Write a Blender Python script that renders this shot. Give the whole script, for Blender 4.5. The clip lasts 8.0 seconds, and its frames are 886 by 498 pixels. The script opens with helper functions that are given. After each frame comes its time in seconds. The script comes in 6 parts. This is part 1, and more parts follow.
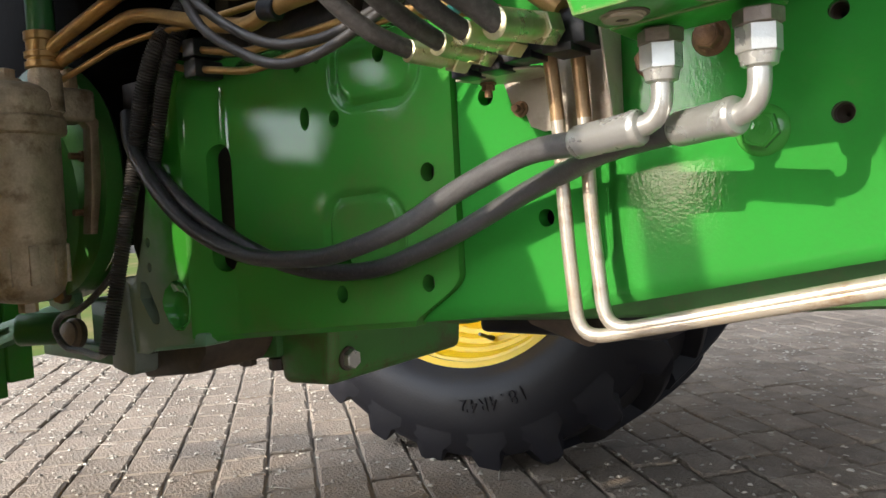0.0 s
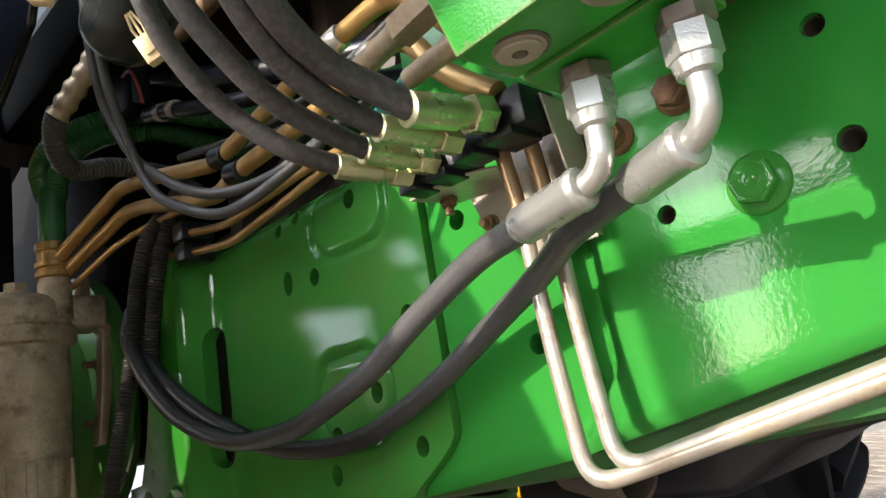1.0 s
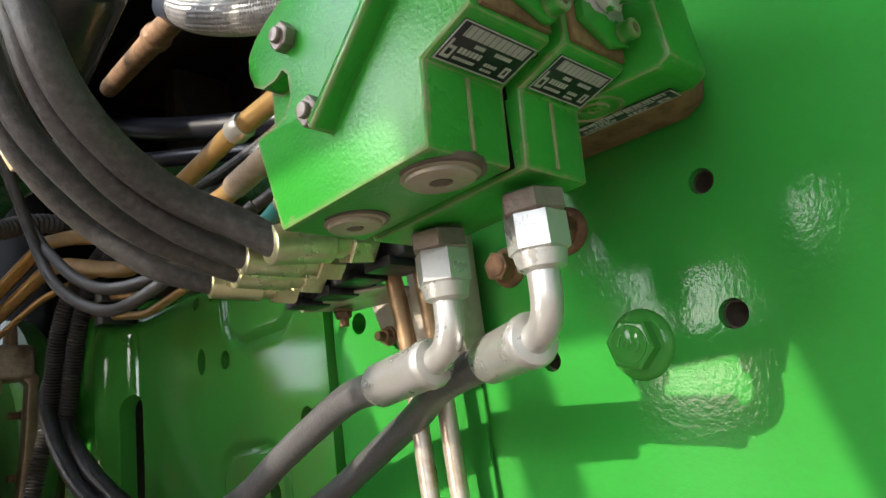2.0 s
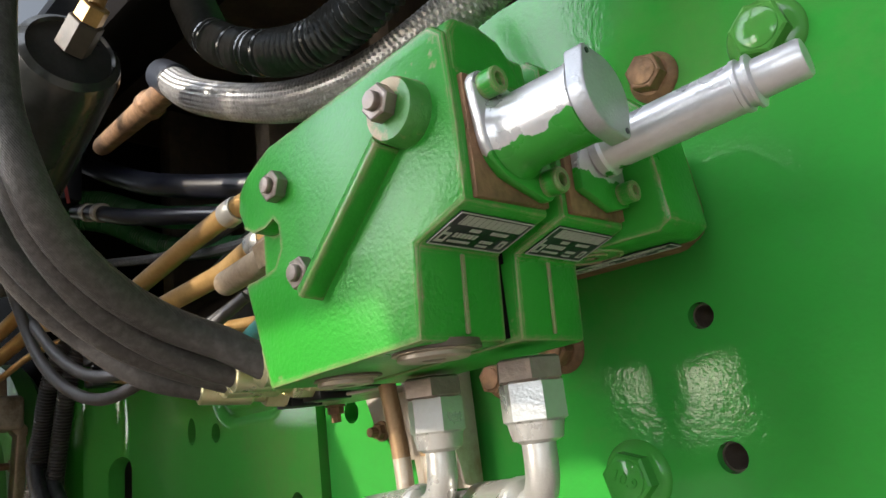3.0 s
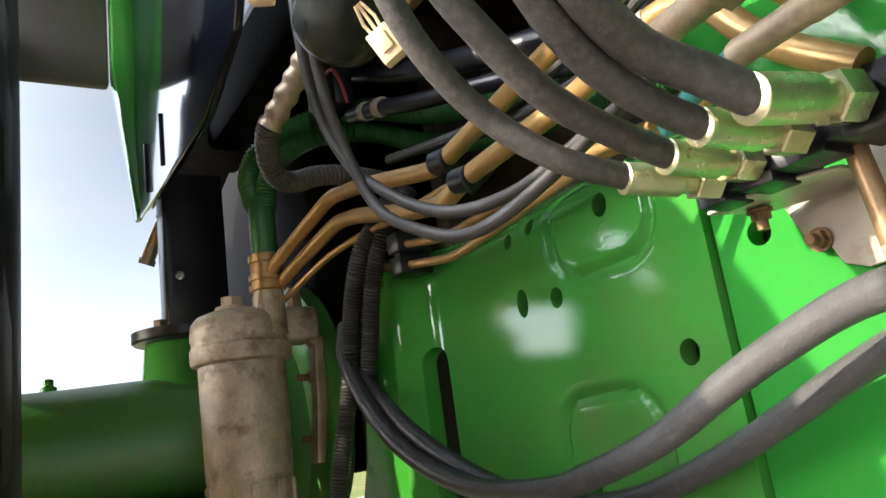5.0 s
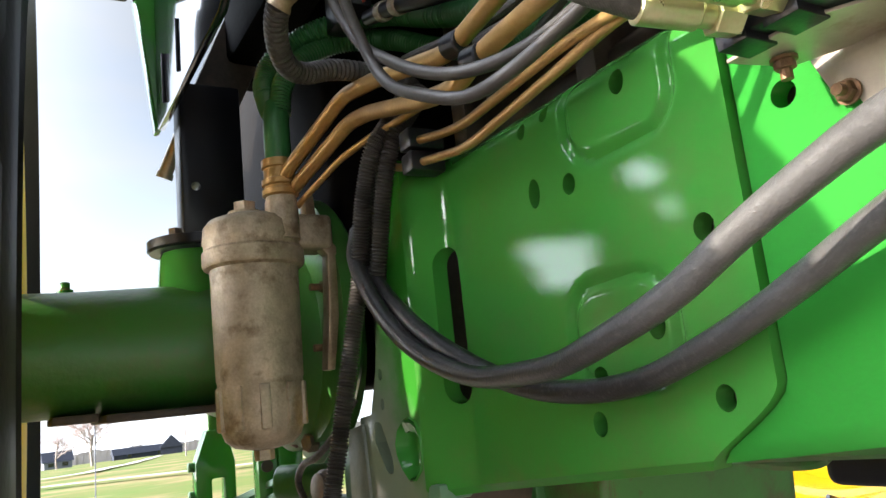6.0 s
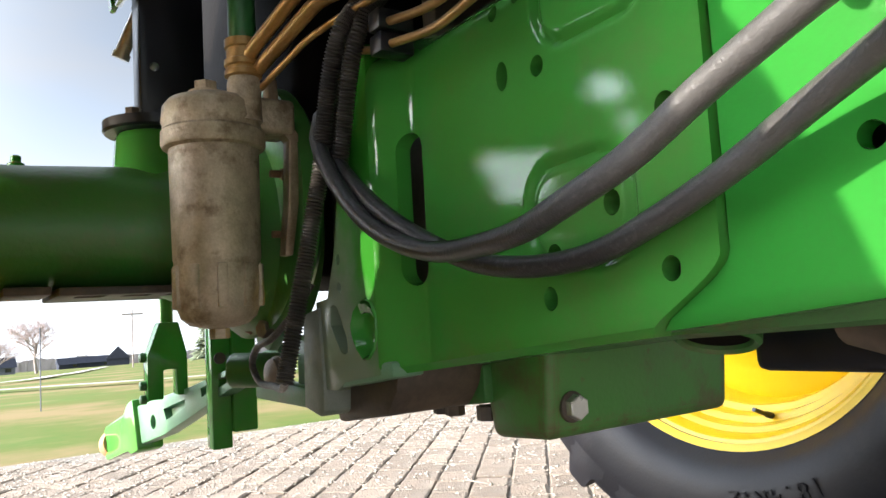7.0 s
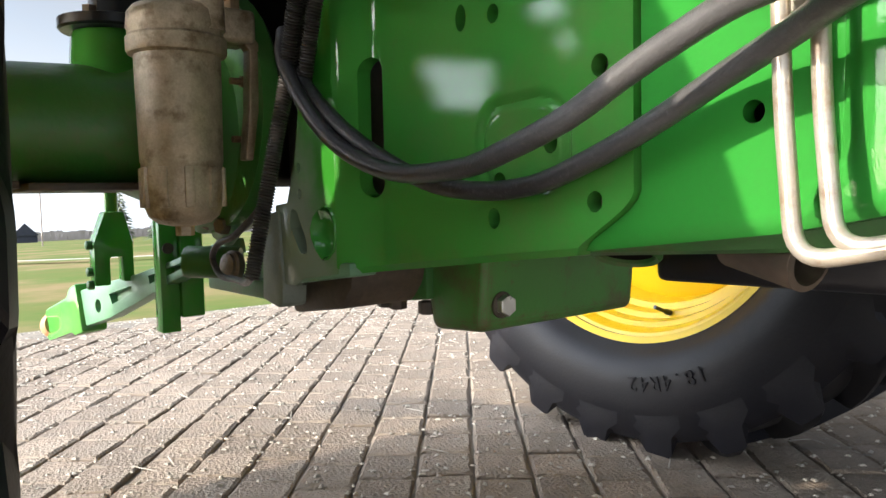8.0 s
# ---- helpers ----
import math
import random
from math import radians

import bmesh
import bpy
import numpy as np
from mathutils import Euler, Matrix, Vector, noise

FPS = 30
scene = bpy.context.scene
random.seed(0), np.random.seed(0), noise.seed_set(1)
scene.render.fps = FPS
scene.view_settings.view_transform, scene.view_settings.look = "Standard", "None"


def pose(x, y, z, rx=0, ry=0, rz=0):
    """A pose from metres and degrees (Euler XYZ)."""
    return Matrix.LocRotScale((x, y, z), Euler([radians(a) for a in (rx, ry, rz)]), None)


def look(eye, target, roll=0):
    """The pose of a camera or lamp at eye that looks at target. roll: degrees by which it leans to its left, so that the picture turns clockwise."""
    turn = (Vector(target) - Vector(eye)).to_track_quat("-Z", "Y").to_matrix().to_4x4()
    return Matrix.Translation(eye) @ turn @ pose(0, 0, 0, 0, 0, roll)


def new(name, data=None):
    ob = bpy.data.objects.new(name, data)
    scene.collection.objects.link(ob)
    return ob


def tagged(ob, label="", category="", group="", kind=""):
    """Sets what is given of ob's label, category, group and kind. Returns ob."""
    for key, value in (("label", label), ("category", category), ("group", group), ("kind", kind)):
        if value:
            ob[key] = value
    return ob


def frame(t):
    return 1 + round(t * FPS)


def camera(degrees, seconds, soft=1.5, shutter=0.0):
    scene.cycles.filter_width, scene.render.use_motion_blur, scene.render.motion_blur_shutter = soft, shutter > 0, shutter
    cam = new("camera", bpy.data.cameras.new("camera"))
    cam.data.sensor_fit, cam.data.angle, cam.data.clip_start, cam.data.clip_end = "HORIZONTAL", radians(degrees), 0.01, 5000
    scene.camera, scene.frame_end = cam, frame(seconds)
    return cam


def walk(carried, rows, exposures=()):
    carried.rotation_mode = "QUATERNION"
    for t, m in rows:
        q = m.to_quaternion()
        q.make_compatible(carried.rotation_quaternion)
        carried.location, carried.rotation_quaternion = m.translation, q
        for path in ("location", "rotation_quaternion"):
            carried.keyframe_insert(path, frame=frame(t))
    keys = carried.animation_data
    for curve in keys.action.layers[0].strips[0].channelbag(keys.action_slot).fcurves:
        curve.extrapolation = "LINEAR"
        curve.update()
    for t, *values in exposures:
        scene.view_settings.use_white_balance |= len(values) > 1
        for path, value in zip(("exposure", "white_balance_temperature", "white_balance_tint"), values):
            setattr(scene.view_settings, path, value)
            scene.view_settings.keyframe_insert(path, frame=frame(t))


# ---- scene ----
cam = camera(62.2, 8.0)
PATH = [
    (0, (0.0015, 0.0010, 0.8413), (-1.2013, 1.5951, 0.7308), -2.98),
    (0.2, (-0.0217, 0.0386, 0.7907), (-1.2934, 1.5803, 0.8677), -4.78),
    (0.5, (-0.0232, 0.0810, 0.7521), (-1.3254, 1.5601, 1.0934), -6.83),
    (0.7, (-0.0056, 0.1010, 0.7447), (-1.3136, 1.5530, 1.1700), -8.19),
    (1, (0.0121, 0.1722, 0.7653), (-1.3094, 1.5985, 1.2337), -9.58),
    (1.3, (0.0198, 0.2035, 0.7875), (-1.3103, 1.6185, 1.2658), -9.98),
    (1.5, (0.0423, 0.2226, 0.8002), (-1.2917, 1.6332, 1.2805), -9.28),
    (1.7, (0.0562, 0.2370, 0.8253), (-1.2730, 1.6535, 1.3014), -8.72),
    (2, (0.0791, 0.2590, 0.8604), (-1.2434, 1.6850, 1.3268), -7.43),
    (2.2, (0.0885, 0.2686, 0.8865), (-1.2254, 1.7042, 1.3478), -6.90),
    (3.3, (0.0933, 0.2545, 0.9419), (-1.2242, 1.6768, 1.4332), -7.03),
    (3.5, (0.0811, 0.2496, 0.9308), (-1.2629, 1.6421, 1.4354), -7.09),
    (4, (0.0204, 0.2273, 0.9038), (-1.4239, 1.5115, 1.4181), -8.07),
    (4.3, (-0.0261, 0.2166, 0.8911), (-1.5375, 1.4213, 1.4051), -8.36),
    (4.5, (-0.0690, 0.2018, 0.8785), (-1.6154, 1.3598, 1.3959), -8.27),
    (4.7, (-0.1010, 0.1893, 0.8702), (-1.6839, 1.3031, 1.3741), -8.45),
    (5.8, (-0.1523, 0.2270, 0.7890), (-1.8337, 1.2296, 1.1987), -6.75),
    (6, (-0.1567, 0.2265, 0.7796), (-1.8430, 1.2340, 1.1554), -6.05),
    (6.5, (-0.1601, 0.2286, 0.7495), (-1.8401, 1.2758, 1.0343), -4.71),
    (7, (-0.1573, 0.2146, 0.7262), (-1.8126, 1.3239, 0.8975), -3.35),
    (7.5, (-0.1308, 0.1720, 0.7188), (-1.7430, 1.3550, 0.7506), -2.15),
    (8, (-0.0759, 0.1118, 0.7568), (-1.6182, 1.3779, 0.6212), -1.18),
]
walk(cam, [(t, look(eye, target, roll)) for t, eye, target, roll in PATH], exposures=((0.0, 1.34), (1.0, 1.55), (2.0, 1.50), (3.5, 1.48), (4.5, 1.96), (6.0, 2.33), (7.0, 2.02), (7.5, 1.98), (8.0, 1.78)))


# ---- light ----
SUN_WAY = Vector((0.29, 1.0, -0.42)).normalized()
sun = new("sun", bpy.data.lights.new("sun", "SUN"))
sun.data.energy, sun.data.angle, sun.data.color = 2.05, radians(0.6), (1.0, 0.89, 0.74)
sun.matrix_world = look((0, 0, 0), SUN_WAY)

world = bpy.data.worlds.new("sky")
scene.world = world
world.use_nodes = True
wn, wl = world.node_tree.nodes, world.node_tree.links
wn.clear()
w_out = wn.new("ShaderNodeOutputWorld")
w_bg = wn.new("ShaderNodeBackground")
w_sky = wn.new("ShaderNodeTexSky")
w_sky.sky_type, w_sky.sun_disc = "NISHITA", False
w_sky.sun_elevation = math.asin(-SUN_WAY.z)
w_sky.sun_rotation = math.atan2(-SUN_WAY.x, -SUN_WAY.y)
w_co = wn.new("ShaderNodeTexCoord")
w_map = wn.new("ShaderNodeMapping")
w_map.inputs["Scale"].default_value = (1.6, 1.6, 4.5)
w_noise = wn.new("ShaderNodeTexNoise")
w_noise.inputs["Scale"].default_value, w_noise.inputs["Detail"].default_value = 1.7, 6.0
w_ramp = wn.new("ShaderNodeValToRGB")
w_ramp.color_ramp.elements[0].position, w_ramp.color_ramp.elements[1].position = 0.34, 0.66
w_mix = wn.new("ShaderNodeMixRGB")
w_mix.inputs["Color2"].default_value = (2.1, 2.2, 2.36, 1)
wl.new(w_co.outputs["Generated"], w_map.inputs["Vector"])
wl.new(w_map.outputs["Vector"], w_noise.inputs["Vector"])
wl.new(w_noise.outputs["Fac"], w_ramp.inputs["Fac"])
wl.new(w_ramp.outputs["Color"], w_mix.inputs["Fac"])
w_veil = wn.new("ShaderNodeMixRGB")
w_veil.inputs["Fac"].default_value = 0.85
w_veil.inputs["Color2"].default_value = (1.85, 2.1, 2.5, 1)
wl.new(w_sky.outputs["Color"], w_veil.inputs["Color1"])
wl.new(w_veil.outputs["Color"], w_mix.inputs["Color1"])
# thin bright haze round the sun
w_dot, w_pow, w_glow, w_add = (wn.new("ShaderNodeVectorMath"), wn.new("ShaderNodeMath"), wn.new("ShaderNodeMath"), wn.new("ShaderNodeVectorMath"))
w_dot.operation, w_pow.operation, w_glow.operation, w_add.operation = "DOT_PRODUCT", "POWER", "MULTIPLY_ADD", "SCALE"
w_dot.inputs[1].default_value = -SUN_WAY
w_pow.use_clamp = True
w_pow.inputs[1].default_value = 4.0
w_glow.inputs[1].default_value, w_glow.inputs[2].default_value = 16.5, 0.30
wl.new(w_co.outputs["Generated"], w_dot.inputs[0])
w_pos = wn.new("ShaderNodeMath")
w_pos.operation, w_pos.inputs[1].default_value = "MAXIMUM", 0.0
wl.new(w_dot.outputs["Value"], w_pos.inputs[0])
wl.new(w_pos.outputs["Value"], w_pow.inputs[0])
wl.new(w_pow.outputs["Value"], w_glow.inputs[0])
wl.new(w_mix.outputs["Color"], w_add.inputs[0])
# white haze along the horizon
w_sep, w_low, w_sq, w_sum = wn.new("ShaderNodeSeparateXYZ"), wn.new("ShaderNodeMath"), wn.new("ShaderNodeMath"), wn.new("ShaderNodeMath")
w_low.operation, w_sq.operation, w_sum.operation = "SUBTRACT", "POWER", "MULTIPLY_ADD"
w_low.use_clamp = True
w_low.inputs[0].default_value, w_sq.inputs[1].default_value, w_sum.inputs[1].default_value = 1.0, 4.0, 1.1
wl.new(w_co.outputs["Generated"], w_sep.inputs["Vector"])
wl.new(w_sep.outputs["Z"], w_low.inputs[1])
wl.new(w_low.outputs["Value"], w_sq.inputs[0])
wl.new(w_sq.outputs["Value"], w_sum.inputs[0])
wl.new(w_glow.outputs["Value"], w_sum.inputs[2])
wl.new(w_sum.outputs["Value"], w_add.inputs["Scale"])
wl.new(w_add.outputs["Vector"], w_bg.inputs["Color"])
w_bg.inputs["Strength"].default_value = 0.14
wl.new(w_bg.outputs["Background"], w_out.inputs["Surface"])


# ---- materials ----
def material(name, base, rough=0.5, metal=0.0, second=None, patch=12.0, amount=0.5, grain=260.0, bump=0.15,
             bump_scale=None, dirt=None, dirt_scale=7.0, dirt_low=0.55, dirt_high=0.75, rough_vary=0.12, coat=0.0, spec=0.5, depth=0.002, relief_detail=4.0):
    """A Principled surface with variation at two scales, dirt with a shape of its own and fine relief."""
    m = bpy.data.materials.new(name)
    m.use_nodes = True
    n, l = m.node_tree.nodes, m.node_tree.links
    b = n["Principled BSDF"]
    co = n.new("ShaderNodeTexCoord")
    big, fine = n.new("ShaderNodeTexNoise"), n.new("ShaderNodeTexNoise")
    big.inputs["Scale"].default_value, big.inputs["Detail"].default_value = patch, 5.0
    fine.inputs["Scale"].default_value, fine.inputs["Detail"].default_value = grain, 3.0
    for t in (big, fine):
        l.new(co.outputs["Object"], t.inputs["Vector"])
    second = second or tuple(c * 0.72 for c in base)
    mix = n.new("ShaderNodeMixRGB")
    mix.inputs["Color1"].default_value, mix.inputs["Color2"].default_value = (*base, 1), (*second, 1)
    both = n.new("ShaderNodeMath")
    both.operation = "MULTIPLY_ADD"
    l.new(fine.outputs["Fac"], both.inputs[0])
    both.inputs[1].default_value = 0.45
    l.new(big.outputs["Fac"], both.inputs[2])
    ramp = n.new("ShaderNodeMapRange")
    ramp.inputs["From Min"].default_value, ramp.inputs["From Max"].default_value = 0.5, 0.95
    ramp.inputs["To Max"].default_value = amount
    l.new(both.outputs["Value"], ramp.inputs["Value"])
    l.new(ramp.outputs["Result"], mix.inputs["Fac"])
    colour = mix.outputs["Color"]
    if dirt:
        d = n.new("ShaderNodeTexNoise")
        d.inputs["Scale"].default_value, d.inputs["Detail"].default_value, d.inputs["Roughness"].default_value = dirt_scale, 8.0, 0.65
        l.new(co.outputs["Object"], d.inputs["Vector"])
        dr = n.new("ShaderNodeMapRange")
        dr.inputs["From Min"].default_value, dr.inputs["From Max"].default_value = dirt_low, dirt_high
        l.new(d.outputs["Fac"], dr.inputs["Value"])
        dm = n.new("ShaderNodeMixRGB")
        dm.inputs["Color2"].default_value = (*dirt, 1)
        l.new(dr.outputs["Result"], dm.inputs["Fac"])
        l.new(colour, dm.inputs["Color1"])
        colour = dm.outputs["Color"]
    l.new(colour, b.inputs["Base Color"])
    rr = n.new("ShaderNodeMapRange")
    rr.inputs["To Min"].default_value, rr.inputs["To Max"].default_value = max(0.03, rough - rough_vary), min(1, rough + rough_vary)
    l.new(big.outputs["Fac"], rr.inputs["Value"])
    l.new(rr.outputs["Result"], b.inputs["Roughness"])
    b.inputs["Metallic"].default_value = metal
    b.inputs["Specular IOR Level"].default_value = spec
    b.inputs["Coat Weight"].default_value, b.inputs["Coat Roughness"].default_value = coat, 0.05
    if bump:
        relief = n.new("ShaderNodeTexNoise")
        relief.inputs["Scale"].default_value, relief.inputs["Detail"].default_value = bump_scale or grain, relief_detail
        l.new(co.outputs["Object"], relief.inputs["Vector"])
        bp = n.new("ShaderNodeBump")
        bp.inputs["Strength"].default_value, bp.inputs["Distance"].default_value = bump, depth
        l.new(relief.outputs["Fac"], bp.inputs["Height"])
        l.new(bp.outputs["Normal"], b.inputs["Normal"])
    return m


GREEN = material("green_paint", (0.046, 0.268, 0.040), 0.055, second=(0.058, 0.215, 0.042), patch=7, amount=0.7, grain=180, bump=0.036, relief_detail=2.0,
                 bump_scale=340, dirt=(0.13, 0.15, 0.06), dirt_scale=5, dirt_low=0.50, dirt_high=0.95, coat=0.0, spec=0.21, rough_vary=0.02)
GREEN_RAIL = material("green_rail_paint", (0.030, 0.262, 0.036), 0.10, second=(0.036, 0.21, 0.036), patch=7, amount=0.7, grain=180, bump=0.07, relief_detail=2.0,
                      bump_scale=300, dirt=(0.13, 0.15, 0.06), dirt_scale=5, dirt_low=0.56, dirt_high=0.95, spec=0.19, rough_vary=0.03)
GREEN_CAST = material("green_cast_paint", (0.028, 0.27, 0.027), 0.30, second=(0.024, 0.215, 0.025), patch=14, amount=0.6, grain=240,
                      bump=0.16, bump_scale=420, dirt=(0.09, 0.13, 0.04), dirt_scale=11, dirt_low=0.66, dirt_high=0.9, spec=0.35)
GREEN_DARK = material("dusty_green_paint", (0.04, 0.19, 0.04), 0.42, second=(0.05, 0.12, 0.04), patch=8, amount=0.8, bump=0.25,
                      bump_scale=140, dirt=(0.12, 0.085, 0.05), dirt_scale=7, dirt_low=0.52, dirt_high=0.72)
OLIVE = material("dusty_olive_paint", (0.050, 0.23, 0.040), 0.36, second=(0.075, 0.19, 0.050), patch=7, amount=0.9, grain=90, bump=0.5, bump_scale=70,
                 dirt=(0.14, 0.13, 0.075), dirt_scale=6, dirt_low=0.53, dirt_high=0.80)
GREEN_GREY = material("greyed_green_paint", (0.12, 0.26, 0.15), 0.4, second=(0.08, 0.20, 0.10), patch=10, bump=0.3, bump_scale=160)
YELLOW = material("yellow_paint", (0.86, 0.58, 0.015), 0.33, second=(0.74, 0.46, 0.012), patch=5, bump=0.03, spec=0.3, rough_vary=0.06)
TYRE = material("tyre_rubber", (0.006, 0.006, 0.009), 0.50, spec=0.25, second=(0.009, 0.0085, 0.0105), patch=5, amount=0.8, grain=120, bump=0.25,
                dirt=(0.020, 0.018, 0.017), dirt_scale=5, dirt_low=0.60, dirt_high=0.85)
HOSE = material("hose_rubber", (0.046, 0.042, 0.042), 0.42, spec=0.4, second=(0.072, 0.066, 0.062), patch=25, amount=0.6, grain=500, bump=0.3,
                bump_scale=420, dirt=(0.12, 0.115, 0.112), dirt_scale=170, dirt_low=0.42, dirt_high=0.85)
def twill(mat, scale, strength):
    """Fine slanting cloth ribs pressed into rubber."""
    n, l = mat.node_tree.nodes, mat.node_tree.links
    b = n["Principled BSDF"]
    wave, co, bp = n.new("ShaderNodeTexWave"), n.new("ShaderNodeTexCoord"), n.new("ShaderNodeBump")
    wave.bands_direction = "DIAGONAL"
    wave.inputs["Scale"].default_value, wave.inputs["Distortion"].default_value, wave.inputs["Detail"].default_value = scale, 0.6, 1.0
    l.new(co.outputs["Object"], wave.inputs["Vector"])
    bp.inputs["Strength"].default_value, bp.inputs["Distance"].default_value = strength, 0.0008
    l.new(wave.outputs["Fac"], bp.inputs["Height"])
    l.new(b.inputs["Normal"].links[0].from_socket, bp.inputs["Normal"])
    l.new(bp.outputs["Normal"], b.inputs["Normal"])
    return mat


twill(HOSE, 330.0, 0.2)
BLACK = material("black_plastic", (0.007, 0.008, 0.014), 0.36, second=(0.014, 0.014, 0.018), patch=20, bump=0.12)
GLOSS = material("glossy_black_panel", (0.008, 0.010, 0.018), 0.12, second=(0.012, 0.013, 0.02), patch=4, bump=0.0, coat=0.5, rough_vary=0.05)
DARK = material("oily_dark_casting", (0.040, 0.032, 0.026), 0.55, second=(0.10, 0.075, 0.055), patch=7, amount=0.9, grain=90, bump=0.5,
                bump_scale=60, dirt=(0.15, 0.105, 0.07), dirt_scale=9, dirt_low=0.52, dirt_high=0.75)
# near-black that puts deep shade into the colour of recessed parts
SHADE_BLACK = material("shade_black_casting", (0.005, 0.0045, 0.0045), 0.9, second=(0.009, 0.0075, 0.007), patch=7, amount=0.9, bump=0.4, bump_scale=60, spec=0.05)
BRASSY = material("yellow_zinc_tube", (0.50, 0.32, 0.125), 0.36, metal=0.5, second=(0.36, 0.21, 0.075), patch=18, amount=0.8, bump=0.1,
                  dirt=(0.25, 0.15, 0.06), dirt_scale=16, dirt_low=0.55, dirt_high=0.8)
PIPE = material("silver_zinc_tube", (0.54, 0.51, 0.46), 0.32, metal=0.5, second=(0.50, 0.41, 0.29), patch=14, amount=0.9, bump=0.06,
                dirt=(0.30, 0.17, 0.085), dirt_scale=17, dirt_low=0.52, dirt_high=0.68)
BROWN_PIPE = material("brown_zinc_tube", (0.40, 0.27, 0.15), 0.38, metal=0.4, second=(0.26, 0.16, 0.08), patch=40, amount=0.9, bump=0.1,
                      dirt=(0.52, 0.46, 0.36), dirt_scale=30, dirt_low=0.58, dirt_high=0.75)
STEEL = material("bright_zinc_fitting", (0.56, 0.56, 0.54), 0.30, metal=0.65, second=(0.42, 0.40, 0.36), patch=40, bump=0.12, bump_scale=700)
CHROMATE = material("yellow_chromate_fitting", (0.66, 0.62, 0.42), 0.30, metal=0.75, second=(0.44, 0.48, 0.24), patch=45, amount=0.9,
                    bump=0.12, dirt=(0.55, 0.45, 0.28), dirt_scale=40, dirt_low=0.55, dirt_high=0.75)
ORANGE = material("orange_rust", (0.42, 0.20, 0.09), 0.6, second=(0.28, 0.13, 0.06), patch=50, amount=0.9, bump=0.3)
GREY_STEEL = material("weathered_grey_paint", (0.20, 0.23, 0.20), 0.5, second=(0.13, 0.16, 0.13), patch=16, amount=0.9, bump=0.4, bump_scale=90)
RUST = material("rusty_steel", (0.30, 0.17, 0.09), 0.6, metal=0.4, second=(0.12, 0.07, 0.04), patch=60, amount=0.9, bump=0.4)
TIE = material("brown_steel_nut", (0.24, 0.20, 0.17), 0.42, metal=0.6, second=(0.15, 0.11, 0.09), patch=90, bump=0.3)
FILTER = material("dusty_aluminium", (0.58, 0.49, 0.37), 0.48, metal=0.25, second=(0.36, 0.30, 0.215), patch=34, amount=1.0, grain=260,
                  bump=0.8, bump_scale=130, dirt=(0.22, 0.165, 0.105), dirt_scale=21, dirt_low=0.53, dirt_high=0.66)
PLATE = material("grey_zinc_plate", (0.54, 0.49, 0.42), 0.42, metal=0.4, second=(0.40, 0.34, 0.27), patch=22, bump=0.15,
                 dirt=(0.30, 0.20, 0.12), dirt_scale=19, dirt_low=0.50, dirt_high=0.70)
CREAM = material("cream_nylon", (0.72, 0.55, 0.33), 0.45, second=(0.60, 0.42, 0.22), patch=60, bump=0.1)
GREEN_HOSE = material("green_corrugated_plastic", (0.04, 0.18, 0.055), 0.32, second=(0.04, 0.12, 0.05), patch=20, bump=0.1,
                      dirt=(0.10, 0.09, 0.06), dirt_scale=14, dirt_low=0.58, dirt_high=0.75)


GREEN_RUSTY = material("rust_stained_green", (0.062, 0.24, 0.045), 0.40, second=(0.07, 0.19, 0.05), patch=7, amount=0.8, bump=0.25, bump_scale=120,
                       dirt=(0.11, 0.065, 0.04), dirt_scale=5, dirt_low=0.54, dirt_high=0.70)
TAN_PLATE = material("tan_dusty_zinc", (0.50, 0.39, 0.27), 0.45, metal=0.5, second=(0.24, 0.17, 0.11), patch=22, amount=0.9, bump=0.15,
                     dirt=(0.48, 0.38, 0.25), dirt_scale=16, dirt_low=0.55, dirt_high=0.75)
CONDUIT = material("dusty_black_conduit", (0.030, 0.027, 0.026), 0.5, second=(0.06, 0.052, 0.046), patch=25, amount=0.9, bump=0.15,
                   dirt=(0.12, 0.10, 0.08), dirt_scale=20, dirt_low=0.58, dirt_high=0.8)
SHINY = material("shiny_black_plastic", (0.02, 0.022, 0.022), 0.2, second=(0.05, 0.052, 0.05), patch=30, bump=0.05, rough_vary=0.08)
TEAL = material("teal_tube", (0.03, 0.20, 0.19), 0.35, second=(0.05, 0.14, 0.13), patch=40, bump=0.1)
RED = material("faded_red_tape", (0.42, 0.06, 0.05), 0.5, patch=80, bump=0.1)
TAPE = material("frayed_beige_tape", (0.42, 0.33, 0.24), 0.8, second=(0.25, 0.18, 0.12), patch=90, amount=1.0, bump=1.0, bump_scale=260)
BRAID = material("steel_braid", (0.50, 0.49, 0.48), 0.36, metal=0.5, second=(0.26, 0.25, 0.24), patch=120, amount=0.9, grain=900, bump=0.2, bump_scale=520)


FLAKED = material("flaking_green_on_steel", (0.60, 0.60, 0.61), 0.30, metal=0.5, second=(0.48, 0.46, 0.46), patch=40, bump=0.1, bump_scale=500)


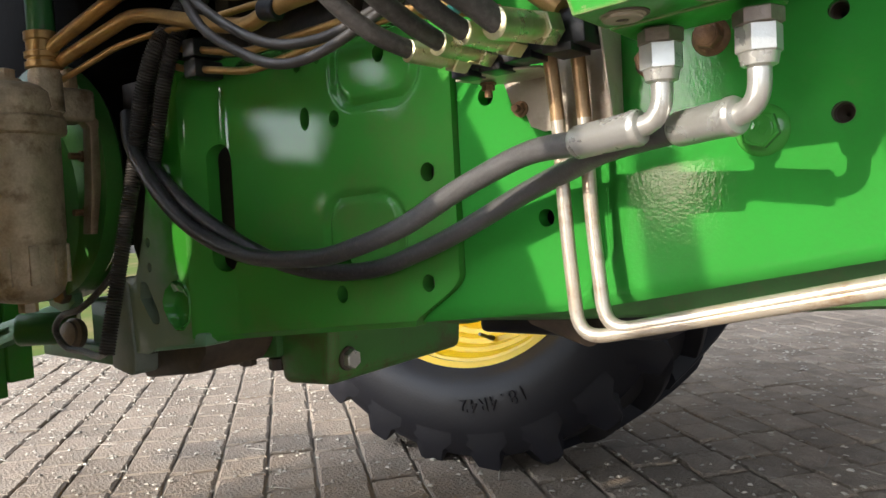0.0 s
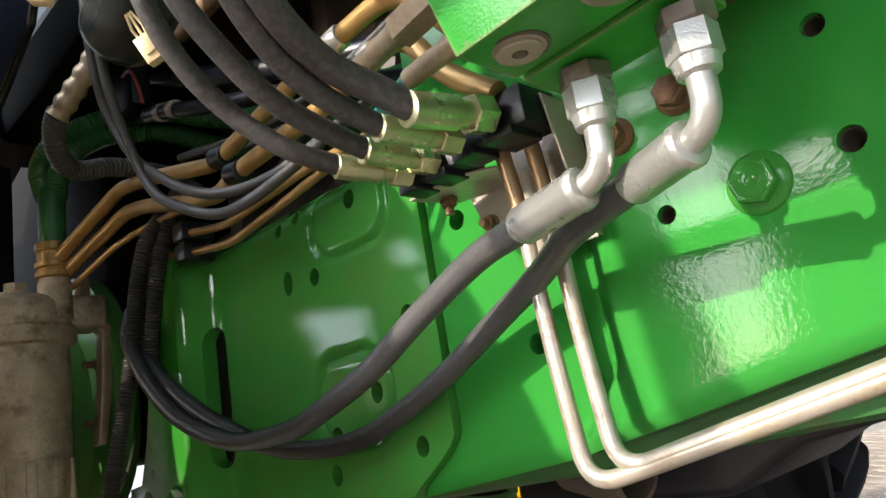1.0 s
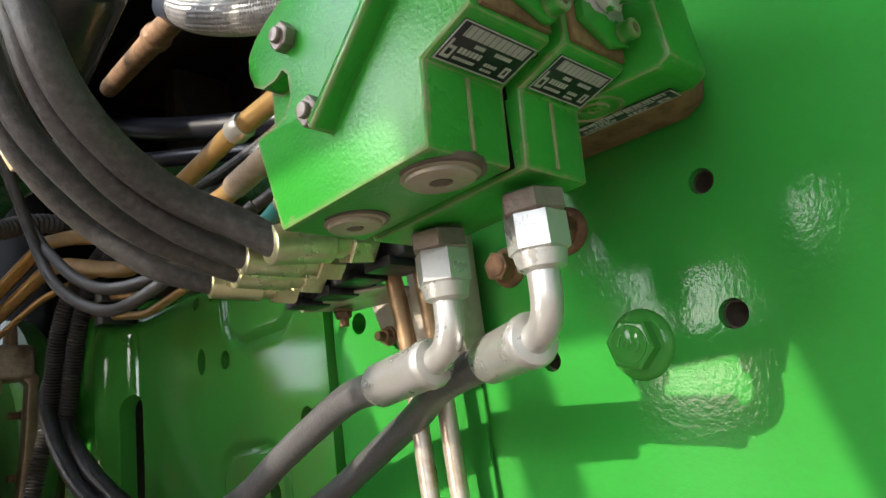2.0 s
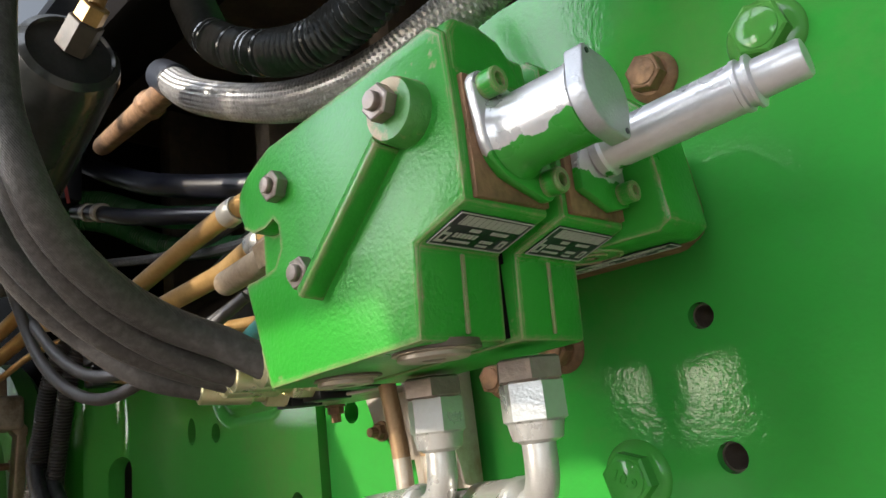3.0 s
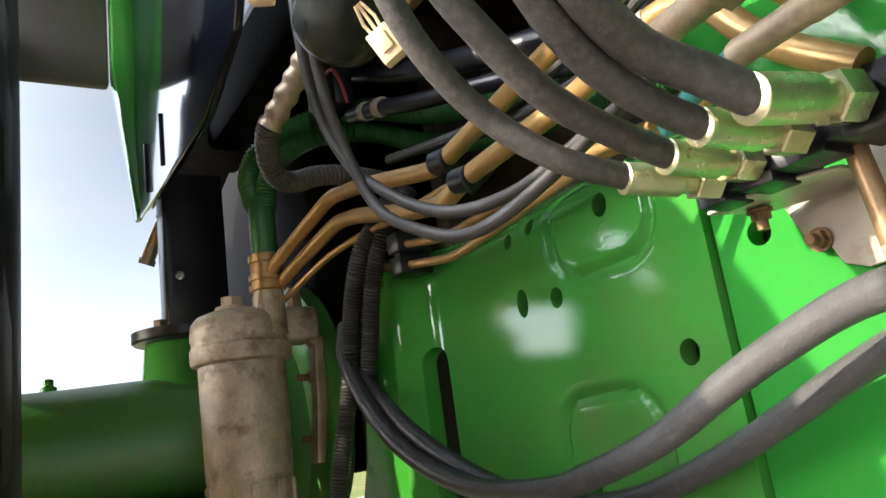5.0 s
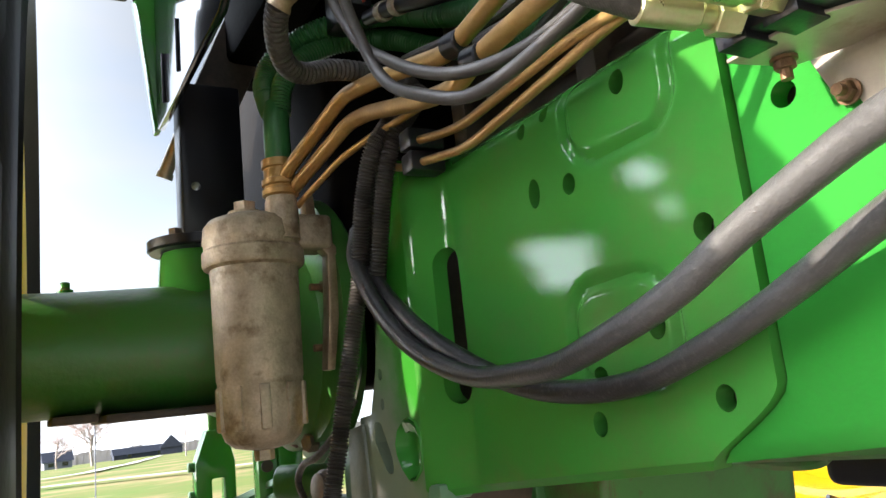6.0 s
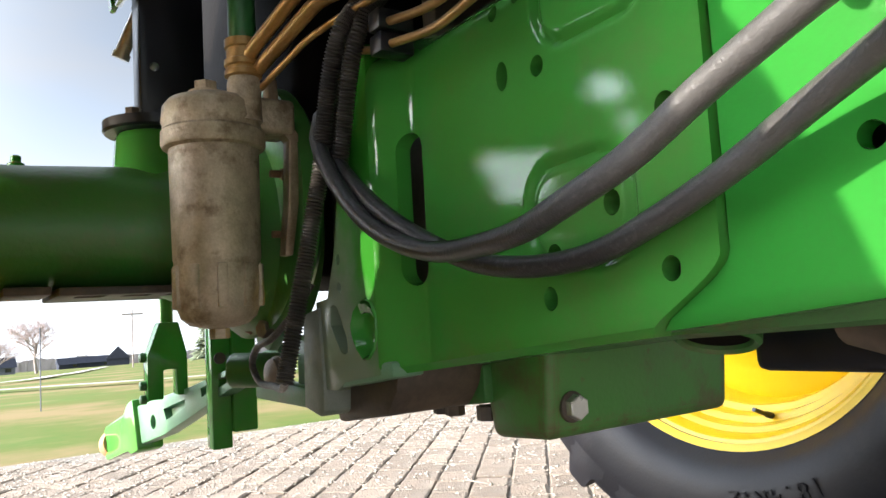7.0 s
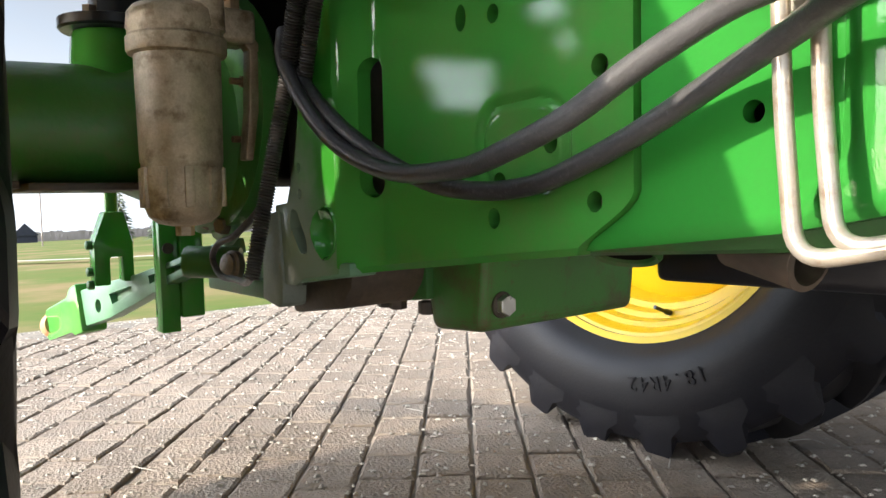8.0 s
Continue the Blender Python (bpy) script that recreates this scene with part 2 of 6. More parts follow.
def peel(mat, colour, level, tilt, spread, scale):
    """Paint left on the lower side of a round part, with a ragged upper edge."""
    n, l = mat.node_tree.nodes, mat.node_tree.links
    b = n["Principled BSDF"]
    src = b.inputs["Base Color"].links[0].from_socket
    co, sep, tx, run, low, edge, mix = (n.new(k) for k in ("ShaderNodeTexCoord", "ShaderNodeSeparateXYZ", "ShaderNodeTexNoise", "ShaderNodeMath", "ShaderNodeMath", "ShaderNodeMapRange", "ShaderNodeMixRGB"))
    l.new(co.outputs["Object"], sep.inputs["Vector"])
    l.new(co.outputs["Object"], tx.inputs["Vector"])
    tx.inputs["Scale"].default_value, tx.inputs["Detail"].default_value = scale, 6.0
    run.operation, run.inputs[1].default_value = "MULTIPLY_ADD", -tilt
    l.new(sep.outputs["X"], run.inputs[0])
    l.new(sep.outputs["Z"], run.inputs[2])
    low.operation, low.inputs[1].default_value = "MULTIPLY_ADD", spread
    l.new(tx.outputs["Fac"], low.inputs[0])
    l.new(run.outputs["Value"], low.inputs[2])
    edge.inputs["From Min"].default_value, edge.inputs["From Max"].default_value = level, level + 0.0004
    edge.inputs["To Min"].default_value, edge.inputs["To Max"].default_value = 1.0, 0.0
    l.new(low.outputs["Value"], edge.inputs["Value"])
    l.new(edge.outputs["Result"], mix.inputs["Fac"])
    l.new(src, mix.inputs["Color1"])
    mix.inputs["Color2"].default_value = (*colour, 1)
    l.new(mix.outputs["Color"], b.inputs["Base Color"])
    metal = n.new("ShaderNodeMath")
    metal.operation, metal.inputs[1].default_value, metal.inputs[2].default_value = "MULTIPLY_ADD", -0.5, 0.5
    l.new(edge.outputs["Result"], metal.inputs[0])
    l.new(metal.outputs["Value"], b.inputs["Metallic"])
    return mat


def dusty(mat, colour, start, reach, slope, low=0.0, high=0.9):
    """A soft cover of colour that changes from low to high towards -x, and later the higher it lies."""
    n, l = mat.node_tree.nodes, mat.node_tree.links
    b = n["Principled BSDF"]
    src = b.inputs["Base Color"].links[0].from_socket
    co, dot, tx, add, edge, mix = (n.new(k) for k in ("ShaderNodeTexCoord", "ShaderNodeVectorMath", "ShaderNodeTexNoise", "ShaderNodeMath", "ShaderNodeMapRange", "ShaderNodeMixRGB"))
    dot.operation = "DOT_PRODUCT"
    dot.inputs[1].default_value = (-1.0, 0.0, -slope)
    l.new(co.outputs["Object"], dot.inputs[0])
    l.new(co.outputs["Object"], tx.inputs["Vector"])
    tx.inputs["Scale"].default_value, tx.inputs["Detail"].default_value = 26.0, 6.0
    add.operation, add.inputs[1].default_value = "MULTIPLY_ADD", 0.09
    l.new(tx.outputs["Fac"], add.inputs[0])
    l.new(dot.outputs["Value"], add.inputs[2])
    edge.inputs["From Min"].default_value, edge.inputs["From Max"].default_value = start, start + reach
    edge.inputs["To Min"].default_value, edge.inputs["To Max"].default_value = low, high
    l.new(add.outputs["Value"], edge.inputs["Value"])
    l.new(edge.outputs["Result"], mix.inputs["Fac"])
    l.new(src, mix.inputs["Color1"])
    mix.inputs["Color2"].default_value = (*colour, 1)
    l.new(mix.outputs["Color"], b.inputs["Base Color"])
    return mat


# green that turns grey towards -x, further along the higher it lies
PLATE_END = dusty(material("green_fading_to_grey", (0.032, 0.25, 0.022), 0.22, second=(0.034, 0.205, 0.022), patch=9, amount=0.8, grain=240, bump=0.15, bump_scale=200, spec=0.35),
                  (0.21, 0.26, 0.20), 0.60, 0.09, 0.6)
# greyer towards +x: dust, and the sunlight there painted into the colour
HOSE_BOWED = dusty(material("glossy_hose_rubber", (0.020, 0.020, 0.023), 0.34, spec=0.5, second=(0.040, 0.038, 0.040), patch=40, amount=0.7, grain=500, bump=0.3,
                            bump_scale=420, dirt=(0.10, 0.097, 0.095), dirt_scale=150, dirt_low=0.52, dirt_high=0.80), (0.15, 0.147, 0.145), 0.50, 0.17, 0.0, 0.5, 0.0)
peel(FLAKED, (0.028, 0.26, 0.026), 1.0655, 0.075, 0.024, 80)
LINER = material("dull_grey_liner", (0.15, 0.125, 0.11), 0.7, second=(0.10, 0.085, 0.075), patch=6, amount=0.8, bump=0.3, bump_scale=80)
# pale grey of the unseen screen, chosen to send fill light back
SCREEN_GREY = material("pale_grey_screen", (0.34, 0.33, 0.30), 0.6, second=(0.26, 0.25, 0.22), patch=5, amount=0.8, bump=0.1)
PLUG = material("pale_steel_plug", (0.35, 0.30, 0.23), 0.45, metal=0.4, second=(0.30, 0.25, 0.19), patch=60, bump=0.2)
WHITE = material("white_print", (0.40, 0.40, 0.38), 0.6, patch=80, bump=0.0)


def chip_edges(mat, colour, low, high, scale, reach):
    """Paint worn off sharp edges in an uneven line."""
    n, l = mat.node_tree.nodes, mat.node_tree.links
    b = n["Principled BSDF"]
    src = b.inputs["Base Color"].links[0].from_socket
    geo, bev, dot, noise_n, add, rng, mix = (n.new(k) for k in ("ShaderNodeNewGeometry", "ShaderNodeBevel", "ShaderNodeVectorMath", "ShaderNodeTexNoise", "ShaderNodeMath", "ShaderNodeMapRange", "ShaderNodeMixRGB"))
    co = n.new("ShaderNodeTexCoord")
    l.new(co.outputs["Object"], noise_n.inputs["Vector"])
    noise_n.inputs["Scale"].default_value, noise_n.inputs["Detail"].default_value = scale, 5.0
    bev.samples, bev.inputs["Radius"].default_value = 4, reach
    dot.operation = "DOT_PRODUCT"
    l.new(bev.outputs["Normal"], dot.inputs[0])
    l.new(geo.outputs["True Normal"], dot.inputs[1])
    add.operation, add.inputs[1].default_value = "MULTIPLY_ADD", -0.2
    l.new(noise_n.outputs["Fac"], add.inputs[0])
    l.new(dot.outputs["Value"], add.inputs[2])
    rng.inputs["From Min"].default_value, rng.inputs["From Max"].default_value = low, high
    rng.inputs["To Min"].default_value, rng.inputs["To Max"].default_value = 1.0, 0.0
    l.new(add.outputs["Value"], rng.inputs["Value"])
    l.new(rng.outputs["Result"], mix.inputs["Fac"])
    l.new(src, mix.inputs["Color1"])
    mix.inputs["Color2"].default_value = (*colour, 1)
    l.new(mix.outputs["Color"], b.inputs["Base Color"])
    return mat


chip_edges(GREEN_RUSTY, (0.12, 0.06, 0.035), 0.82, 0.87, 50, 0.032)
chip_edges(GREEN_CAST, (0.30, 0.235, 0.15), 0.82, 0.84, 110, 0.0042)


def vary(mat, socket, low, high):
    """Lets each piece (or island) be a little lighter or darker."""
    n, l = mat.node_tree.nodes, mat.node_tree.links
    b = n["Principled BSDF"]
    src = b.inputs["Base Color"].links[0].from_socket
    info = n.new("ShaderNodeObjectInfo" if socket == "Random" else "ShaderNodeNewGeometry")
    rng = n.new("ShaderNodeMapRange")
    rng.inputs["To Min"].default_value, rng.inputs["To Max"].default_value = low, high
    l.new(info.outputs[socket], rng.inputs["Value"])
    mul = n.new("ShaderNodeMixRGB")
    mul.blend_type, mul.inputs["Fac"].default_value = "MULTIPLY", 1.0
    l.new(src, mul.inputs["Color1"])
    l.new(rng.outputs["Result"], mul.inputs["Color2"])
    l.new(mul.outputs["Color"], b.inputs["Base Color"])
    return mat


# ---- mesh helpers ----
HOME = {}


def thing(name, at, label, category, group="", kind=""):
    """An Empty at the base of a thing."""
    ob = new(name)
    ob.empty_display_size = 0.02
    ob.location = at
    HOME[ob] = Matrix.Translation(at)
    return tagged(ob, label, category, group, kind)


def finish(name, bm, mat, sharp=35):
    me = bpy.data.meshes.new(name)
    bmesh.ops.recalc_face_normals(bm, faces=bm.faces)
    for f in bm.faces:
        f.smooth = True
    bm.to_mesh(me)
    bm.free()
    me.set_sharp_from_angle(angle=radians(sharp))
    me.materials.append(mat)
    return me


def part(name, bm, mat, parent=None, label="", sharp=35):
    """Links a bmesh as one mesh object under a thing or a part."""
    ob = new(name, finish(name, bm, mat, sharp) if isinstance(bm, bmesh.types.BMesh) else bm)
    HOME[ob] = Matrix()
    if parent:
        ob.parent = parent
        ob.matrix_parent_inverse = HOME[parent].inverted()
    return tagged(ob, label)


def whole(name, bm, mat, label, category, group="", kind="", sharp=35):
    return tagged(part(name, bm, mat, sharp=sharp), label, category, group, kind)


def basis(axis):
    a = Vector(axis).normalized()
    u = a.orthogonal().normalized()
    return a, u, a.cross(u)


def ring_faces(bm, rings, close=True, caps=True):
    n = len(rings[0])
    for r0, r1 in zip(rings, rings[1:]):
        for i in range(n if close else n - 1):
            j = (i + 1) % n
            bm.faces.new((r0[i], r0[j], r1[j], r1[i]))
    if caps:
        bm.faces.new(rings[0])
        bm.faces.new(rings[-1])


def lathe(bm, profile, at, axis, seg=24, start=0.0, up=None):
    """Turns (radius, height) pairs round an axis. seg 6 gives a hexagon."""
    a, u, v = basis(axis)
    if up is not None:
        u = (Vector(up) - a * a.dot(Vector(up))).normalized()
        v = a.cross(u)
    rings = []
    for r, h in profile:
        c = Vector(at) + a * h
        r = max(r, 0.0002)
        rings.append([bm.verts.new(c + (u * math.cos(k) + v * math.sin(k)) * r) for k in (start + 2 * math.pi * i / seg for i in range(seg))])
    ring_faces(bm, rings)
    return bm


def spline(points, step):
    """A Catmull-Rom curve through points, in even steps."""
    p = [Vector(q) for q in points]
    p = [2 * p[0] - p[1], *p, 2 * p[-1] - p[-2]]
    out = []
    for a, b, c, d in zip(p, p[1:], p[2:], p[3:]):
        n = max(2, int((c - b).length / step))
        for i in range(n):
            t = i / n
            out.append(0.5 * (2 * b + (c - a) * t + (2 * a - 5 * b + 4 * c - d) * t * t + (3 * b - a - 3 * c + d) * t ** 3))
    return out + [p[-2]]


def rounded(points, radius, n=7):
    """A polyline with its corners rounded, for bent pipes."""
    p = [Vector(q) for q in points]
    out = [p[0]]
    for a, b, c in zip(p, p[1:], p[2:]):
        ra = min(radius, (a - b).length * 0.48, (c - b).length * 0.48)
        s, e = b + (a - b).normalized() * ra, b + (c - b).normalized() * ra
        for i in range(n + 1):
            t = i / n
            out.append(s * (1 - t) ** 2 + b * 2 * t * (1 - t) + e * t * t)
    return out + [p[-1]]


def sweep(bm, path, r, seg=14):
    """A tube along a path; r is a radius or a function of the length along it."""
    path = [Vector(q) for q in path]
    t0 = (path[1] - path[0]).normalized()
    u = t0.orthogonal().normalized()
    rings, length = [], 0.0
    for i, q in enumerate(path):
        a, b = path[max(0, i - 1)], path[min(len(path) - 1, i + 1)]
        t = (b - a).normalized()
        u = (u - t * t.dot(u)).normalized()
        v = t.cross(u)
        if i:
            length += (q - path[i - 1]).length
        rr = r(length) if callable(r) else r
        rings.append([bm.verts.new(q + (u * math.cos(k) + v * math.sin(k)) * rr) for k in (2 * math.pi * j / seg for j in range(seg))])
    ring_faces(bm, rings)
    return bm


def hose(points, r, step=0.012, seg=14, wobble=0.0):
    path = spline(points, step)
    if wobble:
        path = [q + wobble * noise.noise_vector(q * 9) for q in path]
    return sweep(bmesh.new(), path, r, seg)


def corrugated(points, r, pitch=0.0045, depth=0.0016, seg=14):
    path = spline(points, pitch / 4)
    return sweep(bmesh.new(), path, lambda s: r + depth * math.cos(2 * math.pi * s / pitch), seg)


def prism(bm, outline, origin, ux, uy, depth, bevel=0.0, seg=2):
    """An outline in the plane of ux and uy, drawn out along their normal by depth, its edges rounded."""
    o, ux, uy = Vector(origin), Vector(ux), Vector(uy)
    nrm = ux.cross(uy).normalized()
    tmp = bmesh.new()
    lo = [tmp.verts.new(o + ux * x + uy * y) for x, y in outline]
    hi = [tmp.verts.new(q.co + nrm * depth) for q in lo]
    ring_faces(tmp, [lo, hi])
    bmesh.ops.recalc_face_normals(tmp, faces=tmp.faces)
    if bevel:
        tmp.normal_update()
        edges = [e for e in tmp.edges if len(e.link_faces) == 2 and e.calc_face_angle(0) > 0.45]
        bmesh.ops.bevel(tmp, geom=edges, offset=bevel, segments=seg, profile=0.5, affect="EDGES", clamp_overlap=True)
    merge(bm, tmp)
    return bm


def merge(bm, other):
    me = bpy.data.meshes.new("tmp")
    other.to_mesh(me)
    other.free()
    bm.from_mesh(me)
    bpy.data.meshes.remove(me)
    return bm


def box(bm, lo, hi, bevel=0.0, seg=2, turn=None):
    tmp = bmesh.new()
    x0, y0, z0 = lo
    x1, y1, z1 = hi
    prism(tmp, [(x0, y0), (x1, y0), (x1, y1), (x0, y1)], (0, 0, z0), (1, 0, 0), (0, 1, 0), z1 - z0, bevel, seg)
    if turn is not None:
        bmesh.ops.transform(tmp, matrix=turn, verts=tmp.verts)
    merge(bm, tmp)
    return bm


def disc_outline(cx, cy, r, n=16, a0=0.0, a1=2 * math.pi):
    return [(cx + r * math.cos(a0 + (a1 - a0) * i / n), cy + r * math.sin(a0 + (a1 - a0) * i / n)) for i in range(n)]


def hex_nut(bm, at, axis, af, h, up=None):
    r = af / math.sqrt(3)
    c = af * 0.06
    return lathe(bm, [(r - c, 0), (r, c * 0.7), (r, h - c * 0.7), (r - c, h)], at, axis, 6, up=up)


def cut(ob, cutter):
    """Takes the cutter's volume out of a mesh for good."""
    mod = ob.modifiers.new("cut", "BOOLEAN")
    mod.operation, mod.solver, mod.object = "DIFFERENCE", "EXACT", cutter
    me = bpy.data.meshes.new_from_object(ob.evaluated_get(bpy.context.evaluated_depsgraph_get()))
    ob.modifiers.clear()
    me.set_sharp_from_angle(angle=radians(40))
    old = ob.data
    ob.data = me
    bpy.data.meshes.remove(old)
    bpy.data.objects.remove(cutter)


def lerp_table(x, table):
    if x <= table[0][0]:
        return table[0][1]
    for (a, fa), (b, fb) in zip(table, table[1:]):
        if x <= b:
            return fa + (fb - fa) * (x - a) / (b - a)
    return table[-1][1]


def smooth(a, b, x):
    t = min(1, max(0, (x - a) / (b - a)))
    return t * t * (3 - 2 * t)


# ---- ground ----
EDGE = -4.95


def ground_height(x, y):
    """The yard is level; past its edge the meadow falls away."""
    d = max(0.0, EDGE - 0.5 - x)
    return -0.0394 * d + 0.05 * noise.noise((x * 0.12, y * 0.12, 0)) * smooth(0, 8, d)


def ground_sheet():
    bm = bmesh.new()
    xs = [60, 20, 8, 3, 0, -1, -2, -3, -4, -4.6, -5.2, -6, -7, -8, -9.5, -11, -13, -15, -18, -21, -25, -30, -35, -42, -50, -65, -80, -110, -140, -190, -260, -500, -1200, -3000]
    ys = [-1500, -500, -150, -60, -25, -12, -6, -3, -1, 0, 1, 2, 3, 4, 5, 6, 7.5, 9, 11, 14, 18, 22, 28, 35, 45, 60, 90, 150, 500, 1500]
    grid = [[bm.verts.new((x, y, ground_height(x, y) - 0.03)) for y in ys] for x in xs]
    for a, b in zip(grid, grid[1:]):
        for i in range(len(ys) - 1):
            bm.faces.new((a[i], a[i + 1], b[i + 1], b[i]))
    return bm


GRASS = material("meadow_grass", (0.058, 0.108, 0.018), 0.95, spec=0.1, second=(0.105, 0.108, 0.030), patch=0.5, amount=1.0, grain=6, bump=0.6, bump_scale=14,
                 dirt=(0.18, 0.135, 0.065), dirt_scale=0.22, dirt_low=0.50, dirt_high=0.62)
ASPHALT = material("pale_road", (0.42, 0.40, 0.38), 0.85, patch=0.5, bump=0.2)
whole("ground", ground_sheet(), GRASS, "green and straw coloured meadow falling away behind the yard", "ground", kind="structure")

SAND = material("sandy_joints", (0.22, 0.19, 0.155), 0.9, second=(0.10, 0.09, 0.075), patch=6, amount=0.9, grain=110, bump=0.9, bump_scale=90,
                dirt=(0.34, 0.29, 0.21), dirt_scale=3, dirt_low=0.5, dirt_high=0.7)
bm = bmesh.new()
box(bm, (EDGE - 0.25, -9, -0.2), (14, 16, -0.012))
PAVED = whole("pavement", bm, SAND, "worn light grey block paving with sandy joints", "pavement", kind="structure")


def ribbon(name, pts, width, label):
    bm = bmesh.new()
    rows_r = []
    path = spline([(x, y, 0) for x, y in pts], 2.0)
    for i, q in enumerate(path):
        a, b = path[max(0, i - 1)], path[min(len(path) - 1, i + 1)]
        side = Vector((-(b - a).y, (b - a).x, 0)).normalized() * width / 2
        rows_r.append([bm.verts.new((w.x, w.y, ground_height(w.x, w.y) + 0.06)) for w in (q - side, q + side)])
    ring_faces(bm, rows_r, close=False, caps=False)
    return whole(name, bm, ASPHALT, label, "road", kind="structure")


ribbon("road", [(-38, -12), (-40, 1.3), (-52, 5.5), (-84, 12), (-150, 24)], 0.9, "pale country road across the meadow")
ribbon("road", [(-27, -10), (-24, 1.0), (-19, 4), (-15, 9), (-12, 18)], 0.5, "pale farm track across the meadow")

# ---- distance ----
BARK = material("grey_bark", (0.30, 0.25, 0.23), 0.9, patch=3, bump=0.4)
TWIG = material("bare_twigs", (0.42, 0.33, 0.31), 0.9, patch=2, bump=0.3)
NEEDLE = material("conifer_needles", (0.12, 0.16, 0.09), 0.85, second=(0.17, 0.19, 0.11), patch=2, amount=1.0, bump=0.5)
# paled towards the sky: the haze of distance put into the colour
WOODS = material("far_bare_woods", (0.36, 0.325, 0.325), 0.95, second=(0.30, 0.265, 0.26), patch=0.08, amount=1.0, bump=0.0)
WALLS = material("slate_boards", (0.040, 0.044, 0.060), 0.95, spec=0.1, patch=1.5, bump=0.2)
PALE = material("pale_boards", (0.16, 0.17, 0.20), 0.9, patch=1.5, bump=0.1)
rnd = random.Random(4)


def bare_tree(at, h):
    tree = thing("bare_tree", at, "leafless spreading tree in the meadow", "tree", "meadow trees")
    trunk, crown = bmesh.new(), bmesh.new()

    def grow(p, d, length, r, level):
        q = p + d * length
        mid = p + d * length * 0.5 + Vector((rnd.uniform(-1, 1), rnd.uniform(-1, 1), 0)) * length * 0.06
        sweep(trunk if level < 2 else crown, [p, mid, q], lambda t: r * (1 - 0.45 * min(1, t / length)), 6 if level < 2 else 4)
        if level < 5:
            for _ in range(4 if level > 2 else 5 if level else 8):
                e = (d + Vector((rnd.uniform(-1, 1), rnd.uniform(-1, 1), rnd.uniform(-0.4, 0.6))) * 1.15).normalized()
                grow(p + (q - p) * rnd.uniform(0.45, 1.0), e, length * rnd.uniform(0.5, 0.72), r * 0.5, level + 1)

    grow(Vector(at), Vector((0, 0, 1)), h * 0.30, h * 0.016, 0)
    part("trunk", trunk, BARK, tree)
    part("crown", crown, TWIG, tree)


def conifer(at, h):
    tree = thing("conifer", at, "dark green conifer with drooping branches", "tree", "meadow trees")
    bm = sweep(bmesh.new(), [Vector(at), Vector(at) + Vector((0, 0, h * 0.5)), Vector(at) + Vector((0, 0, h * 0.97))], lambda t: h * 0.02 * (1 - 0.9 * t / h), 7)
    part("trunk", bm, BARK, tree)
    bm = bmesh.new()
    for _ in range(420):
        z = rnd.uniform(0.08, 1.0)
        ang, ln = rnd.uniform(0, 2 * math.pi), h * 0.30 * (1.02 - z) * rnd.uniform(0.55, 1.15) + 0.05
        root = Vector(at) + Vector((0, 0, h * z))
        d = Vector((math.cos(ang), math.sin(ang), rnd.uniform(-0.35, 0.1)))
        s = Vector((-math.sin(ang), math.cos(ang), 0)) * ln * 0.22
        a, b, c, e = root, root + d * ln * 0.55 + s, root + d * ln, root + d * ln * 0.55 - s
        up = Vector((0, 0, ln * 0.10))
        vs = [bm.verts.new(q) for q in (a, b, c, e, root + d * ln * 0.5 + up)]
        for f in ((0, 1, 4), (1, 2, 4), (2, 3, 4), (3, 0, 4), (3, 2, 1, 0)):
            bm.faces.new([vs[k] for k in f])
    part("crown", bm, NEEDLE, tree)


def spot(dx, dy, d):
    x, y = dx * d, dy * d
    return (x, y, ground_height(x, y) - 0.05)


bare_tree(spot(-0.9965, 0.083, 110), 13.5)
bare_tree(spot(-0.999, 0.045, 150), 11.0)
conifer(spot(-0.960, 0.272, 60), 4.6)
conifer(spot(-0.948, 0.318, 60), 4.9)
bm = bmesh.new()
for k, (far, tall) in enumerate(((-300.0, 2.6), (-345.0, 3.8))):
    cols = []
    for i in range(1500):
        y = -120 + i * 0.32
        z = ground_height(far, y)
        h = tall + 1.6 * noise.noise((y * 0.015, k * 7.0, 3)) + 0.8 * noise.noise((y * 0.12, k * 7.0, 1)) + rnd.uniform(-0.35, 0.35)
        cols.append([bm.verts.new((far + rnd.uniform(-0.1, 0.1), y, z - 1.0)), bm.verts.new((far + rnd.uniform(-0.1, 0.1), y + rnd.uniform(-0.3, 0.3), z + h * 0.55)), bm.verts.new((far - rnd.uniform(0, 0.2), y + rnd.uniform(-0.3, 0.3), z + h))])
    ring_faces(bm, cols, close=False, caps=False)
whole("woods", bm, WOODS, "hazy brown line of bare woods along the horizon", "woods", kind="stuff")


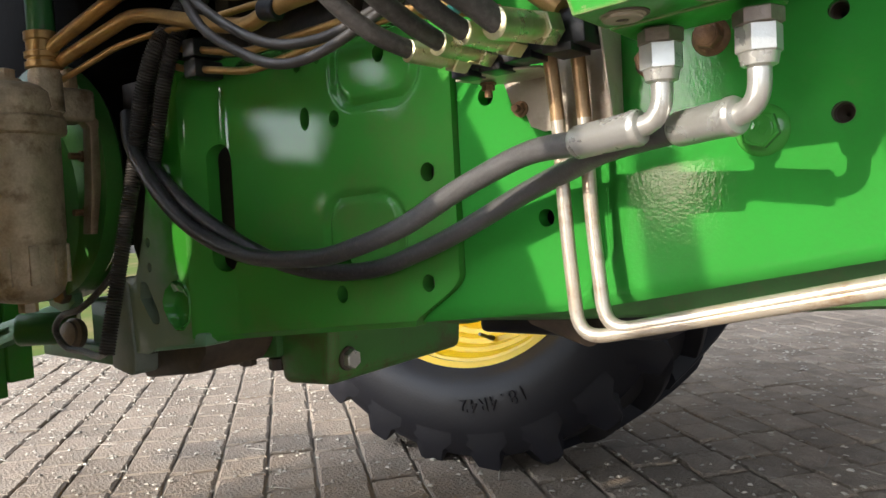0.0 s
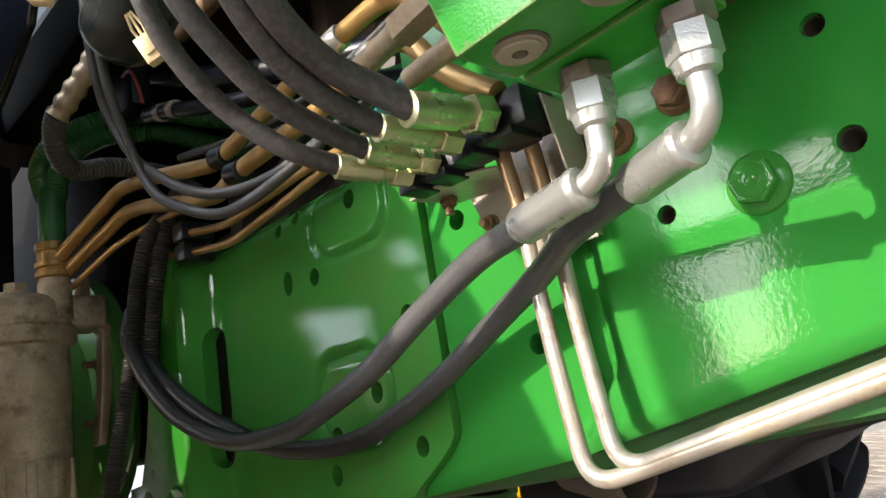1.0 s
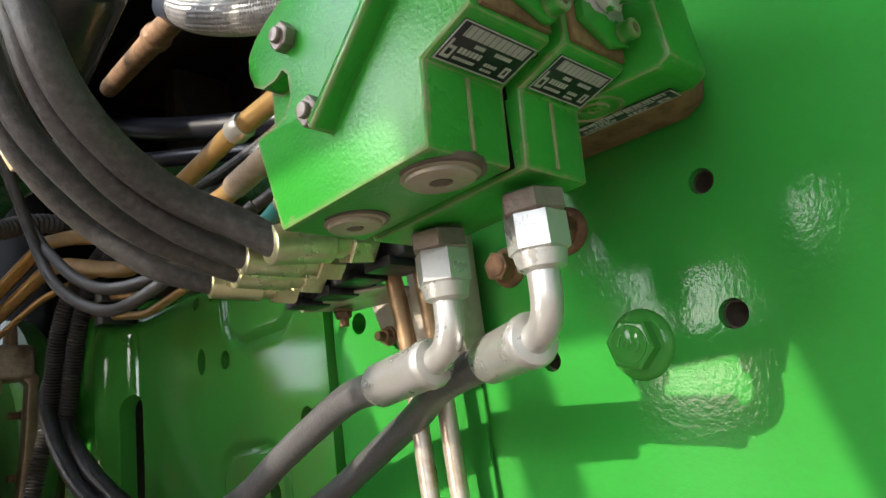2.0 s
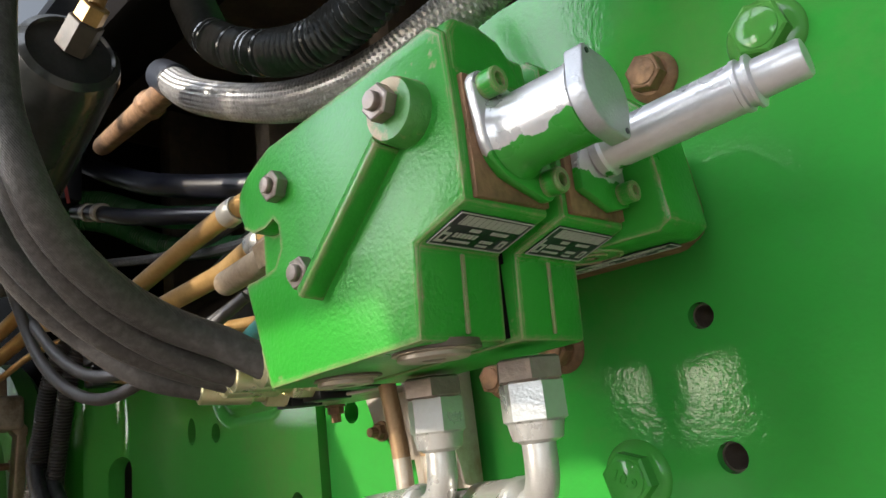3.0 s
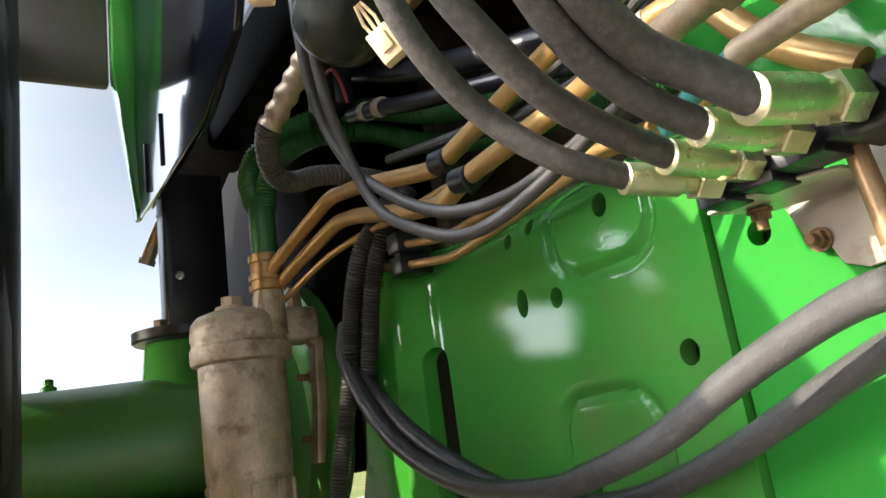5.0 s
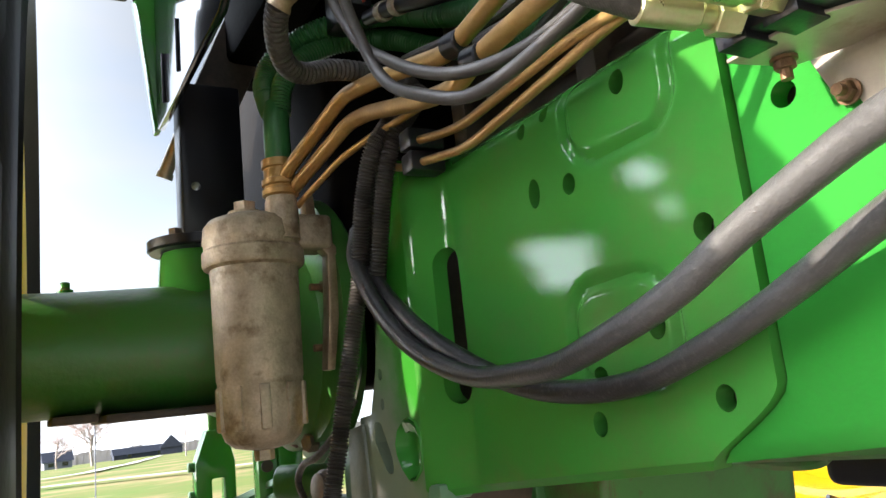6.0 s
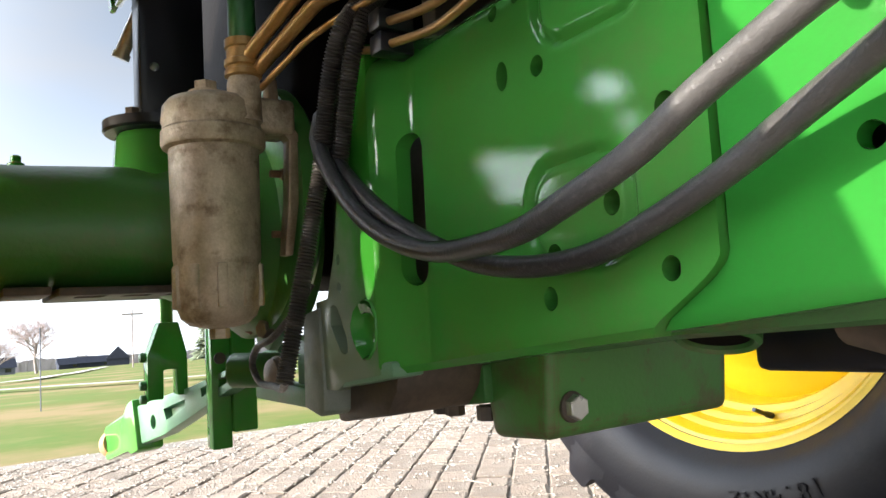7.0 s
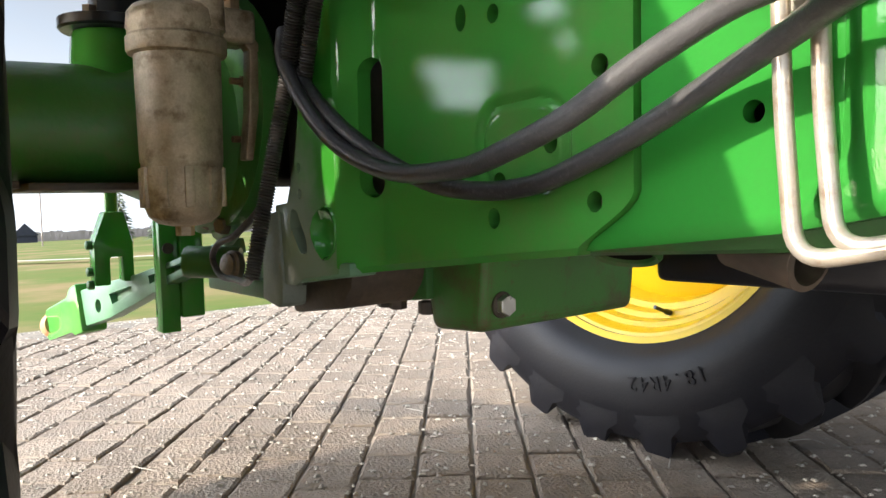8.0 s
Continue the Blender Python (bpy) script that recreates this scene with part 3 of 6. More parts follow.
def house(at, turn, w, d, h, wall_mat, label):
    e = thing("house", at, label, "house", "far houses")
    m = Matrix.Translation(at) @ Matrix.Rotation(turn, 4, "Z")
    bm = bmesh.new()
    box(bm, (-w / 2, -d / 2, 0), (w / 2, d / 2, h), 0, 2, m)
    part("wall", bm, wall_mat, e)
    bm = bmesh.new()
    prism(bm, [(-w / 2 - 0.3, h - 0.1), (w / 2 + 0.3, h - 0.1), (0, h + w * 0.55)], (0, d / 2 + 0.3, 0), (1, 0, 0), (0, 0, 1), d + 0.6)
    bmesh.ops.transform(bm, matrix=m, verts=bm.verts)
    part("roof", bm, WALLS, e)
    for k in (-0.25, 0.25):
        bm = bmesh.new()
        box(bm, (w / 2 - 0.02, k * d - 0.5, h * 0.35), (w / 2 + 0.05, k * d + 0.5, h * 0.8), 0, 2, m)
        part("window", bm, GLOSS, e)


house(spot(-0.9855, 0.170, 200), 1.4, 5.0, 5.0, 1.9, WALLS, "dark slate coloured gabled barn in the meadow")
house(spot(-0.990, 0.138, 230), 0.1, 3.0, 16.0, 1.4, WALLS, "long low dark shed behind the meadow")
house(spot(-0.999, 0.045, 170), 0.1, 3.4, 5.0, 1.5, PALE, "pale low house behind the bare tree")
bm = sweep(bmesh.new(), [spot(-0.9945, 0.1035, 11.0), Vector(spot(-0.9945, 0.1035, 11.0)) + Vector((0, 0, 1.08))], 0.008, 8)
whole("marker_post", bm, PALE, "thin pale marker post at the meadow's edge", "post")
pole = thing("utility_pole", spot(-0.982, 0.188, 75), "thin wooden utility pole with a crossarm", "utility pole")
pp = Vector(spot(-0.982, 0.188, 75))
part("mast", sweep(bmesh.new(), [pp, pp + Vector((0, 0, 5.4))], 0.06, 8), BARK, pole)
bm = bmesh.new()
box(bm, (pp.x - 0.06, pp.y - 0.95, pp.z + 4.9), (pp.x + 0.06, pp.y + 0.95, pp.z + 5.05))
part("crossarm", bm, BARK, pole)

# ---- frame of the tractor ----
BOTTOM = [(-1.3, 0.612), (-1.06, 0.642), (-0.68, 0.684), (-0.52, 0.701), (-0.37, 0.718), (-0.28, 0.735), (-0.18, 0.755), (-0.07, 0.776), (1.2, 0.93)]


def sheet(name, cols, rows_n, place, thick, mat, parent, label=""):
    """A curved plate of some thickness over a grid; place(u, v) gives the front face."""
    bm = bmesh.new()
    front = [[bm.verts.new(place(i / cols, j / rows_n)) for j in range(rows_n + 1)] for i in range(cols + 1)]
    back = [[bm.verts.new(q.co + Vector((0, thick, 0))) for q in c] for c in front]
    for i in range(cols):
        for j in range(rows_n):
            bm.faces.new((front[i][j], front[i + 1][j], front[i + 1][j + 1], front[i][j + 1]))
            bm.faces.new((back[i][j], back[i][j + 1], back[i + 1][j + 1], back[i + 1][j]))
    for i in range(cols):
        for j in (0, rows_n):
            bm.faces.new((front[i][j], front[i + 1][j], back[i + 1][j], back[i][j]))
    for j in range(rows_n):
        for i in (0, cols):
            bm.faces.new((front[i][j], front[i][j + 1], back[i][j + 1], back[i][j]))
    return part(name, bm, mat, parent, label, 50)


def pocket(x, z, cx, cz, hx, hz, r, depth, lip=0.006):
    """Depth of a rounded shallow pocket at (x, z)."""
    qx, qz = abs(x - cx) - hx + r, abs(z - cz) - hz + r
    d = math.hypot(max(qx, 0), max(qz, 0)) + min(max(qx, qz), 0) - r
    return depth * smooth(lip * 1.6, 0.0, abs(d + lip))


LEFT = -1.002


def side_place(u, v):
    z_top = 1.10
    x = LEFT + u * (-0.505 - LEFT)
    zb = lerp_table(x, BOTTOM)
    z = zb + v * (z_top - zb)
    right = -0.505 - smooth(0.762, 0.692, z) * 0.085
    x = LEFT + u * (right - LEFT)
    zb = lerp_table(x, BOTTOM)
    z = zb + v * (z_top - zb)
    y = 0.702 - 0.032 * smooth(-0.92, -1.01, x)
    y += 0.09 * smooth(1.035, 1.12, z) ** 1.6
    y += 0.010 * smooth(0.010, 0.0, z - zb)
    y += pocket(x, z, -0.625, 1.035, 0.075, 0.06, 0.045, 0.006, 0.006)
    y += pocket(x, z, -0.655, 0.815, 0.072, 0.055, 0.045, 0.006, 0.006)
    return (x, y, z)


def rail_place(u, v):
    x = -0.5035 + u * 1.3835
    zb = lerp_table(x, BOTTOM) + 0.004
    z = zb + v * (1.26 - zb)
    left = -0.5032 - smooth(0.762, 0.692, z) * 0.085
    x = left + u * (0.88 - left)
    zb = lerp_table(x, BOTTOM) + 0.004
    z = zb + v * (1.26 - zb)
    y = 0.712 + 0.008 * smooth(0.010, 0.0, z - zb)
    y -= 0.014 * smooth(-0.316, -0.304, x + 0.05 * smooth(0.80, 0.72, z))
    return (x, y, z)


FRAME = thing("chassis_beam", (-0.5, 0.75, 0.7), "glossy green painted steel tractor frame with drilled holes", "tractor frame")
side = sheet("side_plate", 170, 100, side_place, 0.022, GREEN, FRAME)
rail = sheet("rail", 150, 60, rail_place, 0.02, GREEN_RAIL, FRAME)
SIDE_HOLES = [(-0.753, 0.973, 0.0095, 0.016), (-0.697, 0.967, 0.0095, 0.011), (-0.545, 0.886, 0.0105, 0.0115), (-0.552, 0.751, 0.0098, 0.0108),
              (-0.700, 0.733, 0.010, 0.012), (-0.611, 0.815, 0.010, 0.012), (-0.690, 0.776, 0.010, 0.010), (-0.614, 1.040, 0.0095, 0.012),
              (-0.724, 1.052, 0.007, 0.009), (-0.763, 1.046, 0.007, 0.009)]
RAIL_HOLES = [(-0.101, 0.989, 0.0084), (-0.099, 0.904, 0.0094), (-0.236, 0.896, 0.0078), (-0.391, 0.825, 0.010), (-0.463, 0.966, 0.0105)]
bm = bmesh.new()
for hx, hz, rx, rz in SIDE_HOLES:
    prism(bm, [(rx * math.cos(k), rz * math.sin(k)) for k in (2 * math.pi * i / 20 for i in range(20))], (hx, 0.80, hz), (1, 0, 0), (0, 0, 1), 0.14)
slot = [(0.021 * math.cos(a), 0.066 + 0.022 * math.sin(a)) for a in (math.pi * i / 10 for i in range(11))]
slot += [(0.021 * math.cos(a), -0.085 + 0.022 * math.sin(a)) for a in (math.pi + math.pi * i / 10 for i in range(11))]
prism(bm, slot, (-0.940, 0.80, 0.868), (1, 0, 0), (0, 0, 1), 0.16)
cutter = new("cutter", finish("cutter", bm, GREEN))
cut(side, cutter)
bm = bmesh.new()
for hx, hz, r in RAIL_HOLES:
    prism(bm, disc_outline(0, 0, r, 20), (hx, 0.80, hz), (1, 0, 0), (0, 0, 1), 0.14)
cutter = new("cutter", finish("cutter", bm, GREEN))
cut(rail, cutter)
bm = bmesh.new()
under = [(x, lerp_table(x, BOTTOM)) for x in (-1.05, -0.68, -0.52, -0.37, -0.28, -0.18, -0.07, 0.9)]
lo = [[bm.verts.new((x, y, z + dz)) for y, dz in ((0.722, 0.006), (0.95, 0.0), (0.95, 0.016), (0.722, 0.016))] for x, z in under]
ring_faces(bm, lo)
part("bottom_flange", bm, GREEN_DARK, FRAME, "dusty green underside of the frame")


def flange_bolt(bm, at, axis, af, flange, h):
    lathe(bm, [(flange, 0), (flange, 0.002), (flange * 0.93, 0.0045), (af * 0.60, 0.007)], at, axis, 32)
    a = Vector(axis).normalized()
    hex_nut(bm, Vector(at) + a * 0.006, axis, af, h)
    lathe(bm, [(af * 0.42, 0), (af * 0.42, 0.0012), (af * 0.38, 0.0018)], Vector(at) + a * (h + 0.0055), axis, 24)


bm = bmesh.new()
flange_bolt(bm, (-0.163, 0.6995, 0.896), (0, -1, 0), 0.030, 0.0235, 0.012)
part("flange_bolt", bm, GREEN, FRAME, "green painted hexagon flange bolt")

for hx, hz, r in RAIL_HOLES[:3]:
    bm = bmesh.new()
    lathe(bm, [(r * 1.0, 0.0), (r * 1.0, 0.02), (r * 0.84, 0.0205), (r * 0.80, 0.018), (r * 0.86, 0.0155), (r * 0.80, 0.013), (r * 0.86, 0.0105), (r * 0.80, 0.008), (r * 0.2, 0.0)], (hx, 0.7255, hz), (0, -1, 0), 24)
    part("threaded_insert", bm, DARK, FRAME, "rusty threaded hole")

# ---- rear axle ----
AXLE = thing("rear_axle", (-1.51, 0.5, 0.75), "dark green cast rear axle housing with a flat mounting pad", "axle")
bm = bmesh.new()
lathe(bm, [(0.112, 0.0), (0.114, 0.12), (0.122, 0.30), (0.15, 0.42), (0.19, 0.47), (0.19, 0.55)], (-1.51, 0.20, 0.888), (0, 1, 0), 40)
for q in bm.verts:
    if q.co.z < 0.888:
        q.co.z = 0.888 - (0.888 - q.co.z) * (0.80 + 0.20 * smooth(0.50, 0.62, q.co.y))
part("housing", bm, OLIVE, AXLE)
bm = bmesh.new()
lathe(bm, [(0.22, 0.0), (0.22, 0.03), (0.21, 0.04)], (-1.44, 0.67, 0.93), (0, 1, 0), 48)
part("round_flange", bm, OLIVE, AXLE)



def text_mesh(body, size, extrude):
    """Raised letters as a bmesh in the xy plane, centred."""
    cu = bpy.data.curves.new("letters", "FONT")
    cu.body, cu.size, cu.extrude, cu.align_x, cu.align_y = body, size, extrude, "CENTER", "CENTER"
    cu.resolution_u = 3
    ob = new("letters", cu)
    me = bpy.data.meshes.new_from_object(ob.evaluated_get(bpy.context.evaluated_depsgraph_get()))
    bpy.data.objects.remove(ob)
    bm = bmesh.new()
    bm.from_mesh(me)
    bpy.data.meshes.remove(me)
    return bm


def rear_wheel(cx, cy, cz, inner, toe, half, big, flange, label, dish):
    """A rear wheel; inner is +1 where its inside faces +y, else -1. half: half its width, big: the radius over the lugs, dish: how far the dished disc sits outboard, toe: sideways lean of the axle."""
    w = thing("rear_wheel", (cx, cy, 0), label, "tractor wheel", "rear wheels")
    ax = Vector((toe, inner, 0)).normalized()
    a, u, v = basis(ax)
    c = Vector((cx, cy, cz))
    seg = 96

    def turned(prof):
        bm = bmesh.new()
        rings = [[bm.verts.new(c + a * h + (u * math.cos(k) + v * math.sin(k)) * r) for k in (2 * math.pi * i / seg for i in range(seg))] for r, h in prof]
        ring_faces(bm, rings, caps=False)
        return bm

    carc = big - 0.045
    prof = [(0.535, flange - 0.03), (0.550, flange - 0.012), (0.566, flange + 0.003), (0.575, flange + 0.012), (0.59, flange + 0.030), (0.62, half - 0.012), (0.68, half), (0.74, half - 0.002), (carc - 0.035, half - 0.014), (carc - 0.012, half - 0.035),
            (carc, half * 0.5), (carc + 0.002, 0.0)]
    tyre = part("tyre", turned(prof + [(r, -h) for r, h in reversed(prof[:-1])]), TYRE, w)
    for s in (1, -1):
        bm = bmesh.new()
        pts = []
        for t, wd, top, base in ((0.0, 0.022, big, carc - 0.02), (0.3, 0.022, big, carc - 0.02), (0.62, 0.024, big, carc - 0.02), (0.86, 0.029, big - 0.003, carc - 0.04),
                                 (0.95, 0.040, big - 0.014, carc - 0.06), (1.0, 0.044, carc - 0.022, carc - 0.075), (1.02, 0.036, carc - 0.075, carc - 0.10)):
            h = s * (-0.015 + t * (half + 0.004))
            ang = 0.30 * t
            dirn, tang = u * math.cos(ang) + v * math.sin(ang), -u * math.sin(ang) + v * math.cos(ang)
            pts.append([bm.verts.new(a * h + dirn * base - tang * wd * 2.2), bm.verts.new(a * h + dirn * (top - 0.006) - tang * wd),
                        bm.verts.new(a * h + dirn * top - tang * wd * 0.7), bm.verts.new(a * h + dirn * top + tang * wd * 0.7),
                        bm.verts.new(a * h + dirn * (top - 0.006) + tang * wd), bm.verts.new(a * h + dirn * base + tang * wd * 2.2)])
        ring_faces(bm, pts)
        me = finish("lug", bm, TYRE)
        for i in range(23):
            lug = part("lug", me, TYRE, tyre)
            lug.matrix_basis = Matrix.Translation(c) @ Matrix.Rotation(2 * math.pi * (i + (0.5 if s > 0 else 0)) / 23, 4, ax)
    prof = [(0.545, flange - 0.008), (0.556, flange), (0.564, flange + 0.004), (0.564, flange - 0.012), (0.548, flange - 0.016), (0.536, flange - 0.020), (0.529, flange - 0.030), (0.523, flange - 0.058), (0.508, flange - 0.066), (0.501, flange - 0.098),
            (0.484, flange - 0.106), (0.478, flange - 0.148), (0.460, flange - 0.158), (0.453, flange - 0.20), (0.448, flange - 0.25), (0.455, -half * 0.6), (0.54, -flange)]
    rim = part("rim", turned(prof), YELLOW, w, "glossy yellow stepped steel rim")
    bm = bmesh.new()
    ring = [(0.455, -0.25), (0.44, -0.24), (0.42, -0.232), (0.37, -0.222), (0.32, -0.205), (0.30, -0.18), (0.22, -0.16), (0.02, -0.155)]
    sect = 128
    sides = []
    for back in (0.0, -0.014):
        sides.append([[bm.verts.new(c + a * (flange + h + back - dish * smooth(0.37, 0.30, r)) + (u * math.cos(k) + v * math.sin(k)) * r) for k in (2 * math.pi * i / sect for i in range(sect))] for r, h in ring])

    for row in range(len(ring) - 1):
        for i in range(sect):
            j = (i + 1) % sect
            for f in sides:
                bm.faces.new((f[row][i], f[row][j], f[row + 1][j], f[row + 1][i]))
    for row in (0, len(ring) - 1):
        for i in range(sect):
            j = (i + 1) % sect
            bm.faces.new((sides[0][row][i], sides[0][row][j], sides[1][row][j], sides[1][row][i]))
    disc = part("disc", bm, YELLOW, w)
    if dish:
        bm = bmesh.new()
        for hole in ([(-0.246, 0.284), (0.004, 0.242), (-0.021, 0.124), (-0.260, 0.155)], [(0.190, 0.375), (0.306, 0.338), (0.274, 0.288), (0.188, 0.320)], [(0.268, 0.262), (0.318, 0.262), (0.318, 0.19), (0.262, 0.185)]):
            prism(bm, [(cx + a, cz + b) for a, b in hole], (0, cy + 0.15, 0), (1, 0, 0), (0, 0, 1), 0.5, 0.018)
        cut(disc, new("cutter", finish("cutter", bm, YELLOW)))
    return w, tyre, rim


near_wheel, near_tyre, near_rim = rear_wheel(-1.51, 0.012, 0.872, 1, 0.04, 0.243, 0.893, 0.214, "black lugged tractor tyre on a yellow rim beside the axle", 0.13)
far_wheel, far_tyre, far_rim = rear_wheel(-1.455, 2.14, 0.872, -1, 0.0, 0.255, 0.905, 0.185, "worn black lugged tractor tyre on a yellow rim", 0.0)
for i, ch in enumerate("18.4R42"):
    ang = -math.pi / 2 + 0.30 + (3 - i) * 0.058
    tmp = text_mesh(ch, 0.062, 0.0015)
    r = 0.672
    m = Matrix.Translation((-1.455 + r * math.cos(ang), 2.14 - 0.2565, 0.872 + r * math.sin(ang))) @ Matrix.Rotation(math.pi / 2 - ang, 4, "Y") @ Matrix.Rotation(math.pi / 2, 4, "X")
    bmesh.ops.transform(tmp, matrix=m, verts=tmp.verts)
    part("size_mark", tmp, TYRE, far_tyre)
bm = bmesh.new()
sweep(bm, spline([(-1.36, 2.06, 0.395), (-1.362, 2.03, 0.405), (-1.366, 1.99, 0.42)], 0.01), lambda q: 0.009 if q < 0.03 else 0.006, 10)
part("valve_stem", bm, BLACK, far_rim)

# ---- cab and transmission above ----
# unseen panels and a bar, added to shape sun edges and reflections on the frame
bm = bmesh.new()
box(bm, (-0.70, -0.60, 1.44), (1.2, -0.30, 2.05), 0.03, 3)
prism(bm, [(-0.438, 1.46), (0.10, 1.46), (0.18, 0.75), (-0.246, 0.75)], (0, -0.48, 0), (1, 0, 0), (0, 0, 1), 0.06, 0.012)
box(bm, (-0.60, -0.56, 0.55), (0.20, -0.49, 1.185), 0.02, 3)
prism(bm, [(-0.634, 1.46), (-0.604, 1.46), (-0.550, 1.20), (-0.490, 0.95), (-0.560, 0.95), (-0.612, 1.20)], (0, -0.48, 0), (1, 0, 0), (0, 0, 1), 0.03, 0.004)
for hx in (-0.5, 0.3, 1.0):
    box(bm, (hx, -0.345, 2.0), (hx + 0.06, -0.305, 2.72), 0.004)
whole("fuel_tank", bm, SCREEN_GREY, "unseen pale grey panels beside the cab, added to shape the sunlight", "fuel tank")
CAB = thing("cab_floor", (0, 1.1, 1.65), "dark oily underside of the cab floor", "cab floor")
bm = bmesh.new()
box(bm, (-1.78, 0.62, 1.60), (2.4, 1.9, 1.68), 0.02)
# unseen upper plate, added to close off the sky overhead
box(bm, (-0.75, -0.35, 2.70), (2.4, 1.9, 2.78), 0.02)
part("floor_pan", bm, DARK, CAB)
# beam coloured near-black to stand for the shade under the cab
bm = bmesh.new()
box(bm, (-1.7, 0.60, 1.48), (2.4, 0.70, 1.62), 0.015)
part("cross_beam", bm, SHADE_BLACK, CAB)
GEAR = thing("transmission", (-0.3, 1.1, 0.79), "oily brown cast transmission housing between the frame rails", "transmission")
bm = bmesh.new()
box(bm, (-1.35, 0.90, 0.78), (2.4, 1.43, 1.22), 0.05, 3)
part("lower_case", bm, DARK, GEAR)
bm = bmesh.new()
box(bm, (-1.30, 0.98, 1.20), (2.4, 1.43, 1.62), 0.05, 3)
part("upper_case", bm, DARK, GEAR)
for i, gx in enumerate((-1.15, -0.86, -0.55, -0.28, 0.02, 0.3)):
    bm = bmesh.new()
    box(bm, (gx, 0.86 + 0.02 * (i % 2), 0.82), (gx + 0.045, 1.0, 1.58), 0.012)
    part("rib", bm, DARK, GEAR)
for gx, gz, r in ((-0.45, 1.32, 0.10), (-0.78, 1.35, 0.075), (-0.2, 1.36, 0.08)):
    bm = bmesh.new()
    lathe(bm, [(r, 0), (r, 0.05), (r * 0.93, 0.065), (r * 0.5, 0.07), (r * 0.45, 0.09), (r * 0.3, 0.092)], (gx, 0.985, gz), (0, -1, 0), 32)
    part("cover", bm, DARK, GEAR)
bm = bmesh.new()
box(bm, (-1.2, 1.435, 0.76), (2.4, 1.465, 1.10), 0.008)
whole("far_side_rail", bm, GREEN_DARK, "dusty green frame rail on the far side of the gearbox", "frame rail")

# added near-black box: the deep shade behind the filter, put into colour
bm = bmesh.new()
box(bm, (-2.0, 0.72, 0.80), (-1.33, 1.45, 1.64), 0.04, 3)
part("rear_case", bm, SHADE_BLACK, GEAR)

# added dark sheet that stops daylight showing through the slot and seam
bm = bmesh.new()
box(bm, (-1.15, 0.745, 0.72), (-0.42, 0.755, 1.08), 0.002)
part("inner_web", bm, DARK, GEAR)

# ---- sump and underside ----
SUMP = thing("sump", (-0.98, 1.0, 0.55), "dusty green oil sump with rust stained edges", "sump")
bm = bmesh.new()
prism(bm, [(-1.03, 0.540), (-0.905, 0.548), (-0.895, 0.66), (-0.89, 0.70), (-1.05, 0.70), (-1.045, 0.62)], (0, 1.25, 0), (1, 0, 0), (0, 0, 1), 0.385, 0.016, 4)
part("pan", bm, GREEN_RUSTY, SUMP)
bm = bmesh.new()
lathe(bm, [(0.021, 0), (0.021, 0.005), (0.018, 0.007)], (-0.902, 0.905, 0.590), (1, 0, 0), 28)
part("drain_boss", bm, DARK, SUMP)
bm = bmesh.new()
hex_nut(bm, (-0.897, 0.905, 0.590), (1, 0, 0), 0.030, 0.014, (0, 0, 1))
part("drain_plug", bm, STEEL, SUMP, "bright steel hexagon drain plug")
UNDER = thing("belly_casting", (-0.6, 1.0, 0.68), "dusty green casting under the frame with a round opening", "casting")
bm = bmesh.new()
prism(bm, [(-1.05, 0.665), (-0.66, 0.685), (-0.40, 0.700), (0.1, 0.74), (0.1, 0.82), (-1.05, 0.80)], (0, 1.30, 0), (1, 0, 0), (0, 0, 1), 0.52, 0.015)
part("belly", bm, GREEN_DARK, UNDER)
bm = bmesh.new()
lathe(bm, [(0.046, -0.03), (0.044, 0.004), (0.040, 0.008), (0.036, 0.004), (0.034, -0.02), (0.010, -0.022)], (-0.645, 0.88, 0.684), (0.15, -0.35, -1), 36)
part("opening_rim", bm, GREEN_DARK, UNDER)
# near-black disc paints the dark depth of the opening
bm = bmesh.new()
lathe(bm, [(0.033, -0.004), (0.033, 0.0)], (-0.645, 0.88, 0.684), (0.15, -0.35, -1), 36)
part("opening_floor", bm, SHADE_BLACK, UNDER)
bm = bmesh.new()
lathe(bm, [(0.032, -0.06), (0.032, 0.03), (0.025, 0.032), (0.024, 0.0), (0.022, -0.03)], (-0.43, 0.85, 0.695), (0.9, -0.2, -0.2), 30)
part("pipe_stub", bm, DARK, UNDER)
bm = bmesh.new()
prism(bm, [(-0.66, 0.640), (-0.36, 0.645), (-0.28, 0.690), (-0.07, 0.728), (1.2, 0.88), (1.2, 0.93), (-0.07, 0.76), (-0.66, 0.70)], (0, 1.30, 0), (1, 0, 0), (0, 0, 1), 0.34, 0.012, 3)
whole("guard_plate", bm, BLACK, "matt black guard plate bolted under the frame", "guard plate")

# ---- drawbar end of the frame ----
EAR = thing("hitch_casting", (-1.15, 0.7, 0.59), "greyed green hitch casting with two rounded openings", "hitch casting")
bm = bmesh.new()
prism(bm, [(-0.999, 1.09), (-1.085, 1.09), (-1.10, 0.92), (-1.126, 0.815), (-1.152, 0.756), (-1.193, 0.752), (-1.186, 0.622), (-1.131, 0.623), (-1.103, 0.636), (-0.999, 0.650)], (0, 0.692, 0), (1, 0, 0), (0, 0, 1), 0.021, 0.002)
end_plate = part("end_plate", bm, PLATE_END, EAR, "green plate end fading to grey")
OPEN_1 = rounded([(-1.143, 0.716), (-1.140, 0.746), (-1.121, 0.745), (-1.091, 0.697), (-1.090, 0.676), (-1.110, 0.675), (-1.143, 0.716)], 0.008, 3)
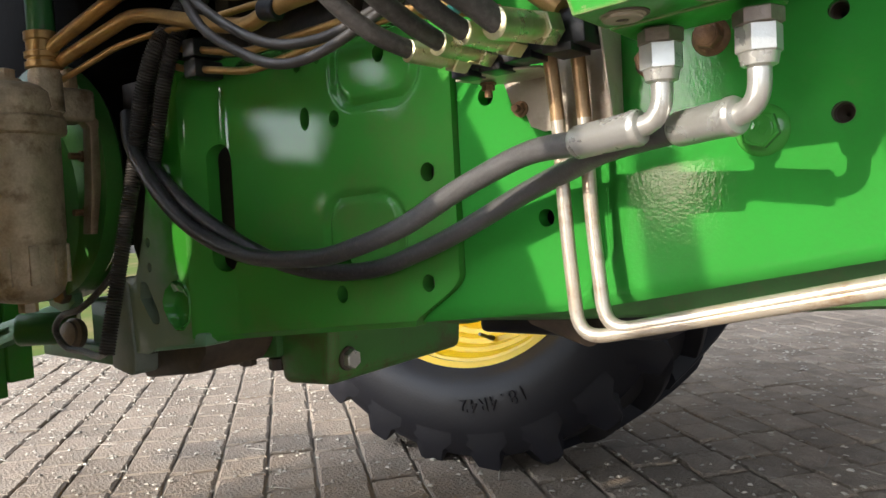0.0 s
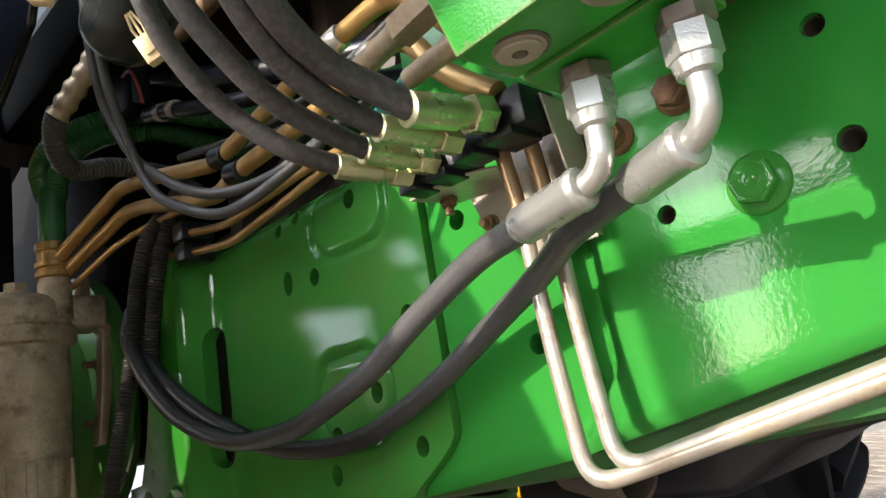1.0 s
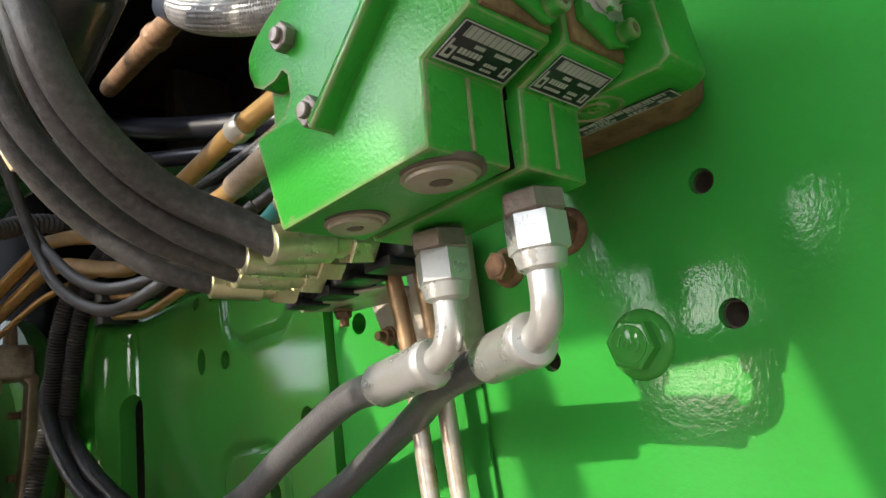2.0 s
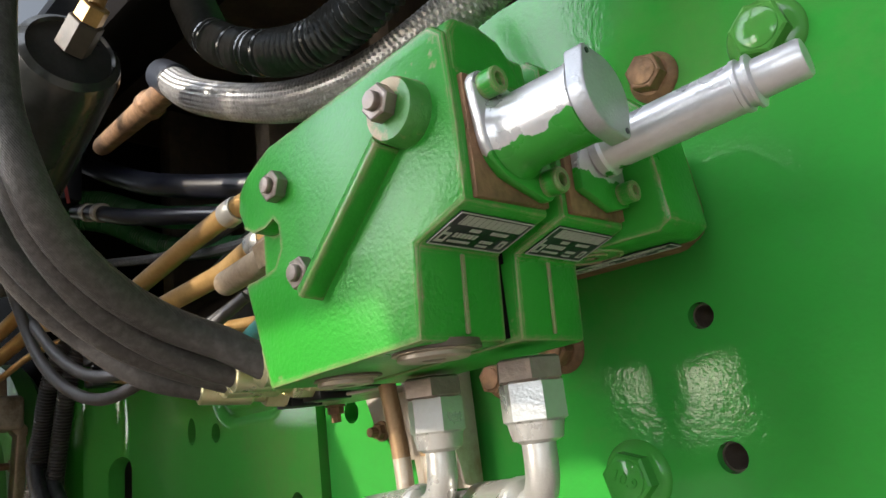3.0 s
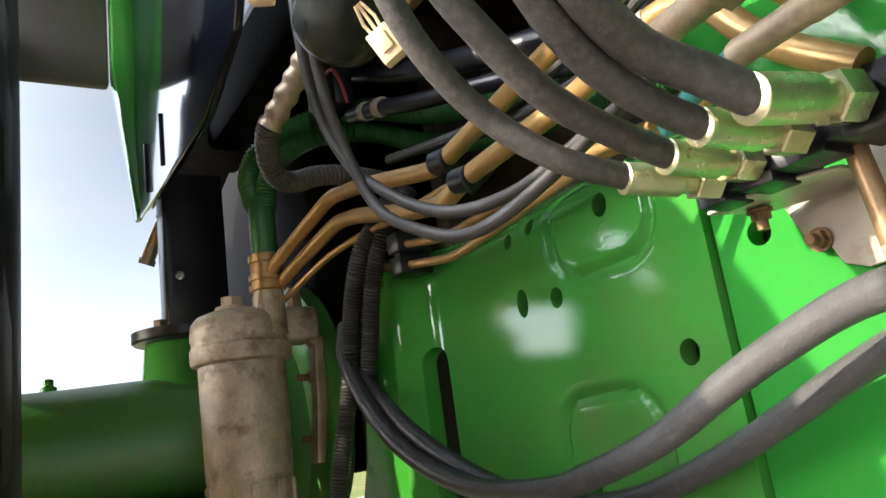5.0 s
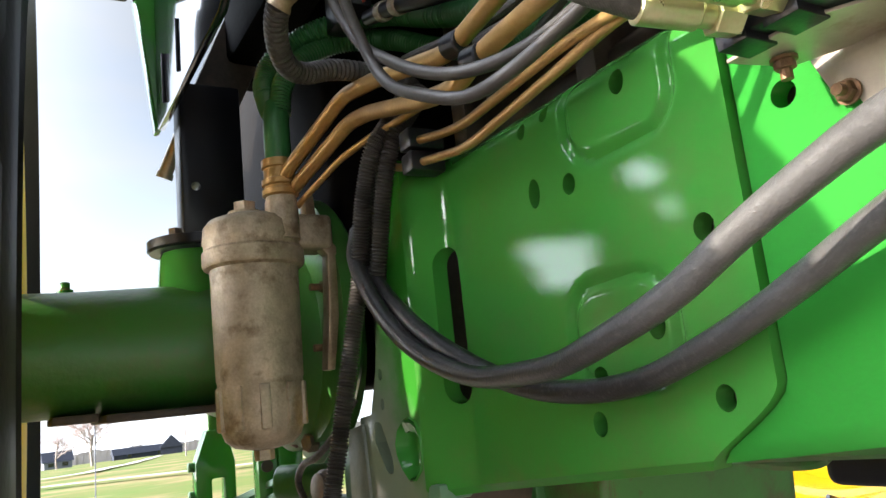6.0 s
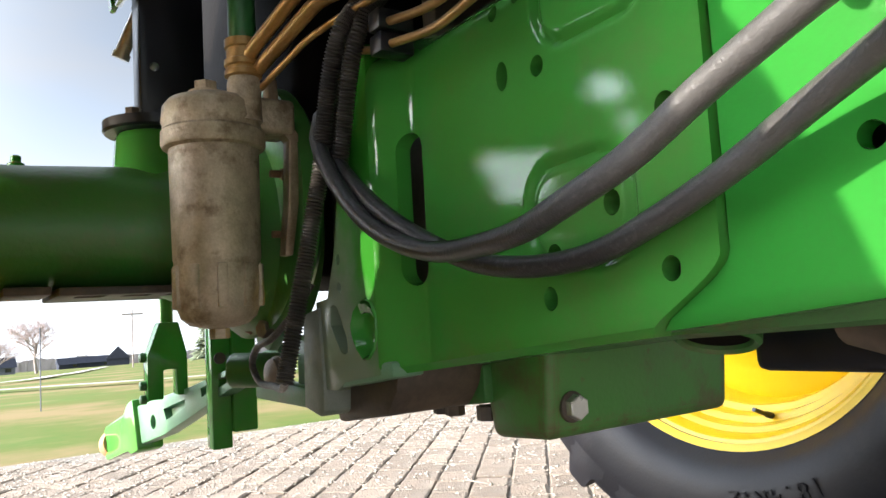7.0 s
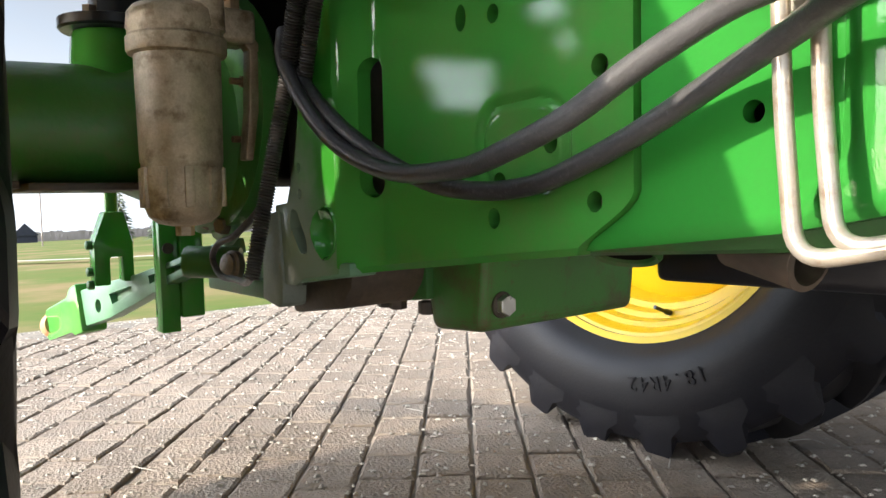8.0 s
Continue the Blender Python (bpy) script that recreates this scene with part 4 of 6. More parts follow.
OPEN_2 = [(-1.074, 0.716), (-1.064, 0.734), (-1.046, 0.746), (-1.030, 0.749), (-1.014, 0.744), (-1.003, 0.726), (-1.002, 0.702), (-1.008, 0.685), (-1.024, 0.672), (-1.042, 0.670), (-1.060, 0.684), (-1.072, 0.702)]
bm = bmesh.new()
prism(bm, [(q[0], q[1]) for q in OPEN_1[:-1]], (0, 0.72, 0), (1, 0, 0), (0, 0, 1), 0.08, 0.0)
prism(bm, OPEN_2, (0, 0.72, 0), (1, 0, 0), (0, 0, 1), 0.08, 0.0)
for hz in (0.810, 0.769):
    prism(bm, [(-1.109 + 0.006 * math.cos(k), hz + 0.008 * math.sin(k)) for k in (math.pi * i / 8 for i in range(16))], (0, 0.72, 0), (1, 0, 0), (0, 0, 1), 0.08)
cut(end_plate, new("cutter", finish("cutter", bm, GREEN)))
# a pressed cup sits in the second opening, torn open at its upper edge
bm = bmesh.new()
mid_x, mid_z = -1.040, 0.708
rings = []
for grow, y in ((1.05, 0.6705), (1.0, 0.668), (0.93, 0.671), (0.80, 0.682), (0.55, 0.689), (0.15, 0.691)):
    rings.append([bm.verts.new((mid_x + (x - mid_x) * grow + 0.004 * (1 - grow), y + 0.0015 * noise.noise((x * 60, z * 60, grow * 3)), mid_z + (z - mid_z) * grow)) for x, z in OPEN_2])
ring_faces(bm, rings, caps=False)
bm.faces.new(rings[-1])
part("pressed_cup", bm, GREEN, EAR, "pressed green cup with a torn rim")
bm = bmesh.new()
torn = [(-1.046, 0.742, 0.667), (-1.036, 0.745, 0.664), (-1.028, 0.743, 0.663), (-1.020, 0.744, 0.664), (-1.012, 0.737, 0.667)]
rings = [[bm.verts.new((x, y + d, z - d * 0.5)) for d in (0.0, 0.003)] + [bm.verts.new((x + 0.003, 0.674, z - 0.012)), bm.verts.new((x + 0.003, 0.670, z - 0.012))] for x, z, y in torn]
ring_faces(bm, rings)
part("torn_flap", bm, GREEN, EAR)
bm = bmesh.new()
prism(bm, [(-1.05, 0.70), (-1.25, 0.70), (-1.29, 0.80), (-1.29, 1.10), (-1.05, 1.10)], (0, 0.80, 0), (1, 0, 0), (0, 0, 1), 0.05, 0.004)
part("back_web", bm, DARK, EAR, "brown grimy web behind the plate end")
bm = bmesh.new()
prism(bm, [(-1.242, 0.592), (-1.185, 0.582), (-1.170, 0.588), (-1.166, 0.622), (-1.176, 0.744), (-1.235, 0.735)], (0, 0.80, 0), (1, 0, 0), (0, 0, 1), 0.134, 0.005)
part("end_block", bm, GREY_STEEL, EAR, "grey weathered end block")
bm = bmesh.new()
prism(bm, [(-1.19, 0.622), (-1.12, 0.628), (-0.97, 0.648), (-0.97, 0.668), (-1.19, 0.66)], (0, 0.72, 0), (1, 0, 0), (0, 0, 1), 0.048, 0.004)
part("lower_lip", bm, GREEN_GREY, EAR)
bm = bmesh.new()
prism(bm, [(-1.22, 0.565), (-1.06, 0.588), (-1.03, 0.622), (-1.02, 0.66), (-1.22, 0.66)], (0, 0.98, 0), (1, 0, 0), (0, 0, 1), 0.27, 0.01)
part("brown_bar", bm, DARK, EAR, "rusty brown drawbar support")
bm = bmesh.new()
prism(bm, [(-1.19, 0.572), (-1.02, 0.592), (-1.02, 0.648), (-1.045, 0.648), (-1.05, 0.612), (-1.14, 0.602), (-1.15, 0.648), (-1.19, 0.648)], (0, 0.90, 0), (1, 0, 0), (0, 0, 1), 0.05, 0.005)
part("window_bracket", bm, GREEN_DARK, EAR)
for bx in (-1.17, -1.135, -1.05):
    bm = bmesh.new()
    hex_nut(bm, (bx, 0.875, 0.585), (0, 0, -1), 0.028, 0.022)
    part("bolt", bm, DARK, EAR)

# ---- axle details ----
bm = bmesh.new()
box(bm, (-1.64, 0.345, 0.783), (-1.38, 0.60, 0.796), 0.003)
pad = part("bottom_pad", bm, DARK, AXLE)
bm = bmesh.new()
for py in (0.395, 0.465, 0.535):
    box(bm, (-1.47, py - 0.022, 0.77), (-1.405, py + 0.022, 0.791), 0.006)
cut(pad, new("cutter", finish("cutter", bm, DARK)))
bm = bmesh.new()
box(bm, (-1.60, 0.275, 0.787), (-1.42, 0.340, 0.800), 0.003)
part("strap", bm, DARK, AXLE)
bm = bmesh.new()
lathe(bm, [(0.013, -0.01), (0.013, 0.006), (0.008, 0.008), (0.008, 0.018), (0.005, 0.020)], (-1.53, 0.30, 1.004), (0, 0, 1), 16)
part("bleed_plug", bm, GREEN_CAST, AXLE)
bm = bmesh.new()
lathe(bm, [(0.095, 0.0), (0.075, 0.03), (0.070, 0.09), (0.066, 0.10)], (-1.52, 0.52, 0.97), (0, 0, 1), 36)
part("post_boss", bm, GREEN, AXLE)
POST = thing("cab_post", (-1.52, 0.53, 1.07), "black steel cab post on a bolted round flange", "cab post")
bm = bmesh.new()
lathe(bm, [(0.086, 1.072), (0.09, 1.076), (0.09, 1.092), (0.06, 1.10)], (-1.52, 0.52, 0), (0, 0, 1), 36)
part("flange", bm, BLACK, POST)
for k in range(4):
    ang = math.pi / 4 + k * math.pi / 2
    bm = bmesh.new()
    hex_nut(bm, (-1.52 + 0.07 * math.cos(ang), 0.52 + 0.07 * math.sin(ang), 1.092), (0, 0, 1), 0.022, 0.014)
    part("bolt", bm, TIE, POST)
bm = bmesh.new()
prism(bm, [(-1.56, 1.09), (-1.50, 1.09), (-1.50, 1.40), (-1.56, 1.40)], (0, 0.605, 0), (1, 0, 0), (0, 0, 1), 0.115, 0.006)
tube = part("tube", bm, BLACK, POST)
bm = bmesh.new()
lathe(bm, [(0.0085, -0.2), (0.0085, 0.2)], (-1.50, 0.515, 1.195), (1, 0, 0), 18)
cut(tube, new("cutter", finish("cutter", bm, BLACK)))
bm = bmesh.new()
sweep(bm, [(-1.66, 0.488, 1.262), (-1.64, 0.505, 1.31), (-1.60, 0.53, 1.375)], 0.014, 16)
lathe(bm, [(0.017, 0), (0.017, 0.012)], (-1.662, 0.487, 1.258), (0.02, 0.02, 0.06), 16)
whole("latch_pin", bm, PIPE, "grey steel latch pin under the cab mount", "latch pin")

# the sloping mount and the panels of the fender
bm = bmesh.new()
prism(bm, [(0.500, 1.345), (0.602, 1.345), (0.735, 1.64), (0.735, 1.74), (0.665, 1.74)], (-1.63, 0, 0), (0, 1, 0), (0, 0, 1), 0.07, 0.006)
whole("cab_mount", bm, DARK, "dirty sloping steel cab mount above the axle", "cab mount")
FENDER = thing("fender", (-1.5, 0.2, 1.35), "black fender over the rear wheel with a bright green edge", "fender")
bm = bmesh.new()
prism(bm, [(-1.60, 1.335), (-1.10, 1.325), (-0.95, 1.38), (-0.87, 1.52), (-0.84, 1.95), (-1.60, 1.95)], (0, 0.482, 0), (1, 0, 0), (0, 0, 1), 0.014, 0.004)
part("inner_wall", bm, GLOSS, FENDER, "glossy black panel mirroring the sky")
for gx in (-1.52, -1.38):
    bm = bmesh.new()
    box(bm, (gx, 0.464, 1.36), (gx + 0.005, 0.469, 1.46), 0.002)
    part("bead", bm, BLACK, FENDER)
bm = bmesh.new()
prism(bm, [(0.430, 1.66), (0.468, 1.345), (0.480, 1.345), (0.476, 1.70), (0.476, 2.0), (0.430, 2.0)], (-1.66, 0, 0), (0, 1, 0), (0, 0, 1), 0.05, 0.004)
part("edge_strip", bm, GREEN, FENDER, "bright green edge strip")
bm = bmesh.new()
prism(bm, [(0.05, 1.645), (0.43, 1.65), (0.43, 2.0), (0.05, 2.0)], (-1.69, 0, 0), (0, 1, 0), (0, 0, 1), 0.03, 0.008)
part("liner", bm, LINER, FENDER, "dull grey brown liner")
bm = bmesh.new()
arch = [(-1.70, 2.0), (-1.5, 2.02), (-1.1, 1.99), (-0.85, 1.93)]
arch = arch + [(x, z + 0.03) for x, z in reversed(arch)]
prism(bm, arch, (0, 0.47, 0), (1, 0, 0), (0, 0, 1), 0.50, 0.004)
part("top", bm, GREEN, FENDER)

# ---- hitch ----
LINK = thing("lower_link", (-2.3, 0.7, 0.45), "green cast lower link arm of the hitch", "hitch link")
lp, lt = Vector((-1.79, 0.740, 0.624)), Vector((-2.45, 0.632, 0.447))
way = (lt - lp).normalized()
side_v = way.cross(Vector((0, 0, 1))).normalized()
up_v = side_v.cross(way).normalized()
bm = bmesh.new()
L = (lt - lp).length
prism(bm, [(-0.15, -0.018), (0.10, -0.026), (0.30, -0.042), (0.50, -0.056), (L, -0.052), (L, 0.058), (0.50, 0.046), (0.30, 0.030), (0.10, 0.024), (-0.15, 0.018)], lp + side_v * 0.02, way, up_v, 0.045, 0.005)
arm = part("arm", bm, GREEN_GREY, LINK)
bm = bmesh.new()
prism(bm, [(0.34, -0.014), (0.47, -0.022), (0.48, 0.010), (0.34, 0.006)], lp - side_v * 0.1, way, up_v, 0.14, 0.004)
prism(bm, [(0.06, -0.006), (0.24, -0.010), (0.24, 0.012), (0.06, 0.008)], lp - side_v * 0.1, way, up_v, 0.14, 0.003)
prism(bm, disc_outline(0.56, -0.01, 0.02, 16), lp - side_v * 0.1, way, up_v, 0.3)
cut(arm, new("cutter", finish("cutter", bm, GREEN)))
bm = bmesh.new()
prism(bm, [(L - 0.03, -0.070), (L + 0.03, -0.072), (L + 0.05, -0.060), (L + 0.235, -0.058), (L + 0.25, -0.02), (L + 0.22, 0.045), (L + 0.05, 0.052), (L + 0.02, 0.075), (L - 0.03, 0.078)], lp + side_v * 0.005, way, up_v, 0.08, 0.010)
part("telescopic_end", bm, GREEN, LINK)
bm = bmesh.new()
lathe(bm, [(0.040, -0.02), (0.044, 0.0), (0.042, 0.016), (0.030, 0.036), (0.010, 0.046)], lp + way * (L + 0.232) + side_v * 0.035 - up_v * 0.008, way, 24)
part("ball_end", bm, ORANGE, LINK, "orange rusty ball end")
bm = bmesh.new()
lathe(bm, [(0.032, -0.06), (0.034, -0.055), (0.034, 0.05), (0.030, 0.056), (0.020, 0.056), (0.018, 0.046)], lp + Vector((0.21, -0.025, 0.010)), (-0.75, -1, 0.05), 28)
part("pivot", bm, GREEN_DARK, LINK)
ROD = thing("lift_rod", (-2.15, 0.668, 0.56), "dark green forked lift rod above the link arm", "lift rod")
bm = bmesh.new()
lathe(bm, [(0.017, 0.735), (0.017, 1.2)], (-2.15, 0.674, 0), (0, 0, 1), 18)
part("rod", bm, GREEN, ROD)
bm = bmesh.new()
prism(bm, [(0.648, 0.742), (0.698, 0.742), (0.718, 0.66), (0.718, 0.555), (0.690, 0.555), (0.690, 0.622), (0.658, 0.622), (0.658, 0.548), (0.618, 0.548), (0.618, 0.66)], (-2.17, 0, 0), (0, 1, 0), (0, 0, 1), 0.05, 0.005)
part("fork", bm, GREEN, ROD)
for bz in (0.655, 0.585, 0.55):
    bm = bmesh.new()
    lathe(bm, [(0.012, 0), (0.012, 0.014), (0.009, 0.016)], (-2.145, 0.620, bz), (0, -1, 0), 16)
    part("pin", bm, GREEN_DARK, ROD)
BRACE = thing("sway_bracket", (-1.95, 0.76, 0.44), "dark green square hitch bracket with a bolt hole", "hitch bracket")
bm = bmesh.new()
box(bm, (-1.98, 0.722, 0.434), (-1.93, 0.770, 0.76), 0.005)
box(bm, (-2.00, 0.770, 0.470), (-1.92, 0.830, 0.76), 0.006)
part("strap", bm, GREEN, BRACE)
bm = bmesh.new()
lathe(bm, [(0.014, 0), (0.014, 0.006), (0.009, 0.007)], (-1.929, 0.742, 0.648), (1, 0, 0), 16)
part("bolt", bm, DARK, BRACE)
bm = bmesh.new()
box(bm, (-1.62, 0.72, 0.575), (-1.25, 0.76, 0.612), 0.006)
box(bm, (-1.45, 0.74, 0.60), (-1.25, 0.80, 0.70), 0.01)
whole("swing_bar", bm, GREEN_DARK, "dark green crossbar behind the hitch casting", "hitch bar")
bm = bmesh.new()
sweep(bm, spline([(-1.09, 0.578, 0.648), (-1.16, 0.60, 0.632), (-1.24, 0.618, 0.630), (-1.305, 0.62, 0.632), (-1.34, 0.62, 0.66), (-1.31, 0.62, 0.688), (-1.25, 0.622, 0.702), (-1.20, 0.64, 0.74), (-1.18, 0.66, 0.78)], 0.01), 0.0058, 10)
whole("sensor_cable", bm, HOSE, "thin black cable looped beside the hitch pivot", "cable")
SENSOR = thing("draft_sensor", (-1.47, 0.69, 0.60), "grey draft sensor with a cable bolted beside the link pivot", "sensor")
bm = bmesh.new()
lathe(bm, [(0.028, 0), (0.030, 0.004), (0.030, 0.014), (0.024, 0.018), (0.024, 0.024), (0.012, 0.026)], (-1.43, 0.705, 0.635), (0.15, -1, 0.1), 30)
part("end_cap", bm, TIE, SENSOR, "grey steel sensor cap")
bm = bmesh.new()
prism(bm, [(-1.50, 0.735), (-1.46, 0.76), (-1.40, 0.745), (-1.385, 0.70), (-1.43, 0.675), (-1.49, 0.69)], (0, 0.70, 0), (1, 0, 0), (0, 0, 1), 0.02, 0.005)
part("lug_plate", bm, GREEN_GREY, SENSOR)
for bx, bz in ((-1.475, 0.722), (-1.41, 0.715)):
    bm = bmesh.new()
    hex_nut(bm, (bx, 0.68, bz), (0.3, -1, 0), 0.028, 0.022)
    part("bolt", bm, TIE, SENSOR)

# ---- valve block ----
VALVE = thing("hydraulic_valve_block", (-0.17, 0.57, 0.967), "green painted cast hydraulic valve block with two sections", "hydraulic valve")


def hull(points):
    """The convex outline round points of a plane, turning left."""
    pts = sorted(set((round(a, 5), round(b, 5)) for a, b in points))

    def half(seq):
        out = []
        for q in seq:
            while len(out) > 1 and (out[-1][0] - out[-2][0]) * (q[1] - out[-2][1]) - (out[-1][1] - out[-2][1]) * (q[0] - out[-2][0]) <= 0:
                out.pop()
            out.append(q)
        return out[:-1]

    return half(pts) + half(reversed(pts))


PROFILE = [(-0.233, 0.9695), (-0.121, 0.9755), (-0.1185, 1.0165), (-0.0875, 1.0268), (-0.087, 1.060), (-0.0885, 1.103), (-0.096, 1.1095), (-0.222, 1.0985), (-0.233, 1.0945), (-0.246, 1.088), (-0.2535, 1.081), (-0.2545, 1.070), (-0.2505, 1.062),
           (-0.2505, 1.026)]
bm = bmesh.new()
prism(bm, PROFILE, (0, 0.5305, 0), (1, 0, 0), (0, 0, 1), 0.0565, 0.0020, 2)
front = part("front_section", bm, GREEN_CAST, VALVE)
# the hollow under the lobe of the upper tie rod
bm = bmesh.new()
prism(bm, [(-0.30, 1.0605), (-0.2505, 1.0605), (-0.240, 1.0545), (-0.229, 1.0545), (-0.221, 1.0575), (-0.2165, 1.053), (-0.2155, 1.040), (-0.222, 1.031), (-0.236, 1.028), (-0.30, 1.028)], (0, 0.487, 0), (1, 0, 0), (0, 0, 1), 0.03)
cut(front, new("cutter", finish("cutter", bm, GREEN_CAST)))
bm = bmesh.new()
prism(bm, [(x if x < -0.2 else x + 0.004, z) for x, z in PROFILE], (0, 0.590, 0), (1, 0, 0), (0, 0, 1), 0.053, 0.0020, 2)
part("rear_section", bm, GREEN_CAST, VALVE)
bm = bmesh.new()
prism(bm, [(-0.235, 1.021), (-0.066, 1.021), (-0.058, 1.026), (-0.064, 1.088), (-0.075, 1.10), (-0.235, 1.10)], (0, 0.634, 0), (1, 0, 0), (0, 0, 1), 0.0425, 0.0026, 2)
part("end_section", bm, GREEN_CAST, VALVE)
bm = bmesh.new()
prism(bm, [(-0.215, 1.0285), (-0.098, 1.0285), (-0.084, 1.036), (-0.082, 1.05), (-0.086, 1.09), (-0.215, 1.09)], (0, 0.693, 0), (1, 0, 0), (0, 0, 1), 0.0585, 0.004)
part("mounting_plate", bm, RUST, VALVE, "rusty brown mounting plate behind the block")
# casting on top of the front section
bm = bmesh.new()
prism(bm, [(0.476, 1.083), (0.476, 1.104), (0.482, 1.1125), (0.498, 1.1135), (0.512, 1.110), (0.522, 1.100), (0.5275, 1.086)], (-0.118, 0, 0), (0, 1, 0), (0, 0, 1), 0.0305, 0.003, 3)
part("top_boss", bm, GREEN_CAST, VALVE)
bm = bmesh.new()
prism(bm, [(0.538, 1.083), (0.540, 1.101), (0.548, 1.107), (0.566, 1.107), (0.578, 1.098), (0.584, 1.084)], (-0.118, 0, 0), (0, 1, 0), (0, 0, 1), 0.030, 0.003, 3)
part("top_boss", bm, GREEN_CAST, VALVE)
# tie rod nuts on the face
for x, z, lift in ((-0.2135, 1.0725, 0.0), (-0.195, 1.0215, 0.0), (-0.1155, 1.0765, 0.0115)):
    y = 0.4742 - lift
    bm = bmesh.new()
    hex_nut(bm, (x, y, z), (0, -1, 0), 0.0145, 0.0070, (0.4, 0, 1))
    lathe(bm, [(0.0044, 0), (0.0044, 0.0024), (0.0038, 0.0032), (0.0012, 0.0034)], (x, y - 0.0068, z), (0, -1, 0), 18)
    part("tie_nut", bm, TIE, VALVE, "brown steel tie rod nut")
# boss of the upper nut and the slanting rib that runs down from it
BOSS = material("tan_worn_paint", (0.05, 0.24, 0.045), 0.4, second=(0.06, 0.20, 0.04), patch=30, amount=0.7, bump=0.3, bump_scale=260,
                dirt=(0.36, 0.27, 0.14), dirt_scale=42, dirt_low=0.47, dirt_high=0.53)
bm = bmesh.new()
lathe(bm, [(0.0160, -0.002), (0.0152, 0.002), (0.0146, 0.0105), (0.0138, 0.0118), (0.0090, 0.0118)], (-0.1145, 0.4745, 1.0745), (0, -1, 0), 36)
part("nut_boss", bm, BOSS, VALVE, "worn tan boss under the upper nut")
lo_r, hi_r = Vector((-0.1855, 0.474, 1.0065)), Vector((-0.1225, 0.474, 1.0615))
along = (hi_r - lo_r).normalized()
across = along.cross(Vector((0, 1, 0))).normalized()
bm = bmesh.new()
prism(bm, [(-0.0015, -0.002), (0.0, 0.0112), (0.0018, 0.0124), (0.0072, 0.0104), (0.0086, 0.0088), (0.0110, -0.002)], lo_r, across, Vector((0, -1, 0)), (hi_r - lo_r).length, 0.0010, 2)
part("rib", bm, GREEN_CAST, VALVE)
bm = bmesh.new()
prism(bm, hull(disc_outline(-0.236, 1.0925, 0.007, 14) + disc_outline(-0.228, 1.0985, 0.005, 12)), (0, 0.523, 0), (1, 0, 0), (0, 0, 1), 0.040, 0.0015)
part("top_lug", bm, GREEN_CAST, VALVE)
bm = bmesh.new()
lathe(bm, [(0.0019, -0.004), (0.0019, 0.0004)], (-0.2335, 0.4745, 1.0205), (0, -1, 0), 14)
part("pin_hole", bm, DARK, VALVE, "small drilled hole")
for x, y, r in ((-0.208, 0.503, 0.0145), (-0.141, 0.501, 0.0170)):
    bm = bmesh.new()
    lathe(bm, [(r * 1.14, -0.002), (r * 1.14, 0.0014), (r, 0.0018), (r, 0.0036), (r * 0.93, 0.0044), (r * 0.34, 0.0044), (r * 0.32, 0.001)], (x, y, 0.9715 + (x + 0.208) * 0.05), (0, 0, -1), 36)
    plug = part("port_plug", bm, PLUG, VALVE, "pale dusty steel port plug")
    bm = bmesh.new()
    lathe(bm, [(r * 0.30, 0.0), (r * 0.30, 0.002)], (x, y, 0.9692 + (x + 0.208) * 0.05), (0, 0, -1), 6)
    part("socket", bm, DARK, plug)
    bm = bmesh.new()
    lathe(bm, [(r * 1.32, -0.003), (r * 1.32, 0.0004), (r * 1.15, 0.0006)], (x, y, 0.9712 + (x + 0.208) * 0.05), (0, 0, -1), 36)
    part("spot_face", bm, DARK, plug, "oily ring round the plug")

